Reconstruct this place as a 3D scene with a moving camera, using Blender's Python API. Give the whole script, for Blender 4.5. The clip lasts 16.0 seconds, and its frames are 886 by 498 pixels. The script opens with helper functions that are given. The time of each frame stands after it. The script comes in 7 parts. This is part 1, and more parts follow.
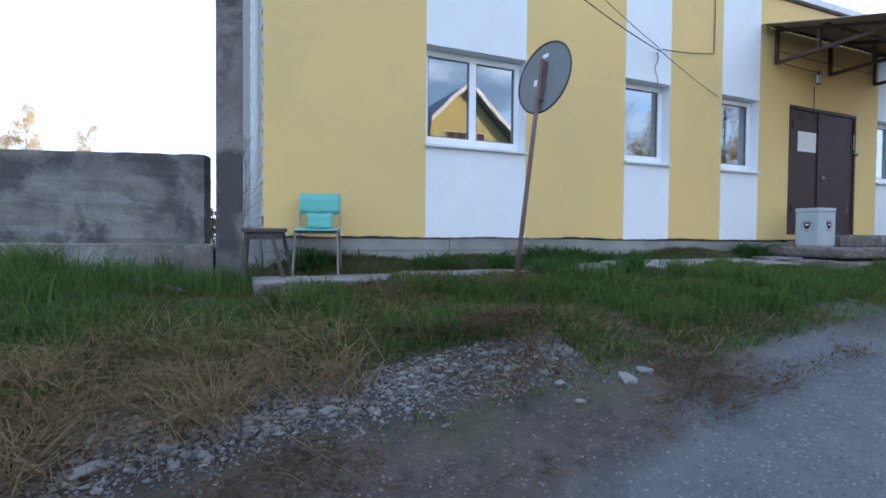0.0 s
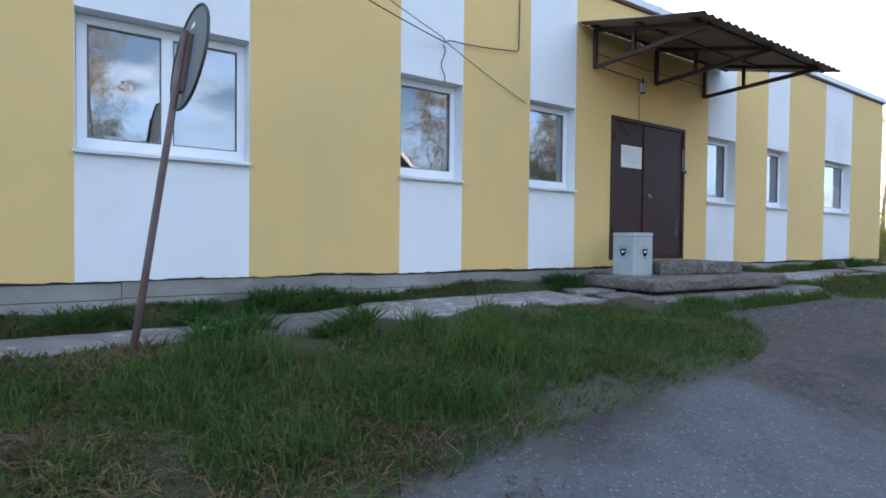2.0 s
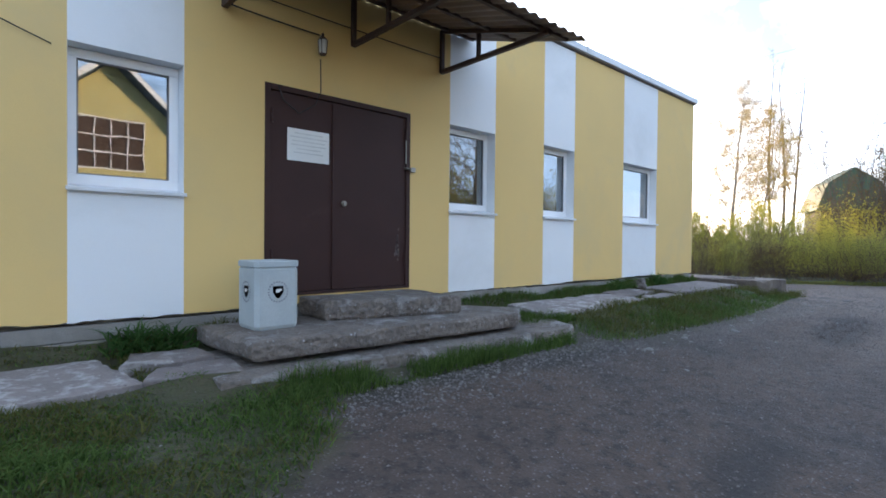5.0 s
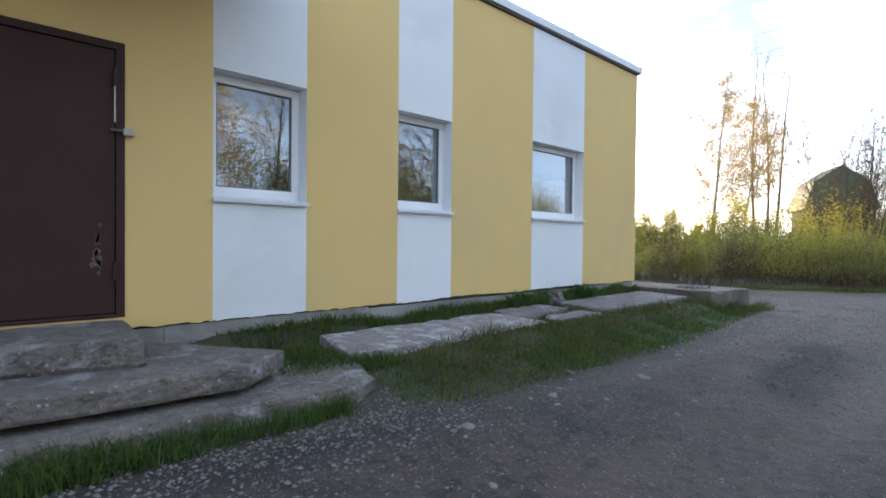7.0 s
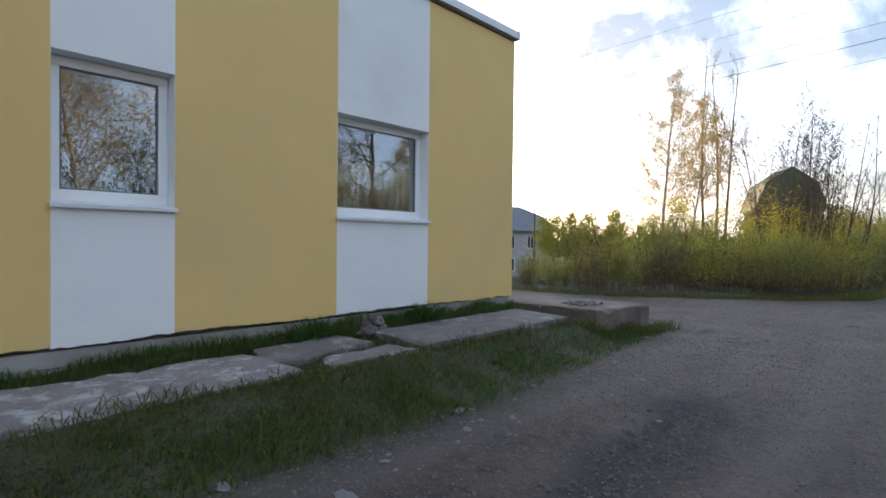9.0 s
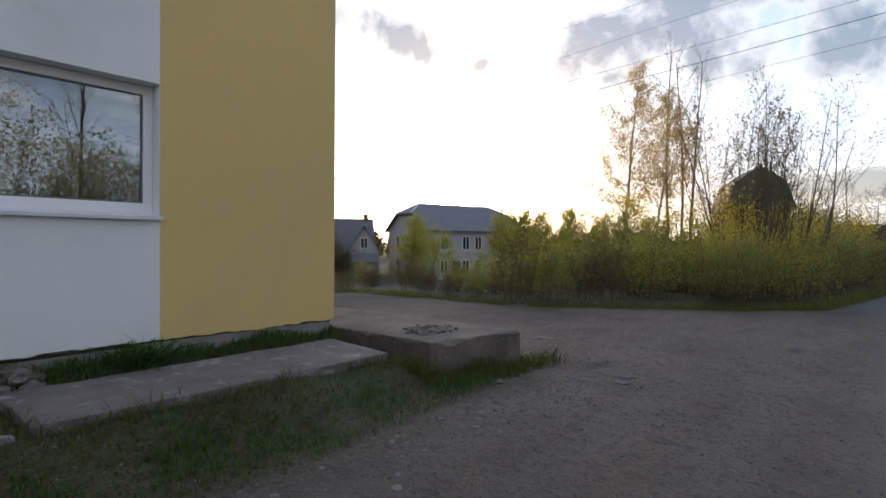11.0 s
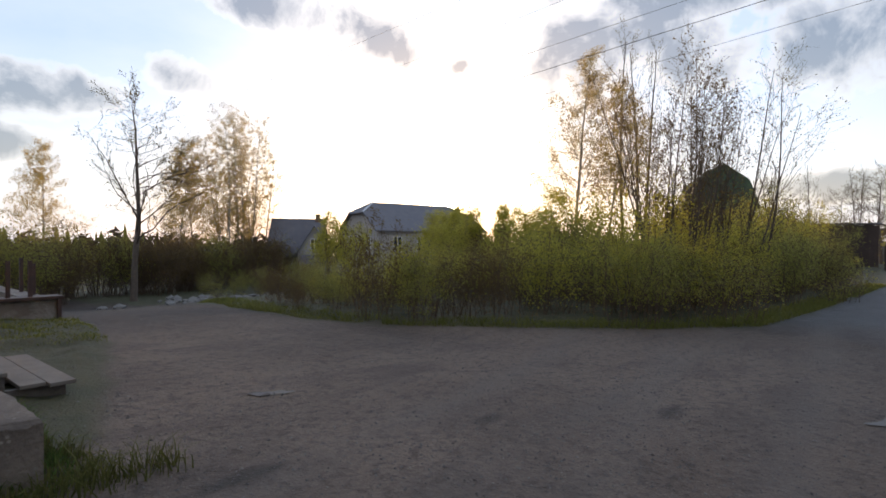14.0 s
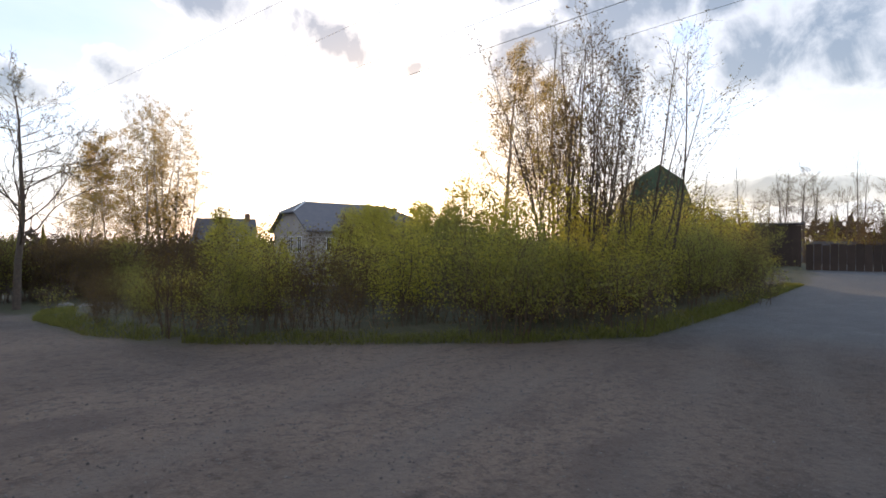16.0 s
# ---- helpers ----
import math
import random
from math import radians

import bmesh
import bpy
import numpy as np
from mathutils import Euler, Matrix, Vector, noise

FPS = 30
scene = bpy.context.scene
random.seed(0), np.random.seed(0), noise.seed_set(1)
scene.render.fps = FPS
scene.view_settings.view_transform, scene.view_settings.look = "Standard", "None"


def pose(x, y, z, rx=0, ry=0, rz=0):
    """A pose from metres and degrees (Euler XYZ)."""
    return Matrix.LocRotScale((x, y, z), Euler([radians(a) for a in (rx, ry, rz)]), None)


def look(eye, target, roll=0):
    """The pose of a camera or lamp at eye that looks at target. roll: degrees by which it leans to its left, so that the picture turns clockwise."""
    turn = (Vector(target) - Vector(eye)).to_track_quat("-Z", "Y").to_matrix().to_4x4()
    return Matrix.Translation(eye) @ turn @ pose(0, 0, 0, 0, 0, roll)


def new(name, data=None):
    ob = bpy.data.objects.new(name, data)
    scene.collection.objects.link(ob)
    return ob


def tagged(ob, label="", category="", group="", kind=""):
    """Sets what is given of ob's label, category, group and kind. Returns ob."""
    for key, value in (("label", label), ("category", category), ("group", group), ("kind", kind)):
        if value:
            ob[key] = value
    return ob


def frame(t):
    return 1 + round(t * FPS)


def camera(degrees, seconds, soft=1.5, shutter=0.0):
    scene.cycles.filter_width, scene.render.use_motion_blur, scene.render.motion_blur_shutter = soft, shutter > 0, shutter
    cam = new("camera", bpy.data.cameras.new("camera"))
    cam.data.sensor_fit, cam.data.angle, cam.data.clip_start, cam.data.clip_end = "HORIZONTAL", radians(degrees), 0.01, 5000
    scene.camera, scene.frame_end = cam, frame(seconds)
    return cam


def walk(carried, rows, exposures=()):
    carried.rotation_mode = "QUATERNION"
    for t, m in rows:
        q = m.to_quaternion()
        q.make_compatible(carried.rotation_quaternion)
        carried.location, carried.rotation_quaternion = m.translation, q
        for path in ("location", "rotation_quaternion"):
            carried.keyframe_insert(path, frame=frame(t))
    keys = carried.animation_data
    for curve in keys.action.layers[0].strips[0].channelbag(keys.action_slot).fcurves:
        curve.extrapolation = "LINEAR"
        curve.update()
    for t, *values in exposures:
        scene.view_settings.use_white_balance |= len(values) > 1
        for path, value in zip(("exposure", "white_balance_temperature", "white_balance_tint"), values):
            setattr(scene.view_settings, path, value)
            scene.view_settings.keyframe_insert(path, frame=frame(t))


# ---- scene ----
cam = camera(80.9, 16.0, 1.7)
METRES, EYE, TILT, LEAN, TURN = 22.6, 0.60, 0.0, 0.0, -23.9
ROWS = [
    (0.0, 0.0, 0.0, 0.0, 0.01, -1.36, -0.5),
    (0.5, 0.0238, 0.0169, 0.0035, -1.59, -1.2, -0.51),
    (1.0, 0.0473, 0.0325, 0.0078, -4.54, -1.23, -0.56),
    (1.5, 0.0687, 0.0476, 0.0125, -6.71, -1.08, -0.57),
    (2.0, 0.0916, 0.0622, 0.0165, -8.9, -1.12, -0.61),
    (2.5, 0.1154, 0.076, 0.0198, -10.58, -0.99, -0.64),
    (3.0, 0.142, 0.0893, 0.0228, -12.23, -0.98, -0.6),
    (3.5, 0.1692, 0.0996, 0.0253, -14.85, -0.77, -0.52),
    (4.0, 0.196, 0.1121, 0.0274, -16.89, -0.77, -0.6),
    (6.5, 0.3395, 0.1893, 0.0302, -19.39, -0.83, -0.53),
    (7.0, 0.3692, 0.2063, 0.0313, -19.57, -0.86, -0.55),
    (7.5, 0.3977, 0.2187, 0.0328, -20.74, -0.79, -0.54),
    (8.0, 0.4276, 0.2328, 0.0334, -21.56, -0.84, -0.6),
    (8.5, 0.4567, 0.2443, 0.0347, -22.62, -0.8, -0.59),
    (9.0, 0.4875, 0.257, 0.0359, -22.85, -0.84, -0.59),
    (9.5, 0.5173, 0.2668, 0.0367, -24.45, -0.73, -0.56),
    (12.0, 0.661, 0.3301, 0.0395, -25.19, -0.71, -0.34),
    (12.5, 0.6886, 0.3391, 0.0401, -25.84, -0.67, -0.32),
    (13.0, 0.7192, 0.35, 0.0388, -26.15, -0.63, -0.31),
    (13.5, 0.748, 0.3604, 0.0383, -26.96, -0.6, -0.31),
    (14.0, 0.7791, 0.3719, 0.0367, -27.06, -0.56, -0.29),
    (14.5, 0.8076, 0.3813, 0.0363, -27.9, -0.49, -0.26),
    (15.0, 0.8385, 0.3925, 0.0349, -28.47, -0.48, -0.25),
    (15.5, 0.8682, 0.3996, 0.0347, -30.16, -0.4, -0.18),
    (16.0, 0.9023, 0.4062, 0.0328, -32.01, -0.35, -0.15),
]
EXPOSURES = [(0.0, 1.16, 5900, 12), (2.0, 1.08, 5950, 12), (4.0, 1.02, 5980, 11), (6.5, 1.0, 6250, 11), (7.5, 0.80, 6330, 11), (8.5, 0.48, 6450, 11), (9.5, 0.36, 6600, 12), (12.0, -0.30, 7100, 15), (14.0, -0.20, 7100, 15), (16.0, 0.0, 7100, 15)]
ONWARD = lambda t: float(np.interp(t, [9.5, 11.8, 12.5, 13.5, 16.0], [0.0, 0.16, 0.17, 0.10, 0.0]))
walk(cam, [(t, pose(ONWARD(t), 0, EYE, TILT, LEAN, TURN) @ pose(METRES * x, METRES * y, METRES * z, 90 + pitch, roll, yaw)) for t, x, y, z, yaw, pitch, roll in ROWS], EXPOSURES)

# ---------------------------------------------------------------- world and sun
SUN_AZ, SUN_EL = 50.6, 3.9          # degrees clockwise from +y, above the horizon
sun_dir = Vector((math.sin(radians(SUN_AZ)) * math.cos(radians(SUN_EL)), math.cos(radians(SUN_AZ)) * math.cos(radians(SUN_EL)), math.sin(radians(SUN_EL))))


class Nodes:
    """A short way to write node trees."""

    def __init__(self, tree):
        self.tree = tree

    def add(self, kind, **inputs):
        n = self.tree.nodes.new(kind)
        for key, value in inputs.items():
            self.put(n, key, value)
        return n

    def put(self, n, key, value):
        if key.startswith("i") and key[1:].isdigit():
            socket = n.inputs[int(key[1:])]
        else:
            socket = n.inputs[key.replace("_", " ")]
        if isinstance(value, bpy.types.NodeSocket):
            self.tree.links.new(value, socket)
        else:
            socket.default_value = value

    def math(self, op, a, b=0.0, clamp=False):
        n = self.add("ShaderNodeMath", i0=a, i1=b)
        n.operation, n.use_clamp = op, clamp
        return n.outputs[0]

    def vmath(self, op, a, b=(0, 0, 0)):
        n = self.add("ShaderNodeVectorMath", i0=a, i1=b)
        n.operation = op
        return n.outputs["Value"] if op == "DOT_PRODUCT" else n.outputs["Vector"]

    def mix(self, fac, a, b, blend="MIX"):
        n = self.tree.nodes.new("ShaderNodeMix")
        n.data_type, n.blend_type = "RGBA", blend
        for i, value in ((0, fac), (6, a), (7, b)):
            if isinstance(value, bpy.types.NodeSocket):
                self.tree.links.new(value, n.inputs[i])
            else:
                n.inputs[i].default_value = (*value, 1) if i and len(value) == 3 else value
        return n.outputs[2]

    def noise(self, vector, scale, detail=4.0, rough=0.55, distortion=0.0):
        n = self.add("ShaderNodeTexNoise", Vector=vector, Scale=scale, Detail=detail, Roughness=rough, Distortion=distortion)
        return n.outputs["Fac"]

    def ramp(self, fac, low, high, a=(0, 0, 0, 1), b=(1, 1, 1, 1)):
        n = self.add("ShaderNodeValToRGB", Fac=fac)
        e = n.color_ramp.elements
        e[0].position, e[0].color, e[1].position, e[1].color = low, a, high, b
        return n.outputs["Color"]


world = bpy.data.worlds.new("evening_sky")
scene.world = world
world.use_nodes = True
world.node_tree.nodes.clear()
N = Nodes(world.node_tree)
way = N.add("ShaderNodeTexCoord").outputs["Generated"]
sky = N.add("ShaderNodeTexSky")
sky.sky_type, sky.sun_disc = "NISHITA", False
sky.sun_elevation, sky.sun_rotation = radians(SUN_EL), radians(SUN_AZ)
sep = N.add("ShaderNodeSeparateXYZ", Vector=way)
up = N.math("MAXIMUM", sep.outputs["Z"], 0.0)
flat = N.math("DIVIDE", 1.0, N.math("ADD", up, 0.16))
plane = N.add("ShaderNodeCombineXYZ", X=N.math("ADD", N.math("MULTIPLY", sep.outputs["X"], flat), 11.6), Y=N.math("ADD", N.math("MULTIPLY", sep.outputs["Y"], flat), 5.2)).outputs[0]
near_sun = N.math("MAXIMUM", N.vmath("DOT_PRODUCT", way, tuple(sun_dir)), 0.0)
glow_wide = N.math("POWER", near_sun, 5.0)
glow_mid = N.math("POWER", near_sun, 28.0)
glow_core = N.math("POWER", near_sun, 2200.0)
high = N.ramp(up, 0.10, 0.24)
away = N.math("SUBTRACT", 1.0, N.ramp(near_sun, 0.25, 0.85))
loose = N.math("MULTIPLY", N.math("MULTIPLY", N.ramp(N.noise(plane, 1.05, 7.0, 0.52, 0.3), 0.37, 0.48), high), away)
# the clouds of the evening: azimuth, height, half width and half height in degrees, lean
CLOUDS = [(33.0, 23.6, 7.5, 2.3, -8), (43.0, 21.3, 5.6, 2.0, -22), (24.2, 15.8, 3.0, 1.7, -10), (10.0, 12.6, 7.5, 2.2, 4), (8.0, 8.6, 6.5, 1.6, 0), (53.0, 18.9, 1.1, 0.7, 20), (67.0, 19.6, 7.0, 4.2, 8), (76.0, 18.4, 6.0, 3.2, -6), (80.0, 24.0, 13.0, 2.8, 0), (88.0, 17.6, 5.0, 4.0, 10), (96.0, 18.6, 6.0, 4.6, 0), (62.0, 26.0, 5.0, 1.6, -10), (90.0, 5.2, 9.0, 1.3, 0)]
frayed = N.math("ADD", N.math("MULTIPLY", N.math("SUBTRACT", N.noise(way, 9.0, 8.0, 0.60, 0.4), 0.5), 3.0), N.math("MULTIPLY", N.math("SUBTRACT", N.noise(way, 30.0, 5.0, 0.6), 0.5), 0.7))
heap = None
for az, el, wide, tall, lean in CLOUDS:
    ca, sa, ce, se, cl, sl = math.cos(radians(az)), math.sin(radians(az)), math.cos(radians(el)), math.sin(radians(el)), math.cos(radians(lean)), math.sin(radians(lean))
    right, over = Vector((ca, -sa, 0)), Vector((-sa * se, -ca * se, ce))
    u, v = (right * cl + over * sl) / math.sin(radians(wide * 1.25)), (over * cl - right * sl) / math.sin(radians(tall * 1.3))
    du, dv = N.vmath("DOT_PRODUCT", way, tuple(u)), N.vmath("DOT_PRODUCT", way, tuple(v))
    # the plane through the cloud's own heading is the origin of both axes
    c = Vector((sa * ce, ca * ce, se))
    front = N.math("MULTIPLY", N.ramp(N.vmath("DOT_PRODUCT", way, tuple(c)), 0.55, 0.75), 9.0)
    d2 = N.math("ADD", N.math("MULTIPLY", du, du), N.math("MULTIPLY", dv, dv))
    body = N.math("SUBTRACT", N.math("MINIMUM", front, 1.0), d2)
    heap = body if heap is None else N.math("MAXIMUM", heap, body)
heap = N.math("ADD", N.math("MAXIMUM", heap, -2.0), frayed)
placed = N.ramp(heap, -0.50, 0.45)
cloud = N.math("MAXIMUM", loose, placed)
thick = N.math("MAXIMUM", N.math("MULTIPLY", N.ramp(N.noise(plane, 1.5, 6.0, 0.55), 0.38, 0.54), loose), N.ramp(heap, -0.20, 0.95))
veil = N.math("MULTIPLY", N.ramp(N.noise(plane, 0.8, 6.0, 0.6, 0.4), 0.40, 0.72), 0.30)
low_haze = N.math("SUBTRACT", 1.0, N.math("MULTIPLY", up, 3.2), True)
clear = N.mix(low_haze, (0.46, 0.76, 1.24), N.mix(away, (1.25, 1.43, 1.70), (0.62, 0.88, 1.32)))
clear = N.mix(veil, clear, (1.15, 1.25, 1.42))
cloud_colour = N.mix(thick, (1.22, 1.32, 1.48), (0.20, 0.30, 0.47))
veiled = N.mix(N.math("MULTIPLY", cloud, 0.90), clear, cloud_colour)
glow = N.mix(1.0, N.mix(glow_wide, (0, 0, 0), (0.30, 0.28, 0.25)), N.mix(glow_mid, (0, 0, 0), (3.2, 2.85, 2.25)), "ADD")
glow = N.mix(1.0, glow, N.mix(glow_core, (0, 0, 0), (60.0, 44.0, 24.0)), "ADD")
glow = N.mix(N.math("MULTIPLY", N.math("MULTIPLY", cloud, thick), 0.9), glow, (0.05, 0.05, 0.06))
total = N.mix(1.0, veiled, glow, "ADD")
air = N.add("ShaderNodeBackground", Color=sky.outputs[0], Strength=0.08)
deck = N.add("ShaderNodeBackground", Color=total, Strength=0.85)
both = N.add("ShaderNodeAddShader", i0=air.outputs[0], i1=deck.outputs[0])
world.node_tree.links.new(both.outputs[0], N.add("ShaderNodeOutputWorld").inputs["Surface"])

sun = new("sun", bpy.data.lights.new("sun", "SUN"))
sun.data.energy, sun.data.angle, sun.data.color = 5.0, radians(0.5), (1.0, 0.70, 0.38)
sun.matrix_world = look(sun_dir * 200, (0, 0, 0))


# ---------------------------------------------------------------- materials
def material(name, colour, rough=0.8, metal=0.0, second=None, scale=3.0, amount=0.5, grain=60.0, grain_amount=0.12, bump=0.15, coarse=0.0, stain=None, stain_scale=0.6, stain_at=(0.52, 0.68), object_random=0.0, island_random=0.0, chips=None):
    """Colour in two scales of variation, stains with a shape of their own, and a fine relief."""
    m = bpy.data.materials.new(name)
    m.use_nodes = True
    m.node_tree.nodes.clear()
    n = Nodes(m.node_tree)
    at = n.add("ShaderNodeTexCoord").outputs["Object"]
    second = second or tuple(c * 0.72 for c in colour)
    col = n.mix(n.math("MULTIPLY", n.ramp(n.noise(at, scale, 5.0), 0.38, 0.66), amount), colour, second)
    fine = n.noise(at, grain, 3.0, 0.6)
    col = n.mix(n.math("MULTIPLY", n.math("SUBTRACT", fine, 0.35), grain_amount * 3, True), col, tuple(c * 0.45 for c in colour))
    if stain:
        col = n.mix(n.math("MULTIPLY", n.ramp(n.noise(at, stain_scale, 8.0, 0.62, 0.4), *stain_at), 0.8), col, stain)
    if chips:
        cells = n.add("ShaderNodeTexVoronoi", Vector=at, Scale=26.0)
        dot = n.ramp(cells.outputs["Distance"], 0.16, 0.30, (1, 1, 1, 1), (0, 0, 0, 1))
        shade = n.add("ShaderNodeSeparateXYZ", Vector=cells.outputs["Color"])
        col = n.mix(n.math("MULTIPLY", dot, n.ramp(shade.outputs["Y"], 0.45, 0.6)), col, n.mix(shade.outputs["X"], tuple(c * 0.3 for c in colour), chips))
    if object_random:
        who = n.add("ShaderNodeObjectInfo").outputs["Random"]
        col = n.mix(n.math("MULTIPLY", who, object_random), col, tuple(c * 0.4 for c in colour))
    if island_random:
        who = n.add("ShaderNodeNewGeometry").outputs["Random Per Island"]
        col = n.mix(n.math("MULTIPLY", who, island_random), col, tuple(c * 0.35 for c in second))
    height = n.noise(at, grain, 5.0, 0.6)
    if coarse:
        pits = n.add("ShaderNodeTexVoronoi", Vector=at, Scale=17.0).outputs["Distance"]
        height = n.math("ADD", height, n.math("ADD", n.math("MULTIPLY", n.noise(at, 9.0, 6.0, 0.65), 2.5 * coarse), n.math("MULTIPLY", pits, coarse)))
    b = n.add("ShaderNodeBump", Strength=bump, Distance=0.02 + 0.03 * coarse, Height=height)
    p = n.add("ShaderNodeBsdfPrincipled", Base_Color=col, Roughness=rough, Metallic=metal, Normal=b.outputs[0])
    m.node_tree.links.new(p.outputs[0], n.add("ShaderNodeOutputMaterial").inputs["Surface"])
    return m


def leafy(name, first, second, through_light=0.5):
    """Leaves and blades: each one its own shade, and light comes through them."""
    m = bpy.data.materials.new(name)
    m.use_nodes = True
    m.node_tree.nodes.clear()
    n = Nodes(m.node_tree)
    who = n.add("ShaderNodeNewGeometry").outputs["Random Per Island"]
    col = n.mix(who, first, second)
    d = n.add("ShaderNodeBsdfDiffuse", Color=col)
    t = n.add("ShaderNodeBsdfTranslucent", Color=n.mix(0.5, col, tuple(min(1, c * 1.6) for c in second)))
    x = n.add("ShaderNodeMixShader", i0=through_light, i1=d.outputs[0], i2=t.outputs[0])
    m.node_tree.links.new(x.outputs[0], n.add("ShaderNodeOutputMaterial").inputs["Surface"])
    return m


def glass_material(name, straight, tint):
    m = bpy.data.materials.new(name)
    m.use_nodes = True
    m.node_tree.nodes.clear()
    n = Nodes(m.node_tree)
    facing = n.add("ShaderNodeLayerWeight", Blend=0.5).outputs["Facing"]
    gloss = n.math("ADD", straight, n.math("MULTIPLY", n.math("POWER", facing, 4.0), 1.0 - straight), True)
    a = n.add("ShaderNodeBsdfTransparent", Color=tint)
    at = n.add("ShaderNodeTexCoord").outputs["Object"]
    wave = n.add("ShaderNodeBump", Strength=0.05, Distance=0.02, Height=n.noise(at, 1.6, 2.0))
    g = n.add("ShaderNodeBsdfGlossy", Color=(0.95, 0.97, 1, 1), Roughness=0.015, Normal=wave.outputs[0])
    x = n.add("ShaderNodeMixShader", i0=gloss, i1=a.outputs[0], i2=g.outputs[0])
    m.node_tree.links.new(x.outputs[0], n.add("ShaderNodeOutputMaterial").inputs["Surface"])
    return m


SCUFFED = material("white_scuffed_slab", (0.235, 0.205, 0.20), 0.9, chips=(0.38, 0.37, 0.37), second=(0.18, 0.16, 0.155), scale=3.4, amount=0.8, grain=36, grain_amount=0.3, bump=0.45, coarse=0.25, stain=(0.42, 0.415, 0.41), stain_scale=7.0, stain_at=(0.50, 0.64))
YELLOW = material("yellow_facade_paint", (0.71, 0.50, 0.195), 0.85, second=(0.62, 0.45, 0.19), scale=0.7, amount=0.45, grain=90, grain_amount=0.05, bump=0.12, stain=(0.60, 0.45, 0.21), stain_scale=0.5)
WHITE = material("white_facade_paint", (0.76, 0.77, 0.78), 0.8, second=(0.70, 0.72, 0.74), scale=0.8, amount=0.5, grain=90, grain_amount=0.04, bump=0.1, stain=(0.66, 0.67, 0.67), stain_scale=0.7)
STEPCONCRETE = material("pitted_step_concrete", (0.225, 0.195, 0.172), 0.9, chips=(0.38, 0.37, 0.37), second=(0.10, 0.082, 0.072), scale=3.0, amount=0.9, grain=24, grain_amount=0.5, bump=1.0, coarse=0.6, stain=(0.33, 0.325, 0.32), stain_scale=3.0, stain_at=(0.54, 0.66))
PLATFORM = material("worn_platform_concrete", (0.205, 0.166, 0.138), 0.9, chips=(0.28, 0.25, 0.22), second=(0.085, 0.068, 0.058), scale=1.7, amount=0.9, grain=36, grain_amount=0.4, bump=0.6, coarse=0.3, stain=(0.055, 0.046, 0.040), stain_scale=1.1, stain_at=(0.55, 0.70))
PALEBOARD = material("pale_weathered_board", (0.20, 0.17, 0.145), 0.85, second=(0.125, 0.105, 0.09), scale=5, amount=0.7, grain=70, grain_amount=0.3, bump=0.3)
FLAG = material("sunken_grey_stone", (0.155, 0.148, 0.150), 0.9, second=(0.095, 0.085, 0.08), scale=7, amount=0.9, grain=40, grain_amount=0.35, bump=0.5, coarse=0.3, stain=(0.075, 0.06, 0.05), stain_scale=4.0, stain_at=(0.46, 0.58))
DARKWOOD = material("dark_weathered_wood", (0.085, 0.068, 0.058), 0.9, second=(0.045, 0.037, 0.033), scale=6, amount=0.8, grain=50, grain_amount=0.3, bump=0.4)
OLDCONCRETE = material("weathered_concrete", (0.215, 0.182, 0.155), 0.9, chips=(0.33, 0.31, 0.28), second=(0.12, 0.098, 0.085), scale=2.6, amount=0.9, grain=40, grain_amount=0.35, bump=0.5, coarse=0.25, stain=(0.36, 0.355, 0.35), stain_scale=1.6, object_random=0.15)
PLINTH = material("plinth_concrete", (0.30, 0.285, 0.265), 0.9, second=(0.15, 0.14, 0.13), scale=1.6, amount=0.7, grain=60, grain_amount=0.2, bump=0.3, coarse=0.12, stain=(0.36, 0.36, 0.36), stain_scale=1.1)
SLAB = material("broken_pavement_slab", (0.215, 0.185, 0.178), 0.9, chips=(0.36, 0.35, 0.35), second=(0.14, 0.125, 0.12), scale=3.4, amount=0.9, grain=36, grain_amount=0.35, bump=0.5, coarse=0.3, stain=(0.36, 0.355, 0.35), stain_scale=4.5, stain_at=(0.55, 0.66), object_random=0.25)
MOSSWALL = material("lichened_garden_wall", (0.25, 0.225, 0.205), 0.95, second=(0.12, 0.108, 0.10), scale=2.0, amount=0.8, grain=30, grain_amount=0.35, bump=0.5, coarse=0.25, stain=(0.055, 0.050, 0.050), stain_scale=1.6, stain_at=(0.46, 0.55))
WHITEBRICK = material("white_silicate_brick", (0.60, 0.60, 0.58), 0.85, scale=5, amount=0.4, grain=60, object_random=0.2)
MORTAR = material("mortar", (0.25, 0.24, 0.23), 0.95)
DOORPAINT = material("brown_door_paint", (0.040, 0.016, 0.014), 0.6, second=(0.028, 0.012, 0.011), scale=2.0, amount=0.6, grain=120, grain_amount=0.05, bump=0.05, stain=(0.075, 0.045, 0.04), stain_scale=1.2, stain_at=(0.62, 0.8))
DOORPAINT.node_tree.nodes["Principled BSDF"].inputs["Specular IOR Level"].default_value = 0.3
SCRAPE = material("scraped_paint", (0.13, 0.105, 0.10), 0.7, second=(0.10, 0.06, 0.055), scale=30, amount=0.9)
FAINT = material("faded_print", (0.62, 0.62, 0.61), 0.8)
RUSTPAINT = material("brown_painted_steel", (0.055, 0.030, 0.026), 0.6, second=(0.09, 0.045, 0.03), scale=6, amount=0.6, grain=80, grain_amount=0.15, bump=0.15)
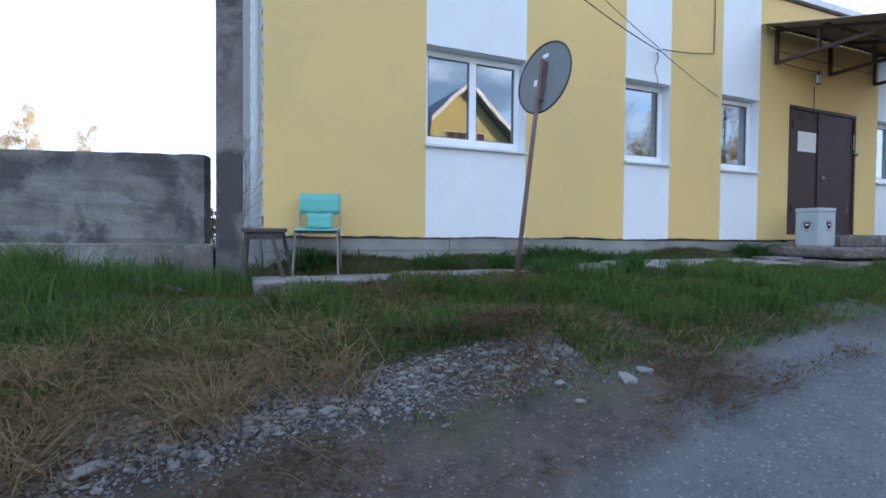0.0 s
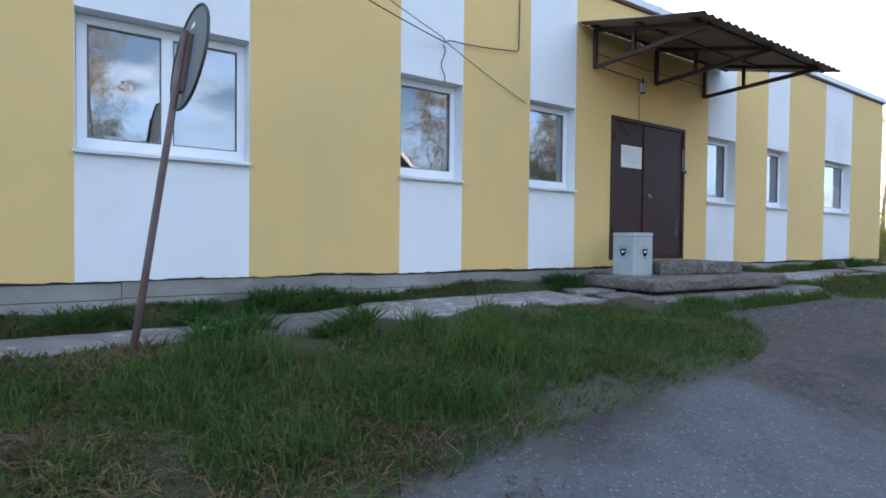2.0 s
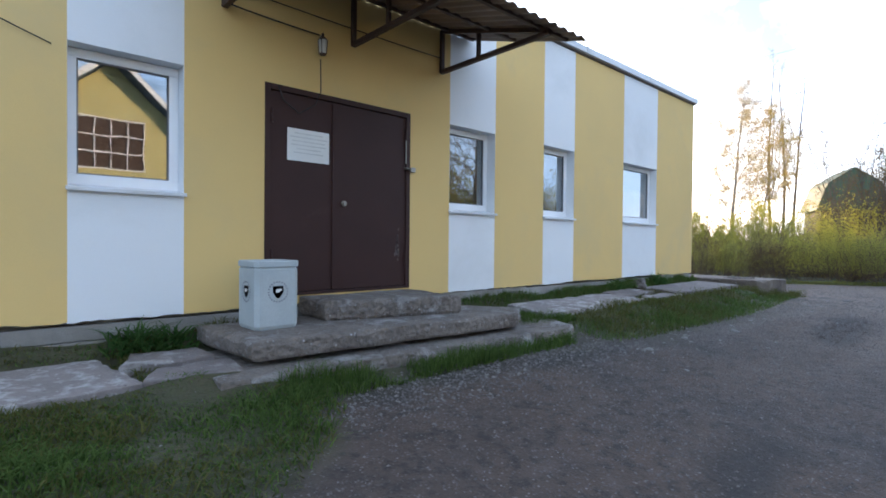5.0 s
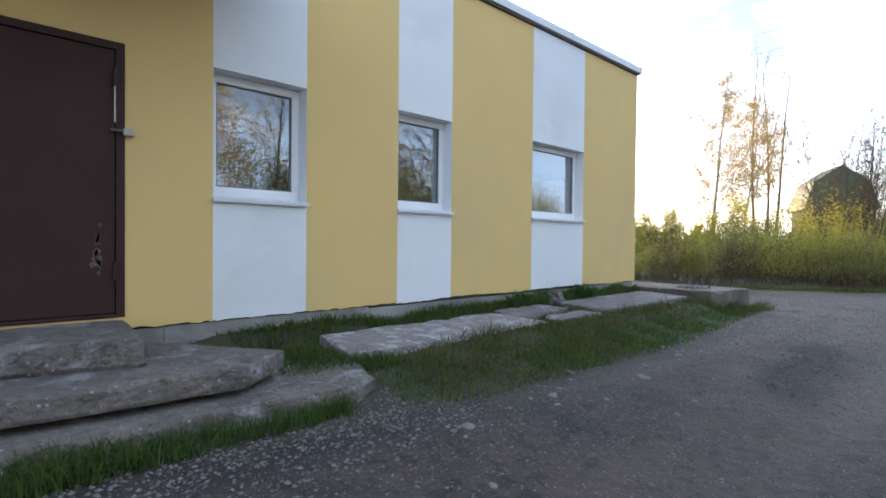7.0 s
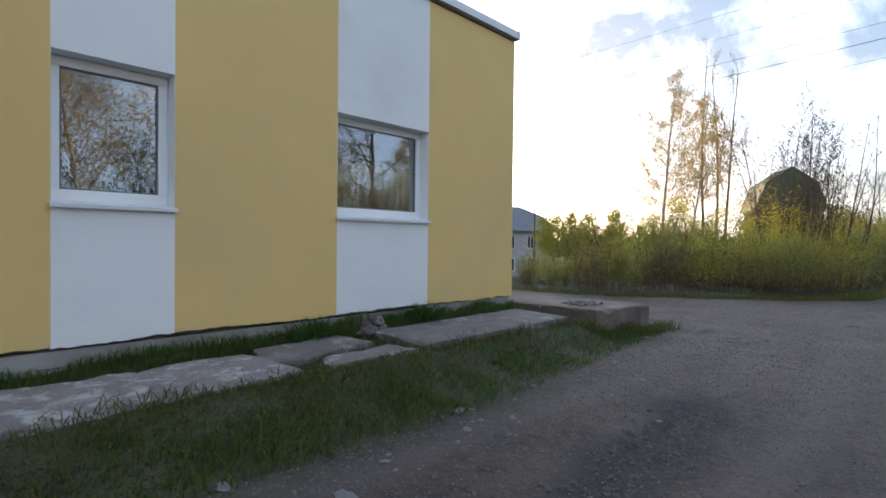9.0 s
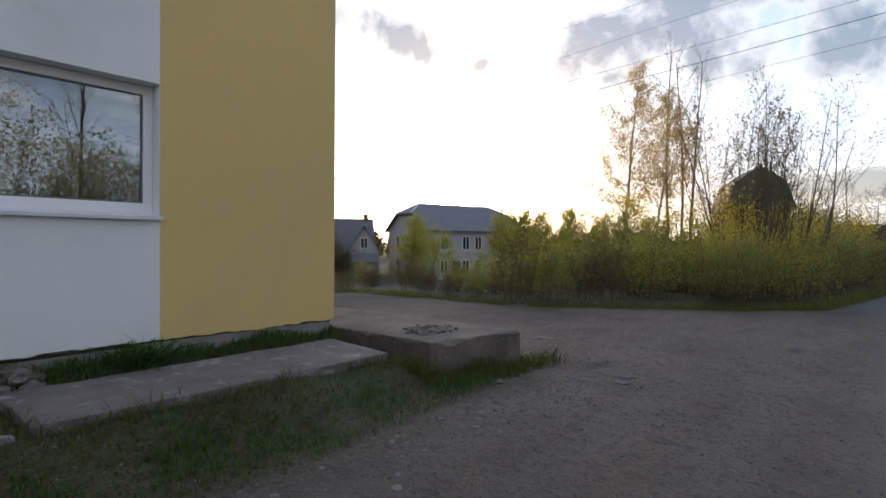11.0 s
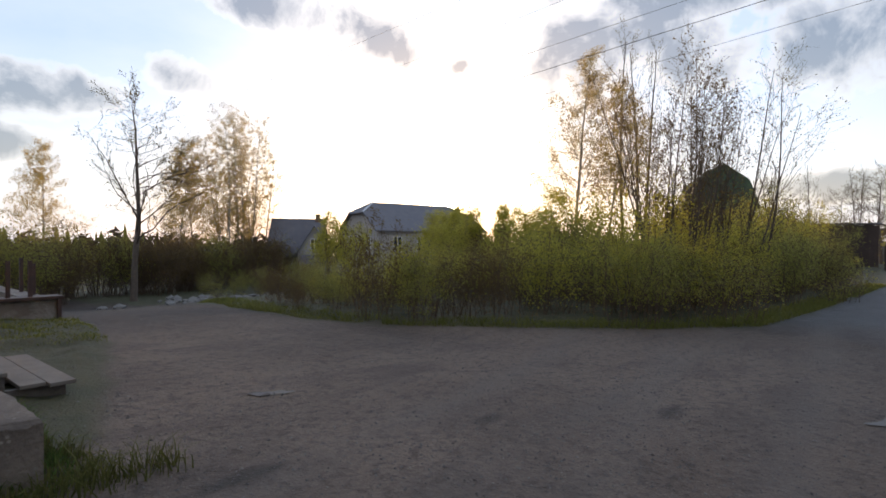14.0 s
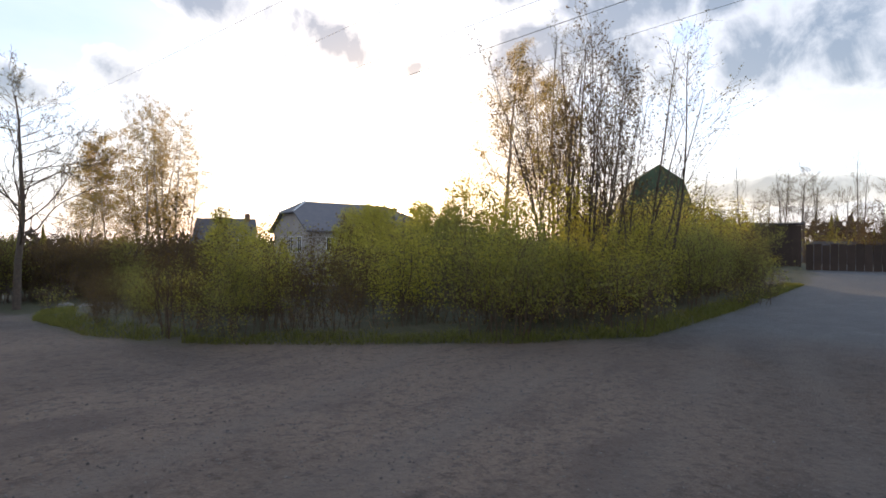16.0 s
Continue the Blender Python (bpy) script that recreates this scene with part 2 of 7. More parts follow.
SHEETMETAL = material("brown_corrugated_sheet", (0.22, 0.150, 0.112), 0.55, second=(0.13, 0.085, 0.065), scale=3, amount=0.6, grain=60, grain_amount=0.1, bump=0.08)
ZINC = material("pale_zinc_flashing", (0.62, 0.64, 0.67), 0.5, 0.2, scale=3, amount=0.3, grain=60, grain_amount=0.05, bump=0.03)
SIGNBACK = material("grey_sign_back", (0.15, 0.17, 0.18), 0.55, 0.3, second=(0.20, 0.21, 0.22), scale=4, amount=0.5, grain=80, grain_amount=0.08, bump=0.04)
RIM = material("dark_sign_rim", (0.03, 0.03, 0.03), 0.6)
SIGNFACE = material("white_sign_face", (0.7, 0.7, 0.7), 0.5)
POLE = material("rusty_painted_pole", (0.11, 0.065, 0.055), 0.7, second=(0.17, 0.12, 0.11), scale=8, amount=0.7, grain=60, grain_amount=0.2, bump=0.2)
PVC = material("white_window_plastic", (0.80, 0.81, 0.83), 0.35, scale=2, amount=0.15, grain=100, grain_amount=0.02, bump=0.01)
GASKET = material("grey_gasket", (0.16, 0.16, 0.165), 0.7)
SILL = material("white_metal_sill", (0.68, 0.70, 0.73), 0.45, second=(0.5, 0.5, 0.48), scale=5, amount=0.5, grain=80, grain_amount=0.06, bump=0.03)
GLASS = glass_material("window_glass", 0.22, (0.75, 0.78, 0.78, 1))
# the rooms' dimness is put into this dark plaster tone, seen through the glass
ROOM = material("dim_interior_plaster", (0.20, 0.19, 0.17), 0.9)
CURTAIN = material("tan_curtain_cloth", (0.78, 0.58, 0.40), 0.9, scale=4, amount=0.5, grain=150, grain_amount=0.1)
PAPER = material("white_paper", (0.72, 0.72, 0.70), 0.8, scale=4, amount=0.15, grain=60, grain_amount=0.03)
INK = material("grey_ink", (0.22, 0.22, 0.24), 0.8)
BRASS = material("worn_metal", (0.35, 0.33, 0.30), 0.35, 0.9, scale=8)
BINPAINT = material("grey_painted_concrete_bin", (0.40, 0.44, 0.45), 0.75, second=(0.33, 0.37, 0.38), scale=4, amount=0.6, grain=70, grain_amount=0.12, bump=0.15, stain=(0.27, 0.29, 0.29), stain_scale=2.5, stain_at=(0.58, 0.75))
BLACK = material("black_emblem_paint", (0.02, 0.022, 0.025), 0.6)
TURQUOISE = material("turquoise_chair_plastic", (0.11, 0.37, 0.315), 0.5, second=(0.085, 0.30, 0.265), scale=4, amount=0.5, grain=90, grain_amount=0.06, bump=0.05)
TUBE = material("chair_steel_tube", (0.30, 0.29, 0.28), 0.35, 0.8, second=(0.15, 0.10, 0.08), scale=12, amount=0.6)
OLDWOOD = material("grey_weathered_wood", (0.17, 0.14, 0.12), 0.9, second=(0.09, 0.075, 0.065), scale=6, amount=0.8, grain=50, grain_amount=0.3, bump=0.4)
# orange canopy wood, brightened in its colour to stand for reflected low sun
SUNLITWOOD = material("sunlit_orange_wood", (0.62, 0.29, 0.07), 0.6, second=(0.48, 0.21, 0.05), scale=5, amount=0.5, grain=60, grain_amount=0.15)
CABLE = material("black_cable", (0.018, 0.018, 0.02), 0.6)
LANTERNGLASS = material("milky_lantern_glass", (0.55, 0.55, 0.50), 0.3)
REDBRICK = material("dull_red_brick", (0.25, 0.145, 0.118), 0.9, second=(0.18, 0.10, 0.082), scale=5, amount=0.7, grain=50, object_random=0.3)
STONE = material("pale_limestone", (0.24, 0.23, 0.22), 0.9, second=(0.12, 0.125, 0.12), scale=9, amount=0.7, grain=50, grain_amount=0.2, bump=0.4, object_random=0.35)
GRAVEL = material("loose_gravel", (0.21, 0.195, 0.185), 0.95, second=(0.11, 0.10, 0.095), scale=14, amount=0.8, island_random=0.75)
CLOD = material("dark_clods", (0.075, 0.062, 0.055), 0.95, second=(0.13, 0.115, 0.11), scale=9, amount=0.8, bump=0.6)
BARK = material("grey_brown_bark", (0.13, 0.10, 0.08), 0.95, second=(0.07, 0.055, 0.045), scale=5, amount=0.8, bump=0.4)
BIRCHBARK = material("birch_bark", (0.46, 0.43, 0.39), 0.85, second=(0.13, 0.11, 0.10), scale=3.2, amount=0.9, grain=20, grain_amount=0.3)
TWIG = material("brown_twigs", (0.12, 0.08, 0.055), 0.95, second=(0.075, 0.055, 0.04), scale=4)
HOUSEWALL = material("pale_house_plaster", (0.43, 0.40, 0.385), 0.9, scale=1.0, amount=0.4)
HOUSEROOF = material("grey_slate_roof", (0.13, 0.13, 0.15), 0.8, second=(0.18, 0.17, 0.18), scale=1.5, bump=0.3)
GREENROOF = material("green_roof_sheet", (0.070, 0.110, 0.058), 0.7, second=(0.050, 0.075, 0.042), scale=1.2)
PLANKDARK = material("dark_brown_boards", (0.075, 0.05, 0.04), 0.9, second=(0.05, 0.035, 0.03), scale=2, object_random=0.4)
GARDENYELLOW = material("yellow_garden_house_paint", (0.52, 0.47, 0.22), 0.85, scale=1.0, amount=0.4)
BLUEROOF = material("blue_grey_slate", (0.13, 0.19, 0.28), 0.7, second=(0.09, 0.13, 0.20), scale=2)
PANE = material("dark_far_pane", (0.03, 0.035, 0.045), 0.12)
GRASSLEAF = leafy("fresh_grass", (0.026, 0.052, 0.015), (0.108, 0.160, 0.046), 0.36)
OLIVELEAF = leafy("olive_grass", (0.045, 0.052, 0.018), (0.13, 0.13, 0.045), 0.3)
LITTERLEAF = leafy("brown_litter", (0.055, 0.036, 0.024), (0.15, 0.105, 0.062), 0.2)
BROWNLEAF = leafy("brown_bud_leaves", (0.085, 0.06, 0.03), (0.17, 0.12, 0.055), 0.4)
SUNGRASS = leafy("yellowish_verge_grass", (0.085, 0.098, 0.030), (0.19, 0.19, 0.058), 0.40)
DRYLEAF = leafy("dry_grass", (0.13, 0.090, 0.052), (0.28, 0.205, 0.115), 0.3)
WEEDLEAF = leafy("weed_leaves", (0.028, 0.068, 0.020), (0.075, 0.135, 0.042), 0.35)
SPRINGLEAF = leafy("spring_shrub_leaves", (0.19, 0.195, 0.038), (0.44, 0.39, 0.080), 0.64)
DARKLEAF = leafy("dull_shrub_leaves", (0.14, 0.155, 0.04), (0.31, 0.29, 0.085), 0.64)
BIRCHLEAF = leafy("young_birch_leaves", (0.30, 0.215, 0.075), (0.48, 0.36, 0.13), 0.62)
BUDLEAF = leafy("grey_green_buds", (0.14, 0.14, 0.06), (0.24, 0.22, 0.10), 0.4)


# ---------------------------------------------------------------- building helpers
def link(name, bm, mats, parent=None, label="", smooth=False):
    me = bpy.data.meshes.new(name)
    bm.to_mesh(me)
    bm.free()
    for m in mats if isinstance(mats, (list, tuple)) else [mats]:
        me.materials.append(m)
    if smooth:
        me.polygons.foreach_set("use_smooth", [True] * len(me.polygons))
    ob = new(name, me)
    ob.parent = parent
    return tagged(ob, label)


def part(name, bm, mat, parent, label="", smooth=False):
    return link(name, bm, mat, parent, label, smooth)


def thing(name, at, label, category, group="", turn=0.0):
    ob = new(name)
    ob.empty_display_size = 0.1
    ob.matrix_world = pose(*at, 0, 0, turn)
    return tagged(ob, label, category, group)


def structure(ob, label, category):
    return tagged(ob, label, category, "", "structure")


def box(x0, x1, y0, y1, z0, z1, bevel=0.0, bm=None, mat=0):
    bm = bm or bmesh.new()
    v = [bm.verts.new((x, y, z)) for z in (z0, z1) for y in (y0, y1) for x in (x0, x1)]
    fs = [bm.faces.new([v[i] for i in q]) for q in ((0, 2, 3, 1), (4, 5, 7, 6), (0, 1, 5, 4), (2, 6, 7, 3), (0, 4, 6, 2), (1, 3, 7, 5))]
    for f in fs:
        f.material_index = mat
    if bevel:
        edges = {e for f in fs for e in f.edges}
        bmesh.ops.bevel(bm, geom=list(edges), offset=bevel, segments=2, affect="EDGES", profile=0.6)
    return bm


def tube(points, radii, sides=8, bm=None, caps=True):
    bm = bm or bmesh.new()
    rings, n = [], len(points)
    for i, p in enumerate(points):
        p = Vector(p)
        d = (Vector(points[min(i + 1, n - 1)]) - Vector(points[max(i - 1, 0)])).normalized()
        a = d.orthogonal().normalized() if i == 0 else (a - d * a.dot(d)).normalized()
        b = d.cross(a)
        r = radii[i] if isinstance(radii, (list, tuple)) else radii
        rings.append([bm.verts.new(p + (a * math.cos(2 * math.pi * k / sides) + b * math.sin(2 * math.pi * k / sides)) * r) for k in range(sides)])
    for r0, r1 in zip(rings, rings[1:]):
        for k in range(sides):
            bm.faces.new((r0[k], r0[(k + 1) % sides], r1[(k + 1) % sides], r1[k]))
    if caps:
        bm.faces.new(rings[0][::-1])
        bm.faces.new(rings[-1])
    return bm


def sag(a, b, drop, n=14):
    a, b = Vector(a), Vector(b)
    return [a.lerp(b, i / n) - Vector((0, 0, drop * 4 * (i / n) * (1 - i / n))) for i in range(n + 1)]


def disc(radius, depth, sides=32, bm=None, at=(0, 0, 0)):
    """A round plate in the xz plane, its thickness along y."""
    bm = bm or bmesh.new()
    ring = [[bm.verts.new((at[0] + radius * math.cos(2 * math.pi * k / sides), at[1] + d, at[2] + radius * math.sin(2 * math.pi * k / sides))) for k in range(sides)] for d in (0, depth)]
    bm.faces.new(ring[0])
    bm.faces.new(ring[1][::-1])
    for k in range(sides):
        bm.faces.new((ring[0][k], ring[1][k], ring[1][(k + 1) % sides], ring[0][(k + 1) % sides]))
    return bm


def slab_mesh(corners, z0, z1, rng, step=0.13, rough=0.022, tilt=(0.0, 0.0), round_off=0.03):
    """A broken concrete slab: a ragged outline, worn edges and an uneven top."""
    out = []
    for (ax, ay), (bx, by) in zip(corners, corners[1:] + corners[:1]):
        n = max(2, int(math.hypot(bx - ax, by - ay) / step))
        for i in range(n):
            out.append((ax + (bx - ax) * i / n + rng.uniform(-rough, rough), ay + (by - ay) * i / n + rng.uniform(-rough, rough)))
    cx, cy = sum(p[0] for p in out) / len(out), sum(p[1] for p in out) / len(out)
    bm = bmesh.new()

    def ring(inset, z, jitter):
        r = []
        for x, y in out:
            d = math.hypot(x - cx, y - cy)
            k = max(0.0, 1 - inset / d)
            px, py = cx + (x - cx) * k, cy + (y - cy) * k
            r.append(bm.verts.new((px, py, z + tilt[0] * (px - cx) + tilt[1] * (py - cy) + rng.uniform(-jitter, jitter))))
        return r

    rings = [ring(0.05, z0, 0.0), ring(0.0, z0 + (z1 - z0) * 0.35, 0.02), ring(0.0, z1 - round_off, 0.012), ring(round_off, z1, 0.008), ring(0.18, z1 + 0.004, 0.006)]
    for a, b in zip(rings, rings[1:]):
        for i in range(len(a)):
            j = (i + 1) % len(a)
            bm.faces.new((a[i], a[j], b[j], b[i]))
    top = bm.faces.new(rings[-1])
    bm.faces.new(rings[0][::-1])
    bmesh.ops.triangulate(bm, faces=[top])
    return bm


def cast_slab_mesh(corners, z0, z1, rng, step=0.045, wear=0.012, bites=6, tilt=(0.0, 0.0)):
    """A cast concrete slab: straight upright faces, chipped arrises, bites out of its rim."""
    out = []
    shift = Vector((rng.uniform(0, 90), rng.uniform(0, 90), 0))
    for (ax, ay), (bx, by) in zip(corners, corners[1:] + corners[:1]):
        n = max(2, int(math.hypot(bx - ax, by - ay) / step))
        nx, ny = by - ay, ax - bx
        d = math.hypot(nx, ny)
        for i in range(n):
            px, py = ax + (bx - ax) * i / n, ay + (by - ay) * i / n
            k = wear * (noise.noise(Vector((px, py, 0)) * 2.2 + shift) + 0.6 * noise.noise(Vector((px, py, 0)) * 9 + shift))
            out.append((px + nx / d * k, py + ny / d * k))
    m = len(out)
    chip = [0.006 + 0.012 * max(0.0, noise.noise(Vector((x, y, 4)) * 6 + shift)) for x, y in out]
    for _ in range(bites):
        c, w, deep = rng.randrange(m), rng.randint(2, 6), rng.uniform(0.02, 0.055)
        for i in range(-w, w + 1):
            chip[(c + i) % m] += deep * (1 - abs(i) / (w + 1)) * rng.uniform(0.6, 1.0)
    cx, cy = sum(p[0] for p in out) / m, sum(p[1] for p in out) / m
    bm = bmesh.new()

    def ring(z, inset, rough):
        r = []
        for i, (x, y) in enumerate(out):
            d = math.hypot(x - cx, y - cy)
            e = (inset(i) + rng.uniform(0, rough)) / d
            px, py = x + (cx - x) * e, y + (cy - y) * e
            low = z(i) + tilt[0] * (px - cx) + tilt[1] * (py - cy)
            r.append(bm.verts.new((px, py, low)))
        return r

    h = z1 - z0
    rings = [ring(lambda i: z0, lambda i: 0.02 + 0.5 * chip[(i * 3) % m], 0.004), ring(lambda i: z0 + h * 0.18, lambda i: 0.004, 0.006), ring(lambda i: z0 + h * 0.45, lambda i: 0.0, 0.007), ring(lambda i: z0 + h * 0.7, lambda i: 0.0, 0.007),
             ring(lambda i: z1 - min(chip[i], h * 0.3), lambda i: 0.002, 0.003), ring(lambda i: z1 - 0.15 * chip[i], lambda i: chip[i], 0.004), ring(lambda i: z1, lambda i: chip[i] + 0.05, 0.01)]
    for a, b in zip(rings, rings[1:]):
        for i in range(m):
            j = (i + 1) % m
            bm.faces.new((a[i], a[j], b[j], b[i]))
    top = bm.faces.new(rings[-1])
    bm.faces.new(rings[0][::-1])
    bmesh.ops.triangulate(bm, faces=[top])
    return bm


def rock_mesh(rng, size, squash=0.6, level=2):
    bm = bmesh.new()
    bmesh.ops.create_icosphere(bm, subdivisions=level, radius=1.0)
    o = Vector((rng.uniform(0, 50), rng.uniform(0, 50), rng.uniform(0, 50)))
    for v in bm.verts:
        v.co *= 1 + 0.55 * noise.noise(v.co * 1.2 + o) + 0.18 * noise.noise(v.co * 3.5 + o)
        v.co = Vector((v.co.x * size, v.co.y * size * 0.8, v.co.z * size * squash))
    return bm


def arrays(name, verts, faces, mats, indices=None):
    me = bpy.data.meshes.new(name)
    me.from_pydata(verts if isinstance(verts, list) else verts.tolist(), [], faces if isinstance(faces, list) else faces.tolist())
    for m in mats:
        me.materials.append(m)
    if indices is not None:
        me.polygons.foreach_set("material_index", indices)
    me.update()
    return me


# ---------------------------------------------------------------- ground
def smooth_table(xs, ys, width=0.6):
    g = np.arange(-120.0, 400.0, 0.1)
    v = np.interp(g, xs, ys)
    k = np.hanning(int(width / 0.1) * 4 + 3)
    pad = len(k) // 2
    v = np.convolve(np.pad(v, pad, mode="edge"), k / k.sum(), mode="valid")
    return lambda x: np.interp(x, g, v)


ROAD_Z = smooth_table([-60, -8, 0, 1.3, 2.5, 3.75, 5.1, 8.9, 11, 13.4, 17, 20, 23, 30, 45, 80], [-2.6, -1.7, -.87, -.69, -.50, -.36, -.25, -.2, -.12, -.05, .02, -.02, -.08, -.15, -.2, -.3])
BANK_Z = smooth_table([-60, -8, -2, .4, 1.7, 3, 4.65, 10, 15, 19, 22, 26, 80], [-2.2, -1.1, -.45, -.16, -.03, .08, .12, .12, .12, .1, .0, -.12, -.3])
VERGE_Y = smooth_table([-60, -6, 0, 1.8, 2.7, 4.65, 5.7, 7.0, 7.8, 8.4, 9.8, 11.5, 12.3, 13.6, 15.4, 18.5, 20.5, 21.2, 22.5, 23.0], [3.4, 3.0, 2.45, 2.30, 2.30, 2.47, 2.55, 2.68, 2.95, 3.7, 3.9, 3.8, 3.55, 3.5, 3.4, 3.6, 3.85, 5.5, 9.3, 12.5], 0.3)
# far edge of the junction, from the north road round to the road that leads east
FAR_EDGE = [(70.0, 36.0), (44.0, 28.5), (36.0, 27.0), (31.6, 25.8), (28.6, 19.0), (26.5, 13.2), (26.0, 9.6), (26.8, 7.1), (28.0, 5.4), (29.6, 3.5), (31.3, 2.1), (36.0, 1.3), (47.8, -0.2), (60.0, -0.8), (120.0, -2.0)]
TRACK_NORTH = [(90.0, 54.0), (60.0, 42.0), (44.0, 35.5), (36.5, 33.5), (33.6, 36.5), (31.5, 45.0), (30.0, 70.0)]
NORTH_WEST = [(23.0, 12.9), (22.9, 14.5), (22.3, 18.0), (22.0, 26.0), (23.5, 40.0), (23.5, 60.0)]


def sstep(a, b, v):
    t = np.clip((v - a) / (b - a), 0, 1)
    return t * t * (3 - 2 * t)


def hashed(i, j, k):
    v = np.sin(i * 127.1 + j * 311.7 + k * 74.7) * 43758.5453
    return v - np.floor(v)


def vnoise(x, y, scale, seed=0):
    x, y = np.asarray(x, float) / scale, np.asarray(y, float) / scale
    i, j = np.floor(x), np.floor(y)
    u, v = x - i, y - j
    u, v = u * u * (3 - 2 * u), v * v * (3 - 2 * v)
    a, b, c, d = hashed(i, j, seed), hashed(i + 1, j, seed), hashed(i, j + 1, seed), hashed(i + 1, j + 1, seed)
    return (a * (1 - u) + b * u) * (1 - v) + (c * (1 - u) + d * u) * v - 0.5


def side_of(line, x, y):
    """Signed distance to an open line: positive on its left hand."""
    best, sign = np.full(np.shape(x), 1e9), np.ones(np.shape(x))
    for (ax, ay), (bx, by) in zip(line, line[1:]):
        dx, dy = bx - ax, by - ay
        t = np.clip(((x - ax) * dx + (y - ay) * dy) / (dx * dx + dy * dy), 0, 1)
        d = np.hypot(x - ax - t * dx, y - ay - t * dy)
        s = np.sign(dx * (y - ay) - dy * (x - ax))
        near = d < best
        best, sign = np.where(near, d, best), np.where(near, s, sign)
    return best * np.where(sign == 0, 1, sign)


def verge(x, y):
    """How far inside the planted ground a place lies, in metres; negative on the road."""
    house_side = np.where(x < 23.0, np.minimum(y - VERGE_Y(x), np.where(y > 12.5, 23.0 - x, 99.0)), -9.0)
    far_side = side_of(FAR_EDGE, x, y)
    west = np.where(y > 13.0, side_of(NORTH_WEST, x, y), -9.0)
    south = -5.5 - y + 0.6 * vnoise(x, y, 5.0, 5)
    far_side = np.maximum(far_side, -side_of(TRACK_NORTH, x, y))
    return np.maximum(np.maximum(house_side, far_side), np.maximum(west, south))


def terrain(x, y):
    x, y = np.asarray(x, float), np.asarray(y, float)
    low, high = ROAD_Z(x), BANK_Z(x)
    z = low + (high - low) * sstep(0.7, 3.6, y)
    z = z + (0.05 + 0.13 * sstep(3.6, 0.8, x) + 0.30 * sstep(0.6, -1.4, x)) * sstep(3.3, 4.7, y) * sstep(21.5, 19.5, x)
    fall = np.maximum(y - 9.0, 0)
    z = z - np.minimum(0.006 * fall * fall, 0.1 * fall - 0.2).clip(0, 2.7) * sstep(19.5, 22.5, x)
    foot = np.interp(x, [0.5, 4, 8, 12, 19], [0.28, 0.32, 0.36, 0.38, 0.42])
    front = np.interp(x, [0.3, 4, 8, 11.5, 13, 19], [0.13, 0.19, 0.21, 0.18, 0.25, 0.26])
    z = z + np.maximum(front - z, 0) * sstep(3.75, 4.40, y) * sstep(0.2, 0.6, x) * sstep(19.2, 18.7, x) * sstep(7.5, 6.5, y)
    z = z + np.maximum(foot - z, 0) * sstep(5.30, 5.50, y) * sstep(0.3, 0.6, x) * sstep(19.1, 18.9, x) * sstep(7.5, 6.5, y)
    inside = verge(x, y)
    z = z + 0.06 * sstep(0.0, 1.0, inside) + 0.10 * sstep(0.2, 1.6, inside) * (vnoise(x, y, 0.55, 1) + 0.5 * vnoise(x, y, 0.22, 2))
    z = z + 0.03 * vnoise(x, y, 1.7, 3) + 0.012 * vnoise(x, y, 0.45, 4) * sstep(0.3, -0.2, inside) * sstep(4, 7, x)
    rut = np.exp(-((y - 2.18 - 0.07 * (x - 15.9)) / 0.15) ** 2) * sstep(13.9, 14.8, x) * sstep(17.4, 16.8, x)
    for x0, x1, y0, y1, top in ((0.3, 3.22, 4.42, 5.14, 0.17), (3.26, 4.30, 4.48, 5.2, 0.19), (4.3, 7.38, 4.46, 5.36, 0.23), (12.0, 14.7, 4.52, 5.27, 0.32), (16.05, 18.83, 4.52, 5.29, 0.35), (14.65, 15.7, 4.95, 5.34, 0.33), (15.0, 15.95, 4.53, 4.84, 0.30)):
        z = np.where((x > x0) & (x < x1) & (y > y0) & (y < y1), np.minimum(z, top), z)
    return z - 0.05 * rut


def axis(lo, fine_lo, fine_hi, hi, step):
    mid = list(np.arange(fine_lo, fine_hi + 1e-6, step))
    out, d = [], step
    v = fine_hi
    while v < hi:
        d *= 1.16
        v += d
        out.append(v)
    back, d, v = [], step, fine_lo
    while v > lo:
        d *= 1.16
        v -= d
        back.append(v)
    return np.array(back[::-1] + mid + out)


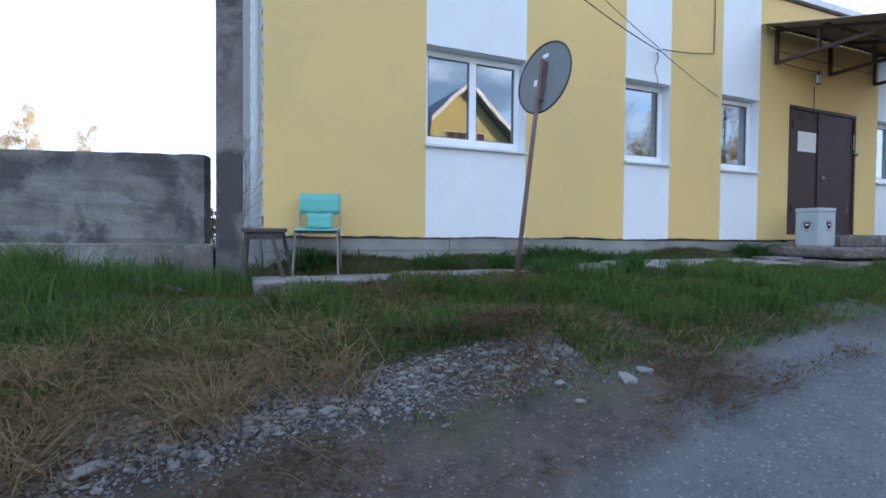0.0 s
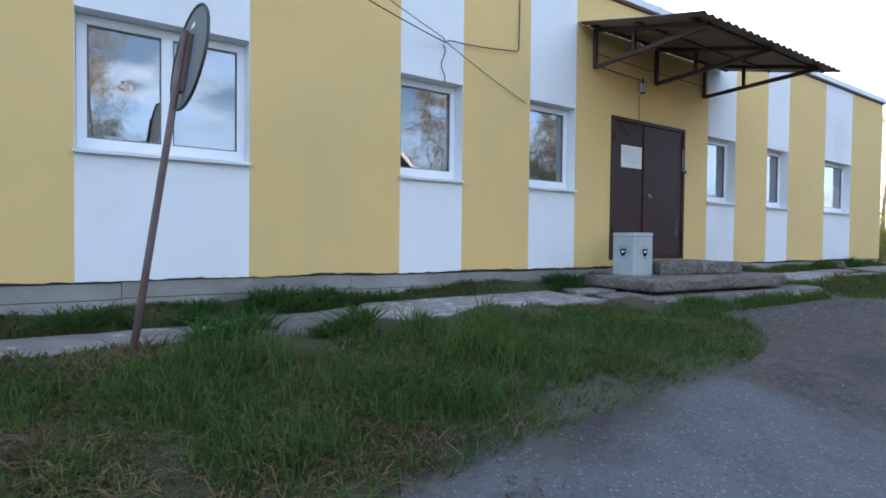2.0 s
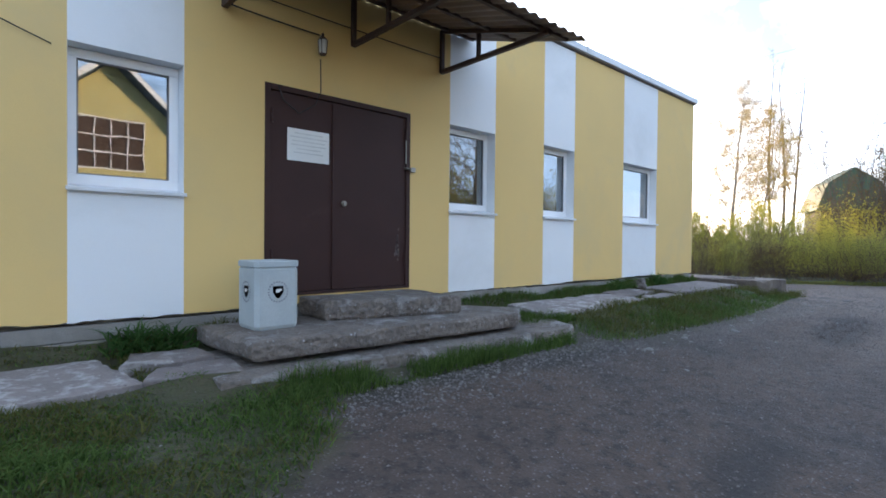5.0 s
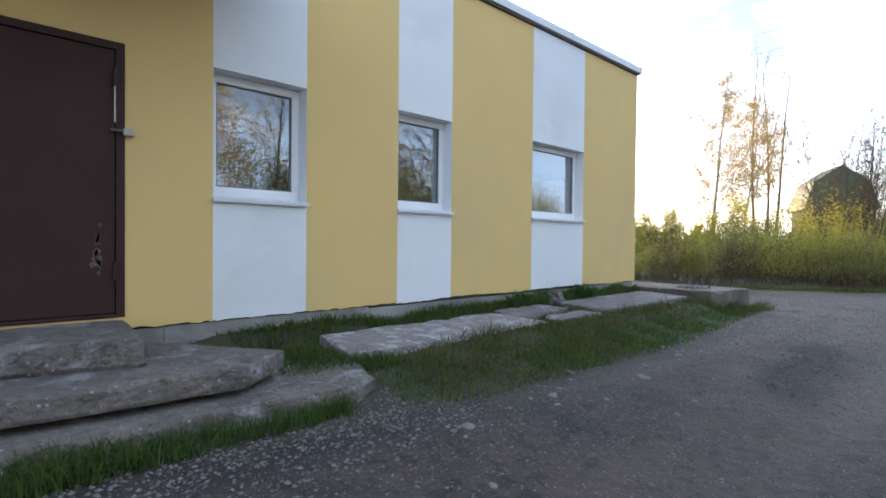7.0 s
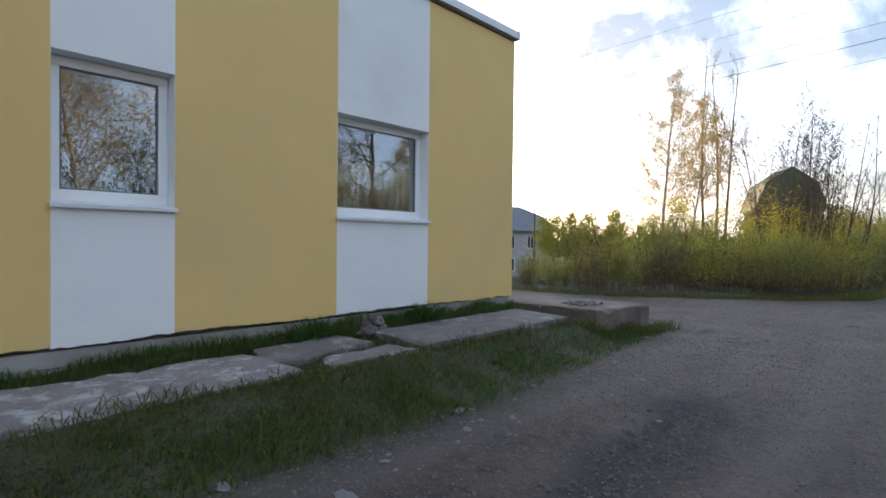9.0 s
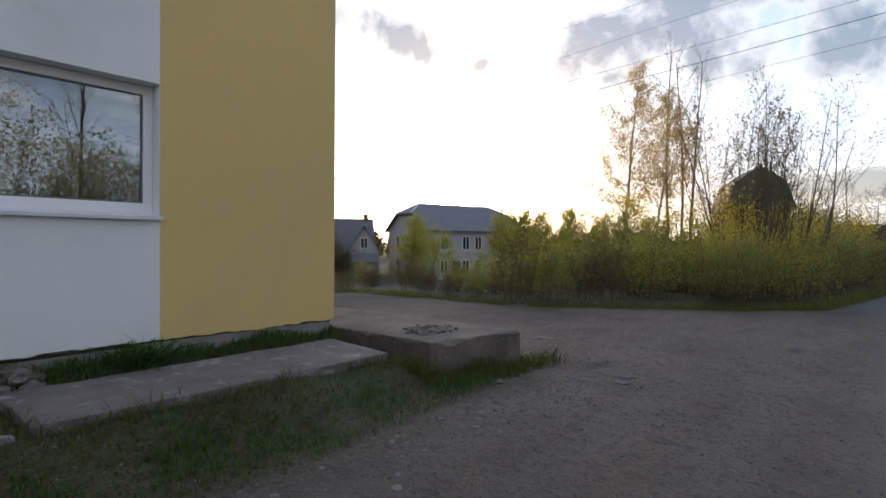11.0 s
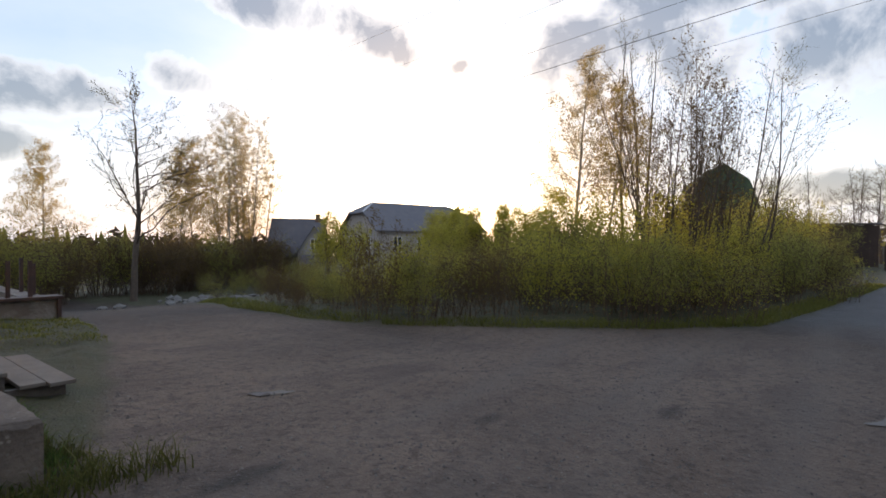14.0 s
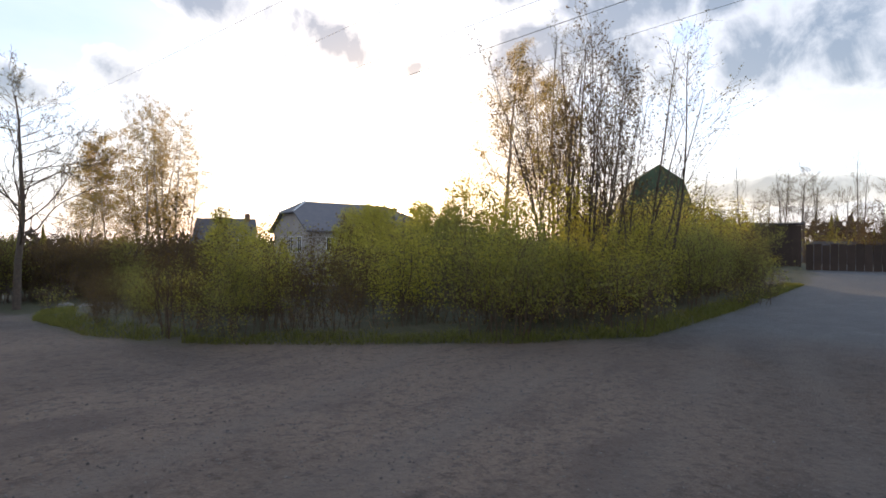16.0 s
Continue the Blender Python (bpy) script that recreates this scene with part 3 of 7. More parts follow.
def build_ground():
    gx, gy = axis(-900, -3.0, 30.0, 1600, 0.075), axis(-900, -0.5, 9.0, 1600, 0.075)
    X, Y = np.meshgrid(gx, gy)
    Z = terrain(X, Y)
    nx, ny = len(gx), len(gy)
    verts = np.stack([X.ravel(), Y.ravel(), Z.ravel()], 1)
    i = np.arange(nx * (ny - 1)).reshape(ny - 1, nx)[:, :-1].ravel()
    faces = np.stack([i, i + 1, i + nx + 1, i + nx], 1)
    me = arrays("ground", verts, faces, [GROUND])
    me.polygons.foreach_set("use_smooth", [True] * len(me.polygons))
    x, y = X.ravel(), Y.ravel()
    inside = verge(x, y)
    asphalt = sstep(0.25, -0.05, y - np.interp(x, [-20, 0, 2, 2.6, 4.0, 4.6, 5.2, 6.2, 6.8], [1.0, 1.35, 1.75, 1.95, 2.2, 2.1, 2.3, 2.45, 1.0]) + 0.25 * vnoise(x, y, 0.5, 8)) * sstep(6.9, 5.9, x + 0.8 * vnoise(x, y, 0.6, 9))
    asphalt = np.maximum(asphalt, sstep(30, 34, x) * (y < 4)) * 1.0
    damp = np.zeros_like(x)
    for cx, cy, rx, ry in ((7.9, 2.05, 0.55, 0.35), (14.9, 2.1, 0.8, 0.32), (15.8, 2.17, 0.9, 0.34), (16.6, 2.24, 0.8, 0.32), (8.6, 1.4, 0.8, 0.5), (9.6, 3.75, 1.3, 0.35), (10.8, 3.55, 1.1, 0.3), (0.3, 2.62, 1.3, 0.25), (1.3, 2.72, 1.0, 0.22), (-0.6, 2.7, 0.9, 0.3), (8.3, 1.95, 0.5, 0.25), (9.9, 1.57, 0.7, 0.25), (24.6, 1.9, 0.35, 0.08), (21.2, 3.4, 0.3, 0.08), (23.2, 3.0, 0.3, 0.08)):
        damp = np.maximum(damp, sstep(1.25, 0.4, np.hypot((x - cx) / rx, (y - cy) / ry) + 0.9 * vnoise(x, y, 0.35, 11)))
    bare = sstep(-1.4, -0.6, x) * sstep(2.4, 1.7, x) * sstep(3.05, 2.8, y + 0.4 * vnoise(x, y, 0.4, 15)) * sstep(2.3, 2.5, y)
    tracks = np.zeros_like(x)
    for f, w in ((0.7 + 0.02 * (x - 12), 0.22), (2.2 + 0.02 * (x - 12), 0.22), (1.5 + 0.012 * (x - 17) ** 2, 0.2), (3.0 + 0.014 * (x - 17.5) ** 2, 0.22), (-0.9 + 0.05 * (x - 12), 0.25)):
        tracks = np.maximum(tracks, np.exp(-((y - f + 0.3 * vnoise(x, y, 2.2, 81)) / w) ** 2) * np.clip(0.8 + 1.2 * vnoise(x, y, 1.1, 82), 0, 1))
    tracks = tracks * sstep(11.0, 15.0, x) * (inside < 0.2)
    for name, values in (("track", tracks), ("planted", (1 - bare) * sstep(-0.35, 0.45, inside + 0.5 * vnoise(x, y, 0.4, 6) + 0.25 * vnoise(x, y, 0.15, 7))), ("asphalt", asphalt), ("damp", damp), ("earth", sstep(14.5, 20.0, x) * sstep(33, 27, x) * sstep(-2.5, 2.0, y + 2.0 * vnoise(x, y, 3.0, 51)) * sstep(12, 8, y) * np.clip(0.85 + 0.9 * vnoise(x, y, 1.6, 52) + 0.5 * vnoise(x, y, 0.5, 53), 0, 1))):
        me.attributes.new(name, "FLOAT", "POINT").data.foreach_set("value", values.astype(np.float32))
    return structure(new("ground", me), "grey gravel road and grassy verge, worn and uneven", "ground")


def ground_material():
    m = bpy.data.materials.new("gravel_soil_and_turf")
    m.use_nodes = True
    m.node_tree.nodes.clear()
    n = Nodes(m.node_tree)
    at = n.add("ShaderNodeTexCoord").outputs["Object"]

    def attribute(name):
        a = n.add("ShaderNodeAttribute")
        a.attribute_name = name
        return a.outputs["Fac"]

    broad, medium, small = n.noise(at, 0.35, 6.0, 0.6), n.noise(at, 2.4, 6.0, 0.65), n.noise(at, 22.0, 4.0, 0.7)
    cells = n.add("ShaderNodeTexVoronoi", Vector=at, Scale=38.0)
    pebble = n.ramp(cells.outputs["Distance"], 0.12, 0.42, (1, 1, 1, 1), (0, 0, 0, 1))
    tone = n.add("ShaderNodeSeparateXYZ", Vector=cells.outputs["Color"]).outputs["X"]
    soil = n.mix(n.ramp(medium, 0.35, 0.65), (0.027, 0.020, 0.018), (0.060, 0.046, 0.040))
    soil = n.mix(n.ramp(broad, 0.42, 0.62), soil, (0.078, 0.051, 0.037))
    chips = n.mix(tone, (0.018, 0.016, 0.015), (0.25, 0.23, 0.215))
    gravel = n.mix(n.math("MULTIPLY", pebble, n.math("MULTIPLY", n.ramp(small, 0.40, 0.58), 0.9)), soil, chips)
    lumps = n.add("ShaderNodeTexVoronoi", Vector=at, Scale=9.0)
    lump = n.ramp(lumps.outputs["Distance"], 0.10, 0.34, (1, 1, 1, 1), (0, 0, 0, 1))
    crumbs = n.noise(at, 8.0, 7.0, 0.72)
    gravel = n.mix(n.math("MULTIPLY", n.ramp(crumbs, 0.50, 0.62), 0.8), gravel, (0.022, 0.017, 0.015))
    gravel = n.mix(n.math("MULTIPLY", n.ramp(n.noise(at, 5.0, 7.0, 0.7), 0.54, 0.68), 0.5), gravel, (0.105, 0.080, 0.068))
    tar = n.mix(n.ramp(medium, 0.35, 0.7), (0.068, 0.070, 0.076), (0.100, 0.103, 0.110))
    tar = n.mix(n.math("MULTIPLY", pebble, 0.8), tar, chips)
    gravel = n.mix(n.math("MULTIPLY", attribute("earth"), n.math("SUBTRACT", 1.0, n.math("MULTIPLY", n.ramp(crumbs, 0.50, 0.60), 0.55))), gravel, n.mix(n.ramp(small, 0.35, 0.65), (0.116, 0.083, 0.064), (0.172, 0.129, 0.101)))
    drift = n.noise(n.vmath("MULTIPLY", at, (0.55, 1.5, 1.0)), 0.9, 6.0, 0.62, 0.6)
    gravel = n.mix(n.math("MULTIPLY", n.ramp(drift, 0.50, 0.66), n.math("MULTIPLY", attribute("earth"), 0.65)), gravel, (0.062, 0.044, 0.037))
    gravel = n.mix(n.math("MULTIPLY", attribute("track"), 0.50), gravel, (0.125, 0.102, 0.088))
    col = n.mix(attribute("asphalt"), gravel, tar)
    col = n.mix(n.math("MULTIPLY", attribute("damp"), n.ramp(crumbs, 0.35, 0.60, (1, 1, 1, 1), (0.6, 0.6, 0.6, 1))), col, (0.022, 0.019, 0.018))
    turf = n.mix(n.ramp(medium, 0.35, 0.65), (0.038, 0.036, 0.019), (0.078, 0.064, 0.037))
    turf = n.mix(n.ramp(small, 0.3, 0.7), turf, (0.048, 0.055, 0.022))
    col = n.mix(attribute("planted"), col, turf)
    height = n.math("ADD", n.math("ADD", n.math("MULTIPLY", pebble, 0.4), n.math("MULTIPLY", lump, 0.35)), n.math("ADD", small, n.math("MULTIPLY", crumbs, n.math("SUBTRACT", 1.5, attribute("earth")))))
    bump = n.add("ShaderNodeBump", Strength=0.75, Distance=0.025, Height=height)
    p = n.add("ShaderNodeBsdfPrincipled", Base_Color=col, Roughness=0.85, Normal=bump.outputs[0])
    p.inputs["Specular IOR Level"].default_value = 0.45
    m.node_tree.links.new(p.outputs[0], n.add("ShaderNodeOutputMaterial").inputs["Surface"])
    return m


GROUND = ground_material()
build_ground()


def gz(x, y):
    return float(terrain(np.array([x]), np.array([y]))[0])


# ---------------------------------------------------------------- the striped building
WALL_Y, WALL_T, BASE_Z, TOP_Z, WEST_X, EAST_X, NORTH_Y = 5.557, 0.36, 0.60, 4.47, 0.47, 18.99, 12.2
SILL_Z, HEAD_Z = 1.668, 2.803
STRIPES = [(2.235, 3.58), (5.18, 6.02), (7.08, 7.93), (11.18, 12.08), (13.23, 14.09), (15.75, 17.15)]
DOOR = (8.67, 10.51, 0.69, 2.82)


def ragged_strip(bm, x0, x1, mat, rng):
    """The lower edge of the plaster, broken off unevenly."""
    n = max(3, int((x1 - x0) / 0.05))
    low = [bm.verts.new((x0 + (x1 - x0) * i / n, WALL_Y, BASE_Z + rng.uniform(-0.012, 0.006) + 0.02 * noise.noise(Vector((x0 + (x1 - x0) * i / n, 3.3, 0)) * 1.3))) for i in range(n + 1)]
    back = [bm.verts.new((v.co.x, WALL_Y + 0.06, v.co.z + 0.004)) for v in low]
    top = [bm.verts.new((v.co.x, WALL_Y, 0.80)) for v in low]
    for i in range(n):
        for q in ((low[i], low[i + 1], top[i + 1], top[i]), (back[i], back[i + 1], low[i + 1], low[i])):
            bm.faces.new(q).material_index = mat


def build_front_wall():
    rng = random.Random(4)
    bm = bmesh.new()
    y0, y1 = WALL_Y, WALL_Y + WALL_T
    cuts, x = [], WEST_X
    for a, b in STRIPES:
        cuts += [(x, a, 0), (a, b, 1)]
        x = b
    cuts.append((x, EAST_X, 0))
    for a, b, kind in cuts:
        if kind:
            box(a, b, y0, y1, 0.80, SILL_Z, 0, bm, 1)
            box(a, b, y0, y1, HEAD_Z, TOP_Z, 0, bm, 1)
            ragged_strip(bm, a, b, 1, rng)
        elif a < DOOR[0] < b:
            box(a, DOOR[0], y0, y1, 0.80, TOP_Z, 0, bm, 0)
            box(DOOR[1], b, y0, y1, 0.80, TOP_Z, 0, bm, 0)
            box(DOOR[0], DOOR[1], y0, y1, DOOR[3], TOP_Z, 0, bm, 0)
            box(DOOR[0], DOOR[1], y0, y1, 0.60, DOOR[2], 0, bm, 0)
            ragged_strip(bm, a, DOOR[0], 0, rng)
            ragged_strip(bm, DOOR[1], b, 0, rng)
        else:
            box(a, b, y0, y1, 0.80, TOP_Z, 0, bm, 0)
            ragged_strip(bm, a, b, 0, rng)
    wall = structure(link("wall_south", bm, [YELLOW, WHITE]), "yellow plastered facade with white window stripes", "wall")
    # white painted reveals on both sides of each window
    for a, b in STRIPES:
        for x0, x1 in ((a, a + 0.004), (b - 0.004, b)):
            part("reveal", box(x0, x1, y0 + 0.003, y1, SILL_Z, HEAD_Z), WHITE, wall, "white painted reveal")
    return wall


build_front_wall()
structure(link("wall_plinth", box(WEST_X + 0.02, EAST_X - 0.02, WALL_Y + 0.14, WALL_Y + WALL_T, -0.4, 0.80, 0), PLINTH), "grey cracked concrete plinth under the facade", "plinth")
for i in range(9):
    x0 = WEST_X + 0.03 + i * 2.06
    structure(link("trim_plinth_course", box(x0, min(x0 + 2.055, EAST_X - 0.03), WALL_Y + 0.018, WALL_Y + 0.13, -0.3, 0.43 + 0.008 * math.sin(i * 2.1), 0.005), PLINTH), "grey concrete plinth block", "plinth")
    structure(link("trim_plinth_cap", box(x0, min(x0 + 2.057, EAST_X - 0.03), WALL_Y + 0.024, WALL_Y + 0.13, 0.436 + 0.008 * math.sin(i * 2.1), 0.572 + 0.012 * math.sin(i * 1.7), 0.006), PLINTH), "grey concrete plinth block", "plinth")
structure(link("wall_east", box(EAST_X - WALL_T, EAST_X, WALL_Y + WALL_T, NORTH_Y, -0.4, TOP_Z), YELLOW), "yellow plastered end wall", "wall")
structure(link("wall_north", box(WEST_X, EAST_X - WALL_T, NORTH_Y - WALL_T, NORTH_Y, -0.4, TOP_Z), YELLOW), "plain back wall of the building", "wall")
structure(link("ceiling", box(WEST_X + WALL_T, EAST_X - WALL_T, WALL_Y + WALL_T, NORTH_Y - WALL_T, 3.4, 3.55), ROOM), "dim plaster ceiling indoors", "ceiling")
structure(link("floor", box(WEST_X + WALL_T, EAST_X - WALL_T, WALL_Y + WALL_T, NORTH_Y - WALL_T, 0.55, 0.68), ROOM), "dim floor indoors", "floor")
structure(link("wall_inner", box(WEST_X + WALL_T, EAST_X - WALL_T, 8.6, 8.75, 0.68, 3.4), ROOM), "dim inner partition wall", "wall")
structure(link("roof", box(WEST_X, EAST_X, WALL_Y + 0.01, NORTH_Y, TOP_Z, TOP_Z + 0.10), OLDCONCRETE), "flat concrete roof slab", "roof")


def build_west_wall():
    wall = structure(link("wall_west", box(WEST_X, WEST_X + WALL_T, WALL_Y + WALL_T, NORTH_Y - WALL_T, -0.4, TOP_Z), MORTAR), "end wall of white silicate brick", "wall")
    bm = box(-0.011, 0.0, 0, 0.242, 0, 0.080, 0.003)
    me = bpy.data.meshes.new("brick")
    bm.to_mesh(me)
    bm.free()
    me.materials.append(WHITEBRICK)
    for r in range(44):
        for c in range(7):
            b = new("brick", me)
            b.parent = wall
            b.location = (WEST_X, WALL_Y + 0.02 + 0.254 * c + (0.127 if r % 2 else 0.0), 0.62 + r * 0.0875)
    return wall


def build_roof_edge():
    for i in range(8):
        x0 = WEST_X - 0.05 + i * (EAST_X - WEST_X + 0.1) / 8
        x1 = WEST_X - 0.05 + (i + 1) * (EAST_X - WEST_X + 0.1) / 8
        bm = box(x0, x1 - 0.006, WALL_Y - 0.065, WALL_Y + 0.25, TOP_Z + 0.04, TOP_Z + 0.15, 0.008)
        box(x1 - 0.05, x1, WALL_Y - 0.072, WALL_Y + 0.25, TOP_Z + 0.036, TOP_Z + 0.158, 0, bm)
        structure(link("trim_roof_flashing", bm, ZINC), "pale zinc flashing along the roof edge", "roof trim")
    structure(link("trim_roof_board", box(WEST_X - 0.02, EAST_X + 0.02, WALL_Y - 0.03, WALL_Y - 0.002, TOP_Z + 0.012, TOP_Z + 0.04), OLDWOOD), "dark board below the roof flashing", "roof trim")


def build_window(k, a, b):
    x0, x1, z0, z1 = a + 0.006, b - 0.006, SILL_Z + 0.02, HEAD_Z - 0.004
    y = WALL_Y + 0.15
    w = structure(new("window_%d" % k), "white plastic window set back in the facade", "window")
    fw = 0.075
    bm = bmesh.new()
    for r in ((x0, x1, z0, z0 + fw + 0.02), (x0, x1, z1 - fw, z1), (x0, x0 + fw, z0 + fw + 0.02, z1 - fw), (x1 - fw, x1, z0 + fw + 0.02, z1 - fw)):
        box(r[0], r[1], y, y + 0.07, r[2], r[3], 0.005, bm)
    part("window_frame", bm, PVC, w)
    panes = [(x0 + fw, x1 - fw)]
    if k == 1:
        mid = a + 0.50 * (b - a)
        part("mullion", box(mid - 0.045, mid + 0.045, y - 0.004, y + 0.07, z0 + fw + 0.02, z1 - fw, 0.005), PVC, w)
        panes = [(x0 + fw, mid - 0.045), (mid + 0.045, x1 - fw)]
    for p0, p1 in panes:
        g = bmesh.new()
        for r in ((p0, p1, z0 + fw + 0.02, z0 + fw + 0.032), (p0, p1, z1 - fw - 0.012, z1 - fw), (p0, p0 + 0.012, z0 + fw + 0.032, z1 - fw - 0.012), (p1 - 0.012, p1, z0 + fw + 0.032, z1 - fw - 0.012)):
            box(r[0], r[1], y + 0.012, y + 0.03, r[2], r[3], 0, g)
        part("gasket", g, GASKET, w, "grey rubber gasket")
        pane = part("pane", box(p0 + 0.004, p1 - 0.004, y + 0.026, y + 0.034, z0 + fw + 0.024, z1 - fw - 0.004), GLASS, w, "reflecting window glass")
        pane.visible_shadow = False
    bm = bmesh.new()
    v = [bm.verts.new(p) for p in ((a - 0.012, WALL_Y - 0.045, SILL_Z - 0.005), (b + 0.012, WALL_Y - 0.045, SILL_Z - 0.005), (b + 0.012, y, SILL_Z + 0.03), (a - 0.012, y, SILL_Z + 0.03),
                                   (a - 0.012, WALL_Y - 0.045, SILL_Z - 0.032), (b + 0.012, WALL_Y - 0.045, SILL_Z - 0.032), (b + 0.012, WALL_Y - 0.003, SILL_Z - 0.015), (a - 0.012, WALL_Y - 0.003, SILL_Z - 0.015))]
    for q in ((0, 1, 2, 3), (4, 5, 1, 0), (7, 6, 5, 4), (3, 2, 6, 7), (0, 3, 7, 4), (1, 5, 6, 2)):
        bm.faces.new([v[i] for i in q])
    part("window_sill", bm, SILL, w, "white folded metal sill")
    return w


def build_door():
    x0, x1, z0, z1 = DOOR
    d = structure(new("door_1"), "closed brown painted steel double door", "door")
    y = WALL_Y - 0.012
    bm = bmesh.new()
    for r in ((x0, x0 + 0.06, z0, z1), (x1 - 0.06, x1, z0, z1), (x0 + 0.06, x1 - 0.06, z1 - 0.06, z1), (x0 + 0.06, x1 - 0.06, z0, z0 + 0.03)):
        box(r[0], r[1], y, y + 0.12, r[2], r[3], 0.006, bm)
    part("door_frame", bm, DOORPAINT, d)
    mid = 9.455
    left = part("door_leaf", box(x0 + 0.065, mid - 0.004, y + 0.02, y + 0.07, z0 + 0.035, z1 - 0.065, 0.004), DOORPAINT, d)
    right = part("door_leaf", box(mid + 0.004, x1 - 0.065, y + 0.015, y + 0.07, z0 + 0.035, z1 - 0.065, 0.004), DOORPAINT, d)
    part("cover_strip", box(mid - 0.025, mid + 0.02, y + 0.004, y + 0.016, z0 + 0.04, z1 - 0.07, 0.003), DOORPAINT, d)
    part("paper_notice", box(8.91, 9.39, y + 0.012, y + 0.019, 2.08, 2.41), PAPER, left, "white paper notice with faint lines of print")
    bars = bmesh.new()
    for i, zz in enumerate((2.365, 2.325, 2.285, 2.245, 2.205, 2.165)):
        w = (0.16, 0.21, 0.19, 0.20, 0.14, 0.17)[i]
        box(9.15 - w, 9.15 + w, y + 0.0095, y + 0.0125, zz - 0.006, zz + 0.006, 0, bars)
    part("print", bars, FAINT, left, "lines of unreadable print")
    knob = disc(0.022, -0.03, 16, None, (9.58, y + 0.012, 1.67))
    disc(0.032, -0.010, 16, knob, (9.58, y + 0.016, 1.67))
    part("door_handle", knob, BRASS, right, "worn round metal handle")
    for x, zz in ((x1 - 0.07, 2.55), (x1 - 0.07, 1.05), (x0 + 0.07, 2.5), (x0 + 0.07, 1.1)):
        part("hinge", tube([(x, y - 0.006, zz - 0.07), (x, y - 0.006, zz + 0.07)], 0.014, 8), DOORPAINT, d)
    lock = box(x1 - 0.02, x1 + 0.055, y - 0.04, y - 0.005, 2.10, 2.16, 0.01)
    tube([(x1 - 0.10, y - 0.012, 2.14), (x1 + 0.04, y - 0.012, 2.14)], 0.012, 6, lock)
    part("padlock", lock, BRASS, d, "small metal padlock on a hasp")
    rub = bmesh.new()
    rng = random.Random(6)
    for _ in range(26):
        cx, cz, w = rng.gauss(10.33, 0.018), rng.gauss(1.20, 0.09), rng.uniform(0.006, 0.02)
        rub.faces.new([rub.verts.new((cx + w * math.cos(t) * rng.uniform(0.5, 1.1), y + 0.0146, cz + 1.8 * w * math.sin(t) * rng.uniform(0.5, 1.1))) for t in [2 * math.pi * k / 7 for k in range(7)]])
    part("rubbed_paint", rub, SCRAPE, right, "pale rubbed patch in the paint")
    part("flaked_paint", box(x1 - 0.075, x1 - 0.063, y - 0.004, y + 0.0, 2.2, 2.62), BRASS, d, "bare scraped metal strip")
    return d


def build_awning():
    a = thing("door_awning", (0, 0, 0), "brown corrugated metal awning on welded steel brackets above the door", "awning")
    xa, xb, yw, yf, zw, zf = 7.93, 11.55, WALL_Y - 0.01, 3.74, 3.995, 3.495
    n = 176
    verts, faces = [], []
    for i in range(n + 1):
        x = xa + (xb - xa) * i / n
        bump = 0.016 * math.sin(2 * math.pi * i / 8)
        for y, z in ((yw, zw), ((yw + yf) / 2, (zw + zf) / 2 - 0.01), (yf, zf)):
            verts.append((x, y, z + bump))
    for i in range(n):
        for j in range(2):
            k = i * 3 + j
            faces.append((k, k + 1, k + 4, k + 3))
    sheet = new("sheet", arrays("sheet", verts, faces, [SHEETMETAL]))
    sheet.parent = a
    thick = sheet.modifiers.new("thickness", "SOLIDIFY")
    thick.thickness = 0.004
    for x in (8.27, 9.67, 11.0):
        bm = bmesh.new()
        box(x - 0.025, x + 0.025, yw - 0.05, yw, 3.42, 3.955, 0.004, bm)
        part("post", bm, RUSTPAINT, a)
        s = 0.025
        for name, p, q in (("top_chord", (yw - 0.02, 3.95), (3.86, 3.48)), ("bottom_chord", (yw - 0.02, 3.43), (3.86, 3.46))):
            bm = bmesh.new()
            v = [bm.verts.new((x + dx, py, pz + dz)) for py, pz in (p, q) for dx in (-s, s) for dz in (-s, s)]
            for f in ((0, 1, 3, 2), (4, 6, 7, 5), (0, 4, 5, 1), (2, 3, 7, 6), (0, 2, 6, 4), (1, 5, 7, 3)):
                bm.faces.new([v[i] for i in f])
            part(name, bm, RUSTPAINT, a)
        part("strut", box(x - 0.02, x + 0.02, 4.86, 4.90, 3.45, 3.765), RUSTPAINT, a)
    for y, z in ((3.95, 3.53), (4.7, 3.735), (5.40, 3.93)):
        part("purlin", box(8.05, 11.45, y - 0.02, y + 0.02, z - 0.02, z + 0.012), RUSTPAINT, a)
    return a


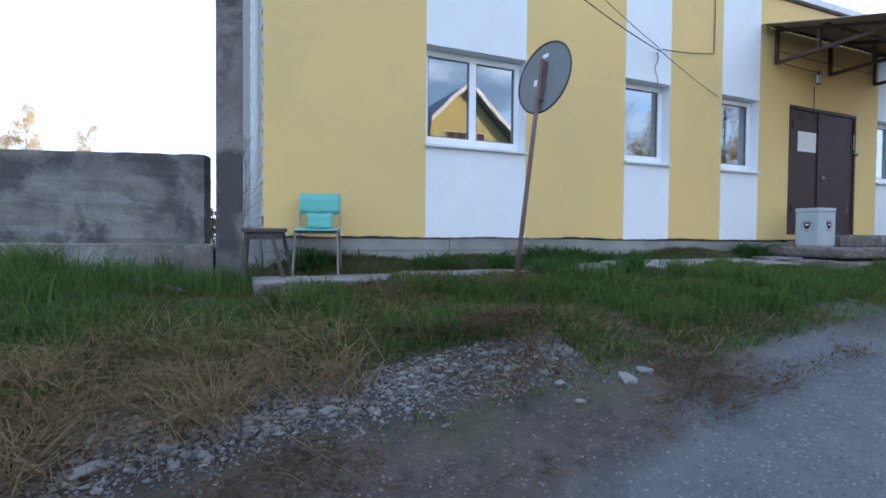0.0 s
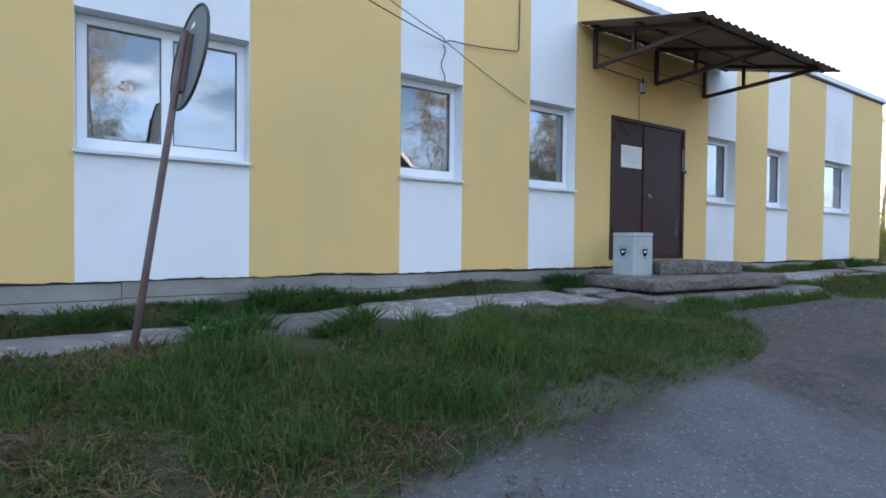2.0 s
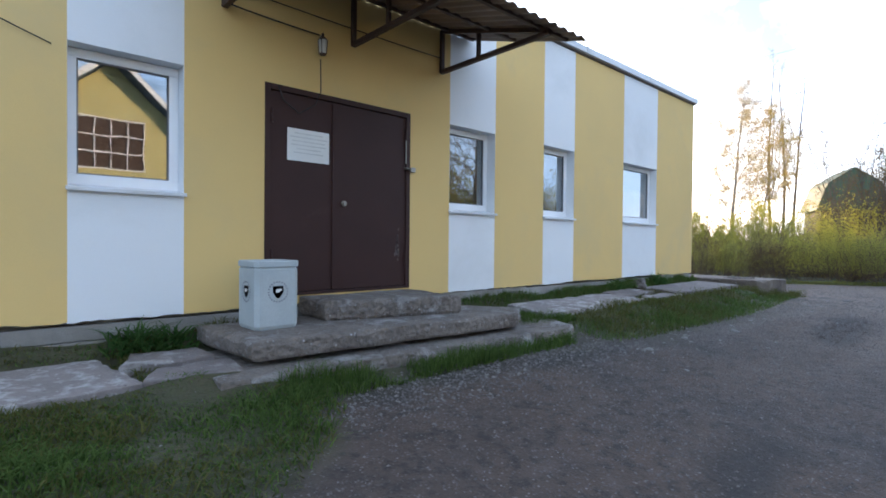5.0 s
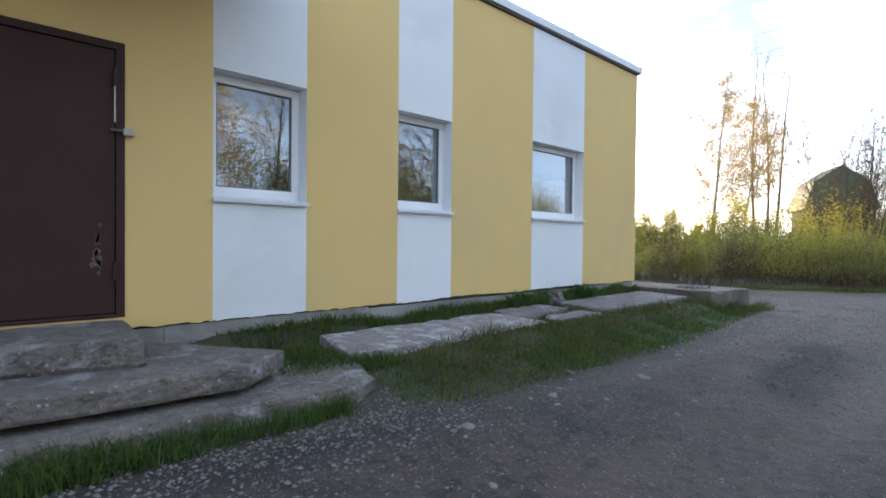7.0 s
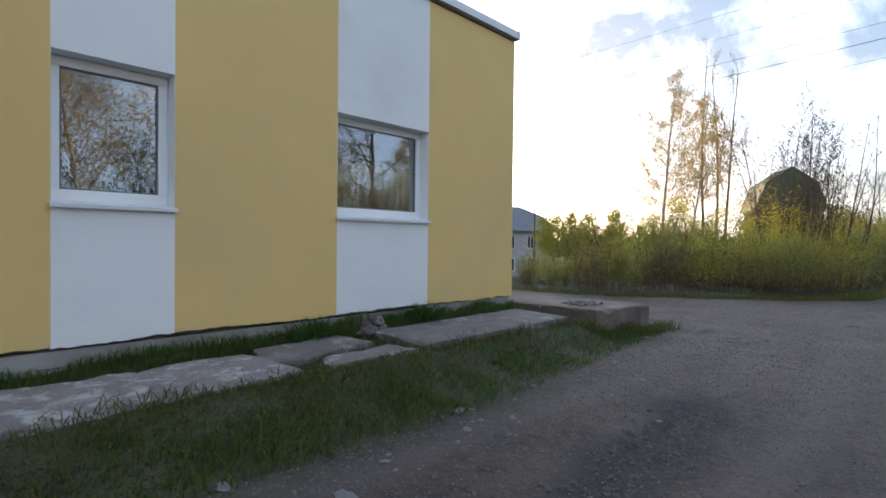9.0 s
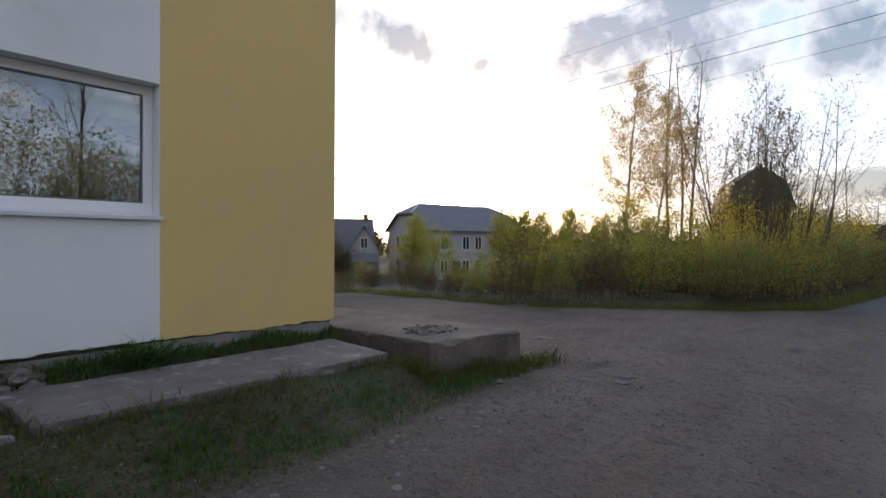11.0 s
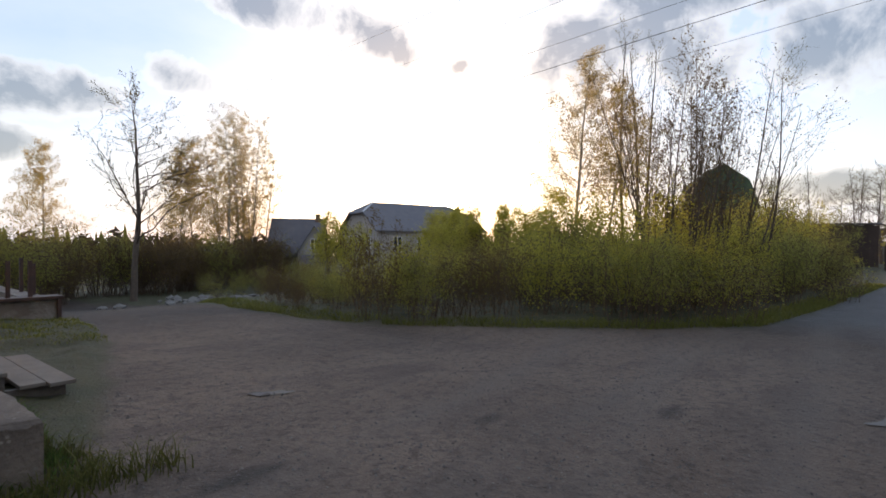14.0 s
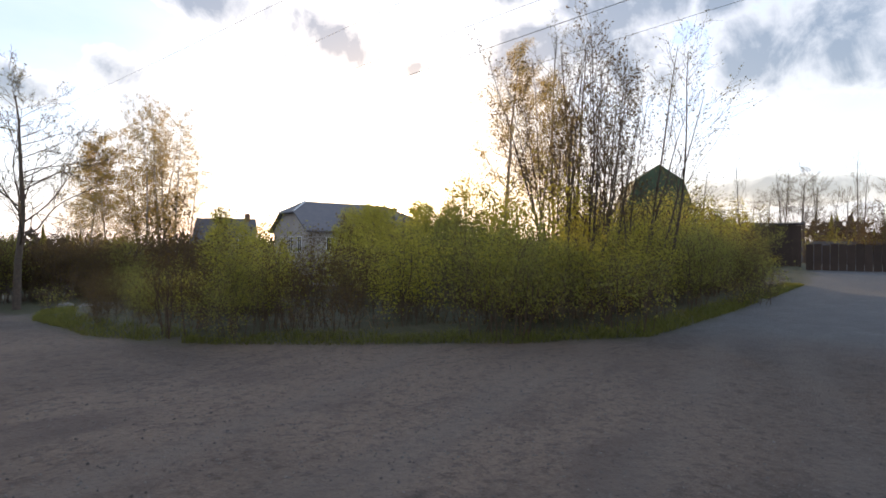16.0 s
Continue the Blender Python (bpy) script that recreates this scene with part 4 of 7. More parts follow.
def build_lantern():
    l = thing("wall_lantern", (9.25, WALL_Y, 3.30), "small brass wall lantern with milky glass above the door", "lamp")
    part("bracket", tube([(0, 0, 0.06), (0, -0.07, 0.11), (0, -0.10, 0.09)], 0.008, 6), BRASS, l)
    part("cap", tube([(0, -0.10, 0.095), (0, -0.10, 0.05)], [0.012, 0.055], 8), RUSTPAINT, l)
    part("glass", tube([(0, -0.10, 0.05), (0, -0.10, -0.09)], [0.048, 0.036], 8), LANTERNGLASS, l, "milky lantern glass")
    part("base", tube([(0, -0.10, -0.09), (0, -0.10, -0.105)], [0.042, 0.03], 8), RUSTPAINT, l)
    for k in range(4):
        t = math.pi / 4 + math.pi / 2 * k
        part("cage_bar", tube([(0.050 * math.cos(t), -0.10 + 0.050 * math.sin(t), 0.05), (0.038 * math.cos(t), -0.10 + 0.038 * math.sin(t), -0.09)], 0.005, 5), RUSTPAINT, l)
    part("finial", tube([(0, -0.10, 0.095), (0, -0.10, 0.115), (0, -0.10, 0.13)], [0.012, 0.016, 0.004], 8), RUSTPAINT, l)
    return l


def cable(name, points, r, label, group=""):
    return tagged(link(name, tube(points, r, 5), CABLE, smooth=True), label, "cable", group)


def build_cables():
    y = WALL_Y - 0.02
    cable("wall_cable", [(6.86, y, 4.46), (6.87, y, 3.9), (6.86, y, 3.38), (6.80, y, 3.36)] + [(6.8 - 0.2 * i, y - 0.02, 3.36 - 0.035 * i + 0.0035 * i * i) for i in range(1, 6)] + sag((5.71, y - 0.05, 3.225), (-3.2, 2.3, 5.25), 0.50, 24), 0.007, "thin black cable hanging off the facade")
    cable("wall_cable", sag((6.98, y, 2.74), (5.71, y - 0.06, 3.23), 0.02, 6) + sag((5.66, y - 0.08, 3.26), (-3.2, 2.3, 5.9), 0.42, 24), 0.005, "thin black cable hanging off the facade")
    cable("wall_cable", [(5.72 + 0.03 * math.sin(i * 1.1), y, 3.22 - 0.055 * i) for i in range(9)], 0.005, "loose cable end dangling above the window")
    cable("wall_cable", [(9.27, y, 3.18), (9.275, y, 2.95), (9.27, y - 0.01, 2.83), (9.20, y - 0.02, 2.68), (9.02, y - 0.02, 2.56), (8.85, y - 0.02, 2.66), (8.80, y - 0.01, 2.8)], 0.006, "loose black cable looping from the lantern over the door")
    cable("wall_cable", sag((8.27, y - 0.03, 3.45), (9.25, y - 0.02, 3.42), 0.008, 6), 0.008, "black cable strung between the awning brackets")
    cable("wall_cable", sag((8.27, y - 0.03, 3.62), (10.98, y - 0.02, 3.60), 0.012, 8), 0.006, "black cable strung between the awning brackets")
    for x, lean, z, r in ((43.2, 0.180, 10.0, 0.013), (40.7, 0.145, 10.0, 0.008), (46.6, 0.215, 10.0, 0.008), (34.5, 0.070, 10.0, 0.005), (37.5, 0.145, 10.0, 0.005)):
        cable("power_line", sag((x + lean * 94, 110, z + 1.2), (x - lean * 86, -70, z + 1.2), 1.2, 30), r, "overhead power line against the sky", "overhead power lines")


def build_column():
    bm = box(0.03, 0.29, 5.83, 6.10, -0.4, 4.6, 0.015)
    return structure(link("column", bm, MOSSWALL), "grey weathered concrete post at the building's end", "column")


def build_garden_wall():
    rng = random.Random(9)
    w = structure(new("wall_garden"), "old concrete garden wall with dark lichen and a broken ledge", "wall")
    w.matrix_world = pose(-0.10, 6.02, 0, 0, 0, 180 - 17)
    bm = bmesh.new()
    n, m = 60, 16
    g = [[bm.verts.new((-0.02 + 9.0 * i / n, 0.02 * noise.noise(Vector((i * 0.4, j * 0.5, 2))) + (0.0 if j > 4 else -0.0), 0.50 + 0.94 * j / m + (0.012 * noise.noise(Vector((i * 0.7, 0, 0))) if j in (0, m) else 0))) for i in range(n + 1)] for j in range(m + 1)]
    for j in range(m):
        for i in range(n):
            bm.faces.new((g[j][i], g[j][i + 1], g[j + 1][i + 1], g[j + 1][i]))
    back = [bm.verts.new((v.co.x, -0.22, v.co.z)) for v in g[m]]
    for i in range(n):
        bm.faces.new((g[m][i], g[m][i + 1], back[i + 1], back[i]))
    ends = [bm.verts.new((g[0][0].co.x, -0.22, 0.5))]
    bm.faces.new((g[0][0], *[g[j][0] for j in range(1, m + 1)], back[0], ends[0]))
    part("upper_course", bm, MOSSWALL, w, "lichen-blackened rendered upper part")
    part("lower_course", slab_mesh([(-0.1, -0.2), (9.0, -0.2), (9.0, 0.05), (-0.1, 0.035)], -1.4, 0.485, rng, 0.2, 0.02), OLDCONCRETE, w, "rough grey lower course")
    return w


build_west_wall()
build_roof_edge()
for k, (a, b) in enumerate(STRIPES):
    build_window(k + 1, a, b)
build_door()
build_awning()
build_lantern()
build_cables()
build_column()
build_garden_wall()


# curtains behind the end window
def build_curtain():
    bm = bmesh.new()
    n = 90
    cols = []
    for i in range(n + 1):
        x = 15.80 + 1.28 * i / n
        y = 5.83 + 0.05 * math.sin(i * 0.42) + 0.012 * math.sin(i * 1.3)
        cols.append((bm.verts.new((x, y, 1.70)), bm.verts.new((x, y, 2.33 + 0.05 * math.sin(i * 0.42)))))
    for a, b in zip(cols, cols[1:]):
        bm.faces.new((a[0], b[0], b[1], a[1]))
    c = link("half_curtain", bm, CURTAIN, smooth=True)
    c.modifiers.new("thickness", "SOLIDIFY").thickness = 0.006
    tagged(c, "tan pleated half curtain behind the window", "curtain")
    tagged(link("curtain_rod", tube([(15.76, 5.86, 2.36), (17.14, 5.86, 2.36)], 0.008, 6), BRASS), "thin metal curtain rod in the window", "curtain rod")


build_curtain()


# ---------------------------------------------------------------- slabs and steps
def slab(name, corners, z0, z1, seed, label, category="slab", mat=None, tilt=(0.0, 0.0), rough=0.022, group=""):
    ob = link(name, cast_slab_mesh(corners, z0, z1, random.Random(seed), wear=0.6 * rough, tilt=tilt, bites=int(2 + 150 * rough)), mat or SLAB)
    return tagged(ob, label, category, group)


def build_slabs():
    g = "broken pavement slabs along the wall"
    slab("pavement_slab", [(0.30, 4.36), (1.75, 4.42), (1.73, 5.18), (0.32, 5.12)], -0.25, 0.215, 1, "cracked grey pavement slab along the wall", group=g)
    slab("pavement_slab", [(1.78, 4.42), (3.25, 4.52), (3.2, 5.2), (1.77, 5.18)], -0.2, 0.235, 2, "cracked grey pavement slab along the wall", group=g)
    slab("pavement_slab", [(3.27, 4.50), (4.27, 4.43), (4.52, 5.30), (3.24, 5.18)], -0.2, 0.262, 3, "broken pinkish slab with a crumbled face among weeds", group=g, tilt=(0.02, 0.05), rough=0.06)
    slab("pavement_slab", [(4.30, 4.42), (6.0, 4.46), (7.40, 4.50), (7.25, 5.36), (6.0, 5.42), (4.62, 5.40)], -0.2, 0.292, 4, "long worn pavement slab with white scuffs", mat=SCUFFED, group=g, tilt=(0.005, 0.04), rough=0.05)
    slab("pavement_slab", [(7.35, 4.45), (8.0, 4.35), (8.05, 4.75), (7.5, 4.85)], -0.1, 0.315, 6, "broken slab piece beside the steps", group=g, tilt=(0.0, 0.03))
    slab("pavement_slab", [(7.3, 4.9), (7.95, 4.85), (7.95, 5.25), (7.45, 5.3)], -0.1, 0.345, 7, "broken slab piece beside the steps", group=g)
    slab("pavement_slab", [(11.95, 4.60), (12.5, 4.54), (13.31, 4.50), (14.75, 4.54), (14.60, 5.30), (13.3, 5.32), (12.1, 5.30)], -0.2, 0.372, 8, "long grey pavement slab with crumbled edge", mat=SCUFFED, group=g, tilt=(0.002, 0.06), rough=0.06)
    slab("pavement_slab", [(14.62, 4.95), (15.75, 4.90), (15.65, 5.38), (14.7, 5.36)], -0.1, 0.40, 10, "tilted broken slab with a pale crumbled face", group=g, tilt=(0.02, 0.06))
    slab("pavement_slab", [(14.95, 4.50), (16.0, 4.52), (15.9, 4.86), (15.1, 4.84)], -0.1, 0.36, 11, "small broken slab in the grass", group=g)
    slab("pavement_slab", [(16.1, 4.50), (18.85, 4.50), (18.8, 5.34), (16.0, 5.30)], -0.2, 0.405, 12, "long sunken slab beside the corner", group=g, tilt=(0.0, 0.05))
    s = "stacked concrete steps at the door"
    def step(corners, z0, z1, seed, label, chunks, bites):
        rng = random.Random(seed)
        t = thing("door_step", (0, 0, 0), label, "step", s)
        part("slab", cast_slab_mesh(corners, z0, z1, rng, 0.04, 0.02, bites), STEPCONCRETE, t)
        for _ in range(chunks):
            k = rng.randrange(len(corners) - 1)
            (ax, ay), (bx, by) = corners[k], corners[k + 1]
            f, r = rng.random(), rng.uniform(0.018, 0.045)
            bm = rock_mesh(rng, r, 0.7, 1)
            bm.transform(pose(ax + (bx - ax) * f, ay + (by - ay) * f + 0.015, rng.uniform(z0 + 0.03, z1 - 0.035), 0, 0, rng.uniform(0, 360)))
            part("crumbled_lump", bm, STEPCONCRETE, t)
        return t

    step([(7.75, 4.14), (11.55, 3.93), (11.85, 4.06), (12.08, 4.85), (11.6, 5.25), (7.8, 5.25)], -0.2, 0.295, 20, "rough lowest concrete step with broken corners", 22, 26)
    step([(8.05, 4.36), (10.9, 4.16), (11.30, 4.45), (10.7, 5.35), (8.0, 5.42)], 0.345, 0.495, 21, "cracked middle concrete step", 14, 14)
    slab("step_packing", [(8.35, 4.55), (10.6, 4.42), (10.5, 5.2), (8.3, 5.25)], 0.290, 0.36, 23, "rubble packing between the steps", "rubble", CLOD)
    step([(8.98, 4.92), (10.40, 4.52), (10.50, 5.50), (9.02, 5.50)], 0.49, 0.685, 22, "thick top step slab with crumbled edge", 30, 16)
    p = thing("corner_platform", (0, 0, 0), "raised concrete platform with worn edges at the building corner", "platform")
    part("block", cast_slab_mesh([(19.16, 4.22), (20.41, 3.99), (20.36, 6.60), (19.06, 6.62)], -0.35, 0.475, random.Random(30), 0.04, 0.025, 9), PLATFORM, p)
    part("block", cast_slab_mesh([(19.06, 6.625), (20.36, 6.605), (20.25, 8.45), (19.1, 8.6)], -0.35, 0.468, random.Random(33), 0.04, 0.03, 14), PLATFORM, p)
    rng = random.Random(32)
    hole = [(19.70 + 0.36 * math.cos(t) * rng.uniform(0.7, 1.15) + 0.06 * math.sin(t), 4.74 + 0.30 * math.sin(t) * rng.uniform(0.7, 1.15)) for t in [2 * math.pi * k / 15 for k in range(15)]]
    patch = thing("crumbled_patch", (0, 0, 0), "crumbled dark rubble patch on the platform", "rubble")
    part("bed", slab_mesh(hole, 0.455, 0.484, rng, 0.06, 0.02, round_off=0.012), CLOD, patch)
    for i in range(46):
        t, k, r = rng.uniform(0, 6.28), math.sqrt(rng.random()), rng.uniform(0.008, 0.026)
        bm = rock_mesh(rng, r, 0.6, 1)
        bm.transform(pose(19.70 + 0.36 * k * math.cos(t), 4.74 + 0.29 * k * math.sin(t), 0.486 + 0.2 * r, 0, 0, rng.uniform(0, 360)))
        part("crumb", bm, CLOD if i % 4 else OLDCONCRETE, patch)
    step_boards = thing("board_step", (0, 0, 0), "low step of weathered pale boards beside the platform", "step")
    for x0, x1, y0, y1, z in ((20.46, 20.63, 5.95, 8.0, 0.33), (20.70, 20.88, 5.92, 7.5, 0.21), (20.89, 21.08, 5.86, 7.45, 0.205)):
        bm = box(x0, x1, y0, y1, z, z + 0.035, 0.006)
        part("board", bm, PALEBOARD, step_boards, "weathered pale board")
    for y in (6.0, 6.7, 7.35):
        part("bearer", box(20.44, 21.04, y, y + 0.07, -0.15, 0.203, 0.005), OLDWOOD, step_boards)
        part("packing", box(20.47, 20.62, y, y + 0.07, 0.204, 0.329, 0.004), OLDWOOD, step_boards)


build_slabs()


# ---------------------------------------------------------------- things by the wall
def build_bin():
    b = thing("litter_bin", (8.46, 4.99, 0.497), "pale grey concrete litter bin with a dark emblem, on the step", "litter bin")
    w, h, c = 0.195, 0.585, 0.036
    bm = bmesh.new()
    rings = []
    for s, z in ((0.94, 0.0), (1.0, 0.03), (1.0, h - 0.075), (0.97, h - 0.07), (0.97, h - 0.055), (1.03, h - 0.05), (1.03, h - 0.008), (1.0, h), (0.86, h), (0.82, h - 0.06)):
        k = c * s
        e = w * s
        rings.append([bm.verts.new((x, y, z)) for x, y in ((-e + k, -e), (e - k, -e), (e, -e + k), (e, e - k), (e - k, e), (-e + k, e), (-e, e - k), (-e, -e + k))])
    for r0, r1 in zip(rings, rings[1:]):
        for i in range(8):
            bm.faces.new((r0[i], r0[(i + 1) % 8], r1[(i + 1) % 8], r1[i]))
    bm.faces.new(rings[0][::-1])
    bm.faces.new(rings[-1])
    part("body", bm, BINPAINT, b)
    for side in range(4):
        m = Matrix.Rotation(math.pi / 2 * side, 4, "Z")
        e = bmesh.new()
        v = [e.verts.new((x, -w - 0.003, 0.32 + z)) for x, z in ((-0.045, 0.05), (0.045, 0.05), (0.05, 0.0), (0.02, -0.045), (0.0, -0.058), (-0.02, -0.045), (-0.05, 0.0))]
        f = e.faces.new(v)
        bmesh.ops.solidify(e, geom=[f], thickness=0.003)
        e.transform(m)
        emblem = part("emblem", e, BLACK, b, "dark painted crest")
        e = box(-0.022, 0.014, -w - 0.006, -w - 0.003, 0.315, 0.345)
        box(0.014, 0.030, -w - 0.006, -w - 0.003, 0.328, 0.345, 0, e)
        e.transform(m)
        part("mark", e, PAPER, emblem, "pale mark on the crest")
        e = bmesh.new()
        for k in range(22):
            t = 2 * math.pi * k / 22
            piece = box(-0.005, 0.005, -w - 0.003, -w, -0.007, 0.007)
            piece.transform(Matrix.Translation((0.085 * math.cos(t), 0, 0.32 + 0.085 * math.sin(t))) @ Matrix.Rotation(math.pi / 2 - t, 4, "Y"))
            tmp = bpy.data.meshes.new("tmp")
            piece.to_mesh(tmp)
            piece.free()
            e.from_mesh(tmp)
            bpy.data.meshes.remove(tmp)
        e.transform(m)
        part("ring_lettering", e, INK, b, "ring of unreadable letters")
    return b


def build_chair():
    x, y = 0.945, 5.16
    c = thing("school_chair", (x, y, 0.222), "turquoise plastic chair on thin steel legs, against the yellow wall", "chair", turn=-16)
    w = 0.205

    def shell(rows, half, name, label):
        bm = bmesh.new()
        grid = []
        for (yy, zz, hw) in rows:
            grid.append([bm.verts.new((hw * (i / 5 - 1), yy + 0.02 * (1 - (i / 5 - 1) ** 2), zz)) for i in range(11)])
        for a, b in zip(grid, grid[1:]):
            for i in range(10):
                bm.faces.new((a[i], a[i + 1], b[i + 1], b[i]))
        ob = part(name, bm, TURQUOISE, c, label, True)
        mod = ob.modifiers.new("thickness", "SOLIDIFY")
        mod.thickness = 0.012
        return ob

    shell([(0.165, 0.60, 0.20), (0.175, 0.65, 0.205), (0.19, 0.72, 0.205), (0.20, 0.805, 0.20)], w, "backrest", "")
    shell([(0.13, 0.455, 0.125), (0.155, 0.50, 0.12), (0.163, 0.56, 0.125), (0.166, 0.605, 0.13)], w, "back_spine", "")
    bm = bmesh.new()
    grid = []
    for j in range(7):
        yy = -0.20 + 0.36 * j / 6
        grid.append([bm.verts.new((0.20 * (i / 5 - 1), yy, 0.435 + 0.018 * (i / 5 - 1) ** 2 - (0.02 if j == 0 else 0) + (0.015 if j == 6 else 0))) for i in range(11)])
    for a, b in zip(grid, grid[1:]):
        for i in range(10):
            bm.faces.new((a[i], a[i + 1], b[i + 1], b[i]))
    seat = part("seat", bm, TURQUOISE, c, "", True)
    seat.modifiers.new("thickness", "SOLIDIFY").thickness = 0.014
    part("seat_edge", tube([(-0.2, -0.2, 0.418), (0.2, -0.2, 0.418)], 0.010, 6), BLACK, c, "dark worn seat edge")
    for sx in (-1, 1):
        part("leg", tube([(sx * 0.195, -0.19, 0.415), (sx * 0.21, -0.22, 0.0)], 0.0105, 8), TUBE, c)
        part("leg", tube([(sx * 0.195, 0.15, 0.42), (sx * 0.215, 0.20, 0.0)], 0.0105, 8), TUBE, c)
        part("back_post", tube([(sx * 0.19, 0.12, 0.42), (sx * 0.198, 0.17, 0.50), (sx * 0.198, 0.185, 0.66)], 0.0105, 8), TUBE, c)
        part("side_rail", tube([(sx * 0.195, -0.19, 0.415), (sx * 0.195, 0.15, 0.42)], 0.0105, 8), TUBE, c)
    part("cross_rail", tube([(-0.195, -0.10, 0.405), (0.195, -0.10, 0.405)], 0.009, 6), TUBE, c)
    return c


def build_stool():
    s = thing("old_stool", (0.44, 5.08, 0.222), "crooked weathered wooden stool with splayed legs beside the post", "stool", turn=-8)
    for i in range(3):
        part("seat_board", box(-0.19, 0.20, -0.16 + 0.105 * i, -0.06 + 0.105 * i, 0.405 + 0.006 * i, 0.432 + 0.006 * i, 0.005), DARKWOOD, s)
    part("apron", box(-0.16, 0.17, -0.14, -0.115, 0.34, 0.405, 0.003), DARKWOOD, s)
    for (tx, ty), (bx, by) in (((-0.15, -0.12), (-0.18, -0.17)), ((0.06, -0.12), (0.17, -0.19)), ((0.16, 0.1), (0.24, 0.16)), ((-0.15, 0.1), (-0.18, 0.14))):
        bm = bmesh.new()
        s2 = 0.017
        v = [bm.verts.new((px + dx, py + dy, pz)) for px, py, pz in ((bx, by, 0.0), (tx, ty, 0.405)) for dx, dy in ((-s2, -s2), (s2, -s2), (s2, s2), (-s2, s2))]
        for f in ((3, 2, 1, 0), (4, 5, 6, 7), (0, 1, 5, 4), (1, 2, 6, 5), (2, 3, 7, 6), (3, 0, 4, 7)):
            bm.faces.new([v[i] for i in f])
        part("leg", bm, DARKWOOD, s)
    return s


def build_sign():
    foot = Vector((2.575, 4.14, gz(2.575, 4.14) - 0.05))
    top = Vector((2.885, 4.205, 2.30))
    s = thing("road_sign", tuple(foot), "leaning round road sign with grey back, on rusty pole", "road sign")
    part("pole", tube([(0, 0, 0)] + [tuple((top - foot) * k) for k in (0.3, 0.62, 1.0)], [0.023, 0.0225, 0.022, 0.022], 12), POLE, s, "rusty brown pole", True)
    lean = (top - foot).normalized()
    normal = Vector((0.986, 0.165, 0))
    normal = (normal - lean * normal.dot(lean)).normalized()
    across = lean.cross(normal).normalized()
    centre = (top - foot) * 0.925 + normal * 0.045
    m = Matrix((across, normal, lean)).transposed().to_4x4()
    m.translation = centre
    plate = disc(0.345, 0.004, 48)
    plate.transform(m)
    body = part("plate", plate, SIGNBACK, s, "grey back of the sign plate")
    ring = [m @ Vector((0.345 * math.cos(2 * math.pi * k / 48), 0.0, 0.345 * math.sin(2 * math.pi * k / 48))) for k in range(49)]
    part("rim", tube(ring, 0.010, 6, caps=False), RIM, body, "dark rim")
    face = disc(0.335, 0.002, 48, None, (0, 0.0045, 0))
    face.transform(m)
    part("sign_face", face, SIGNFACE, body, "pale front of the sign")
    c = box(-0.035, 0.035, -0.03, -0.001, -0.24, 0.15, 0.006)
    c.transform(m)
    part("bracket", c, POLE, s, "rusty mounting channel")
    st = box(0.05, 0.125, -0.004, -0.001, -0.06, 0.0)
    st.transform(m)
    part("sticker", st, PAPER, body, "small pale sticker")
    st = box(-0.03, 0.04, -0.004, -0.001, 0.20, 0.235)
    st.transform(m)
    part("sticker", st, PAPER, body, "small pale sticker")
    return s


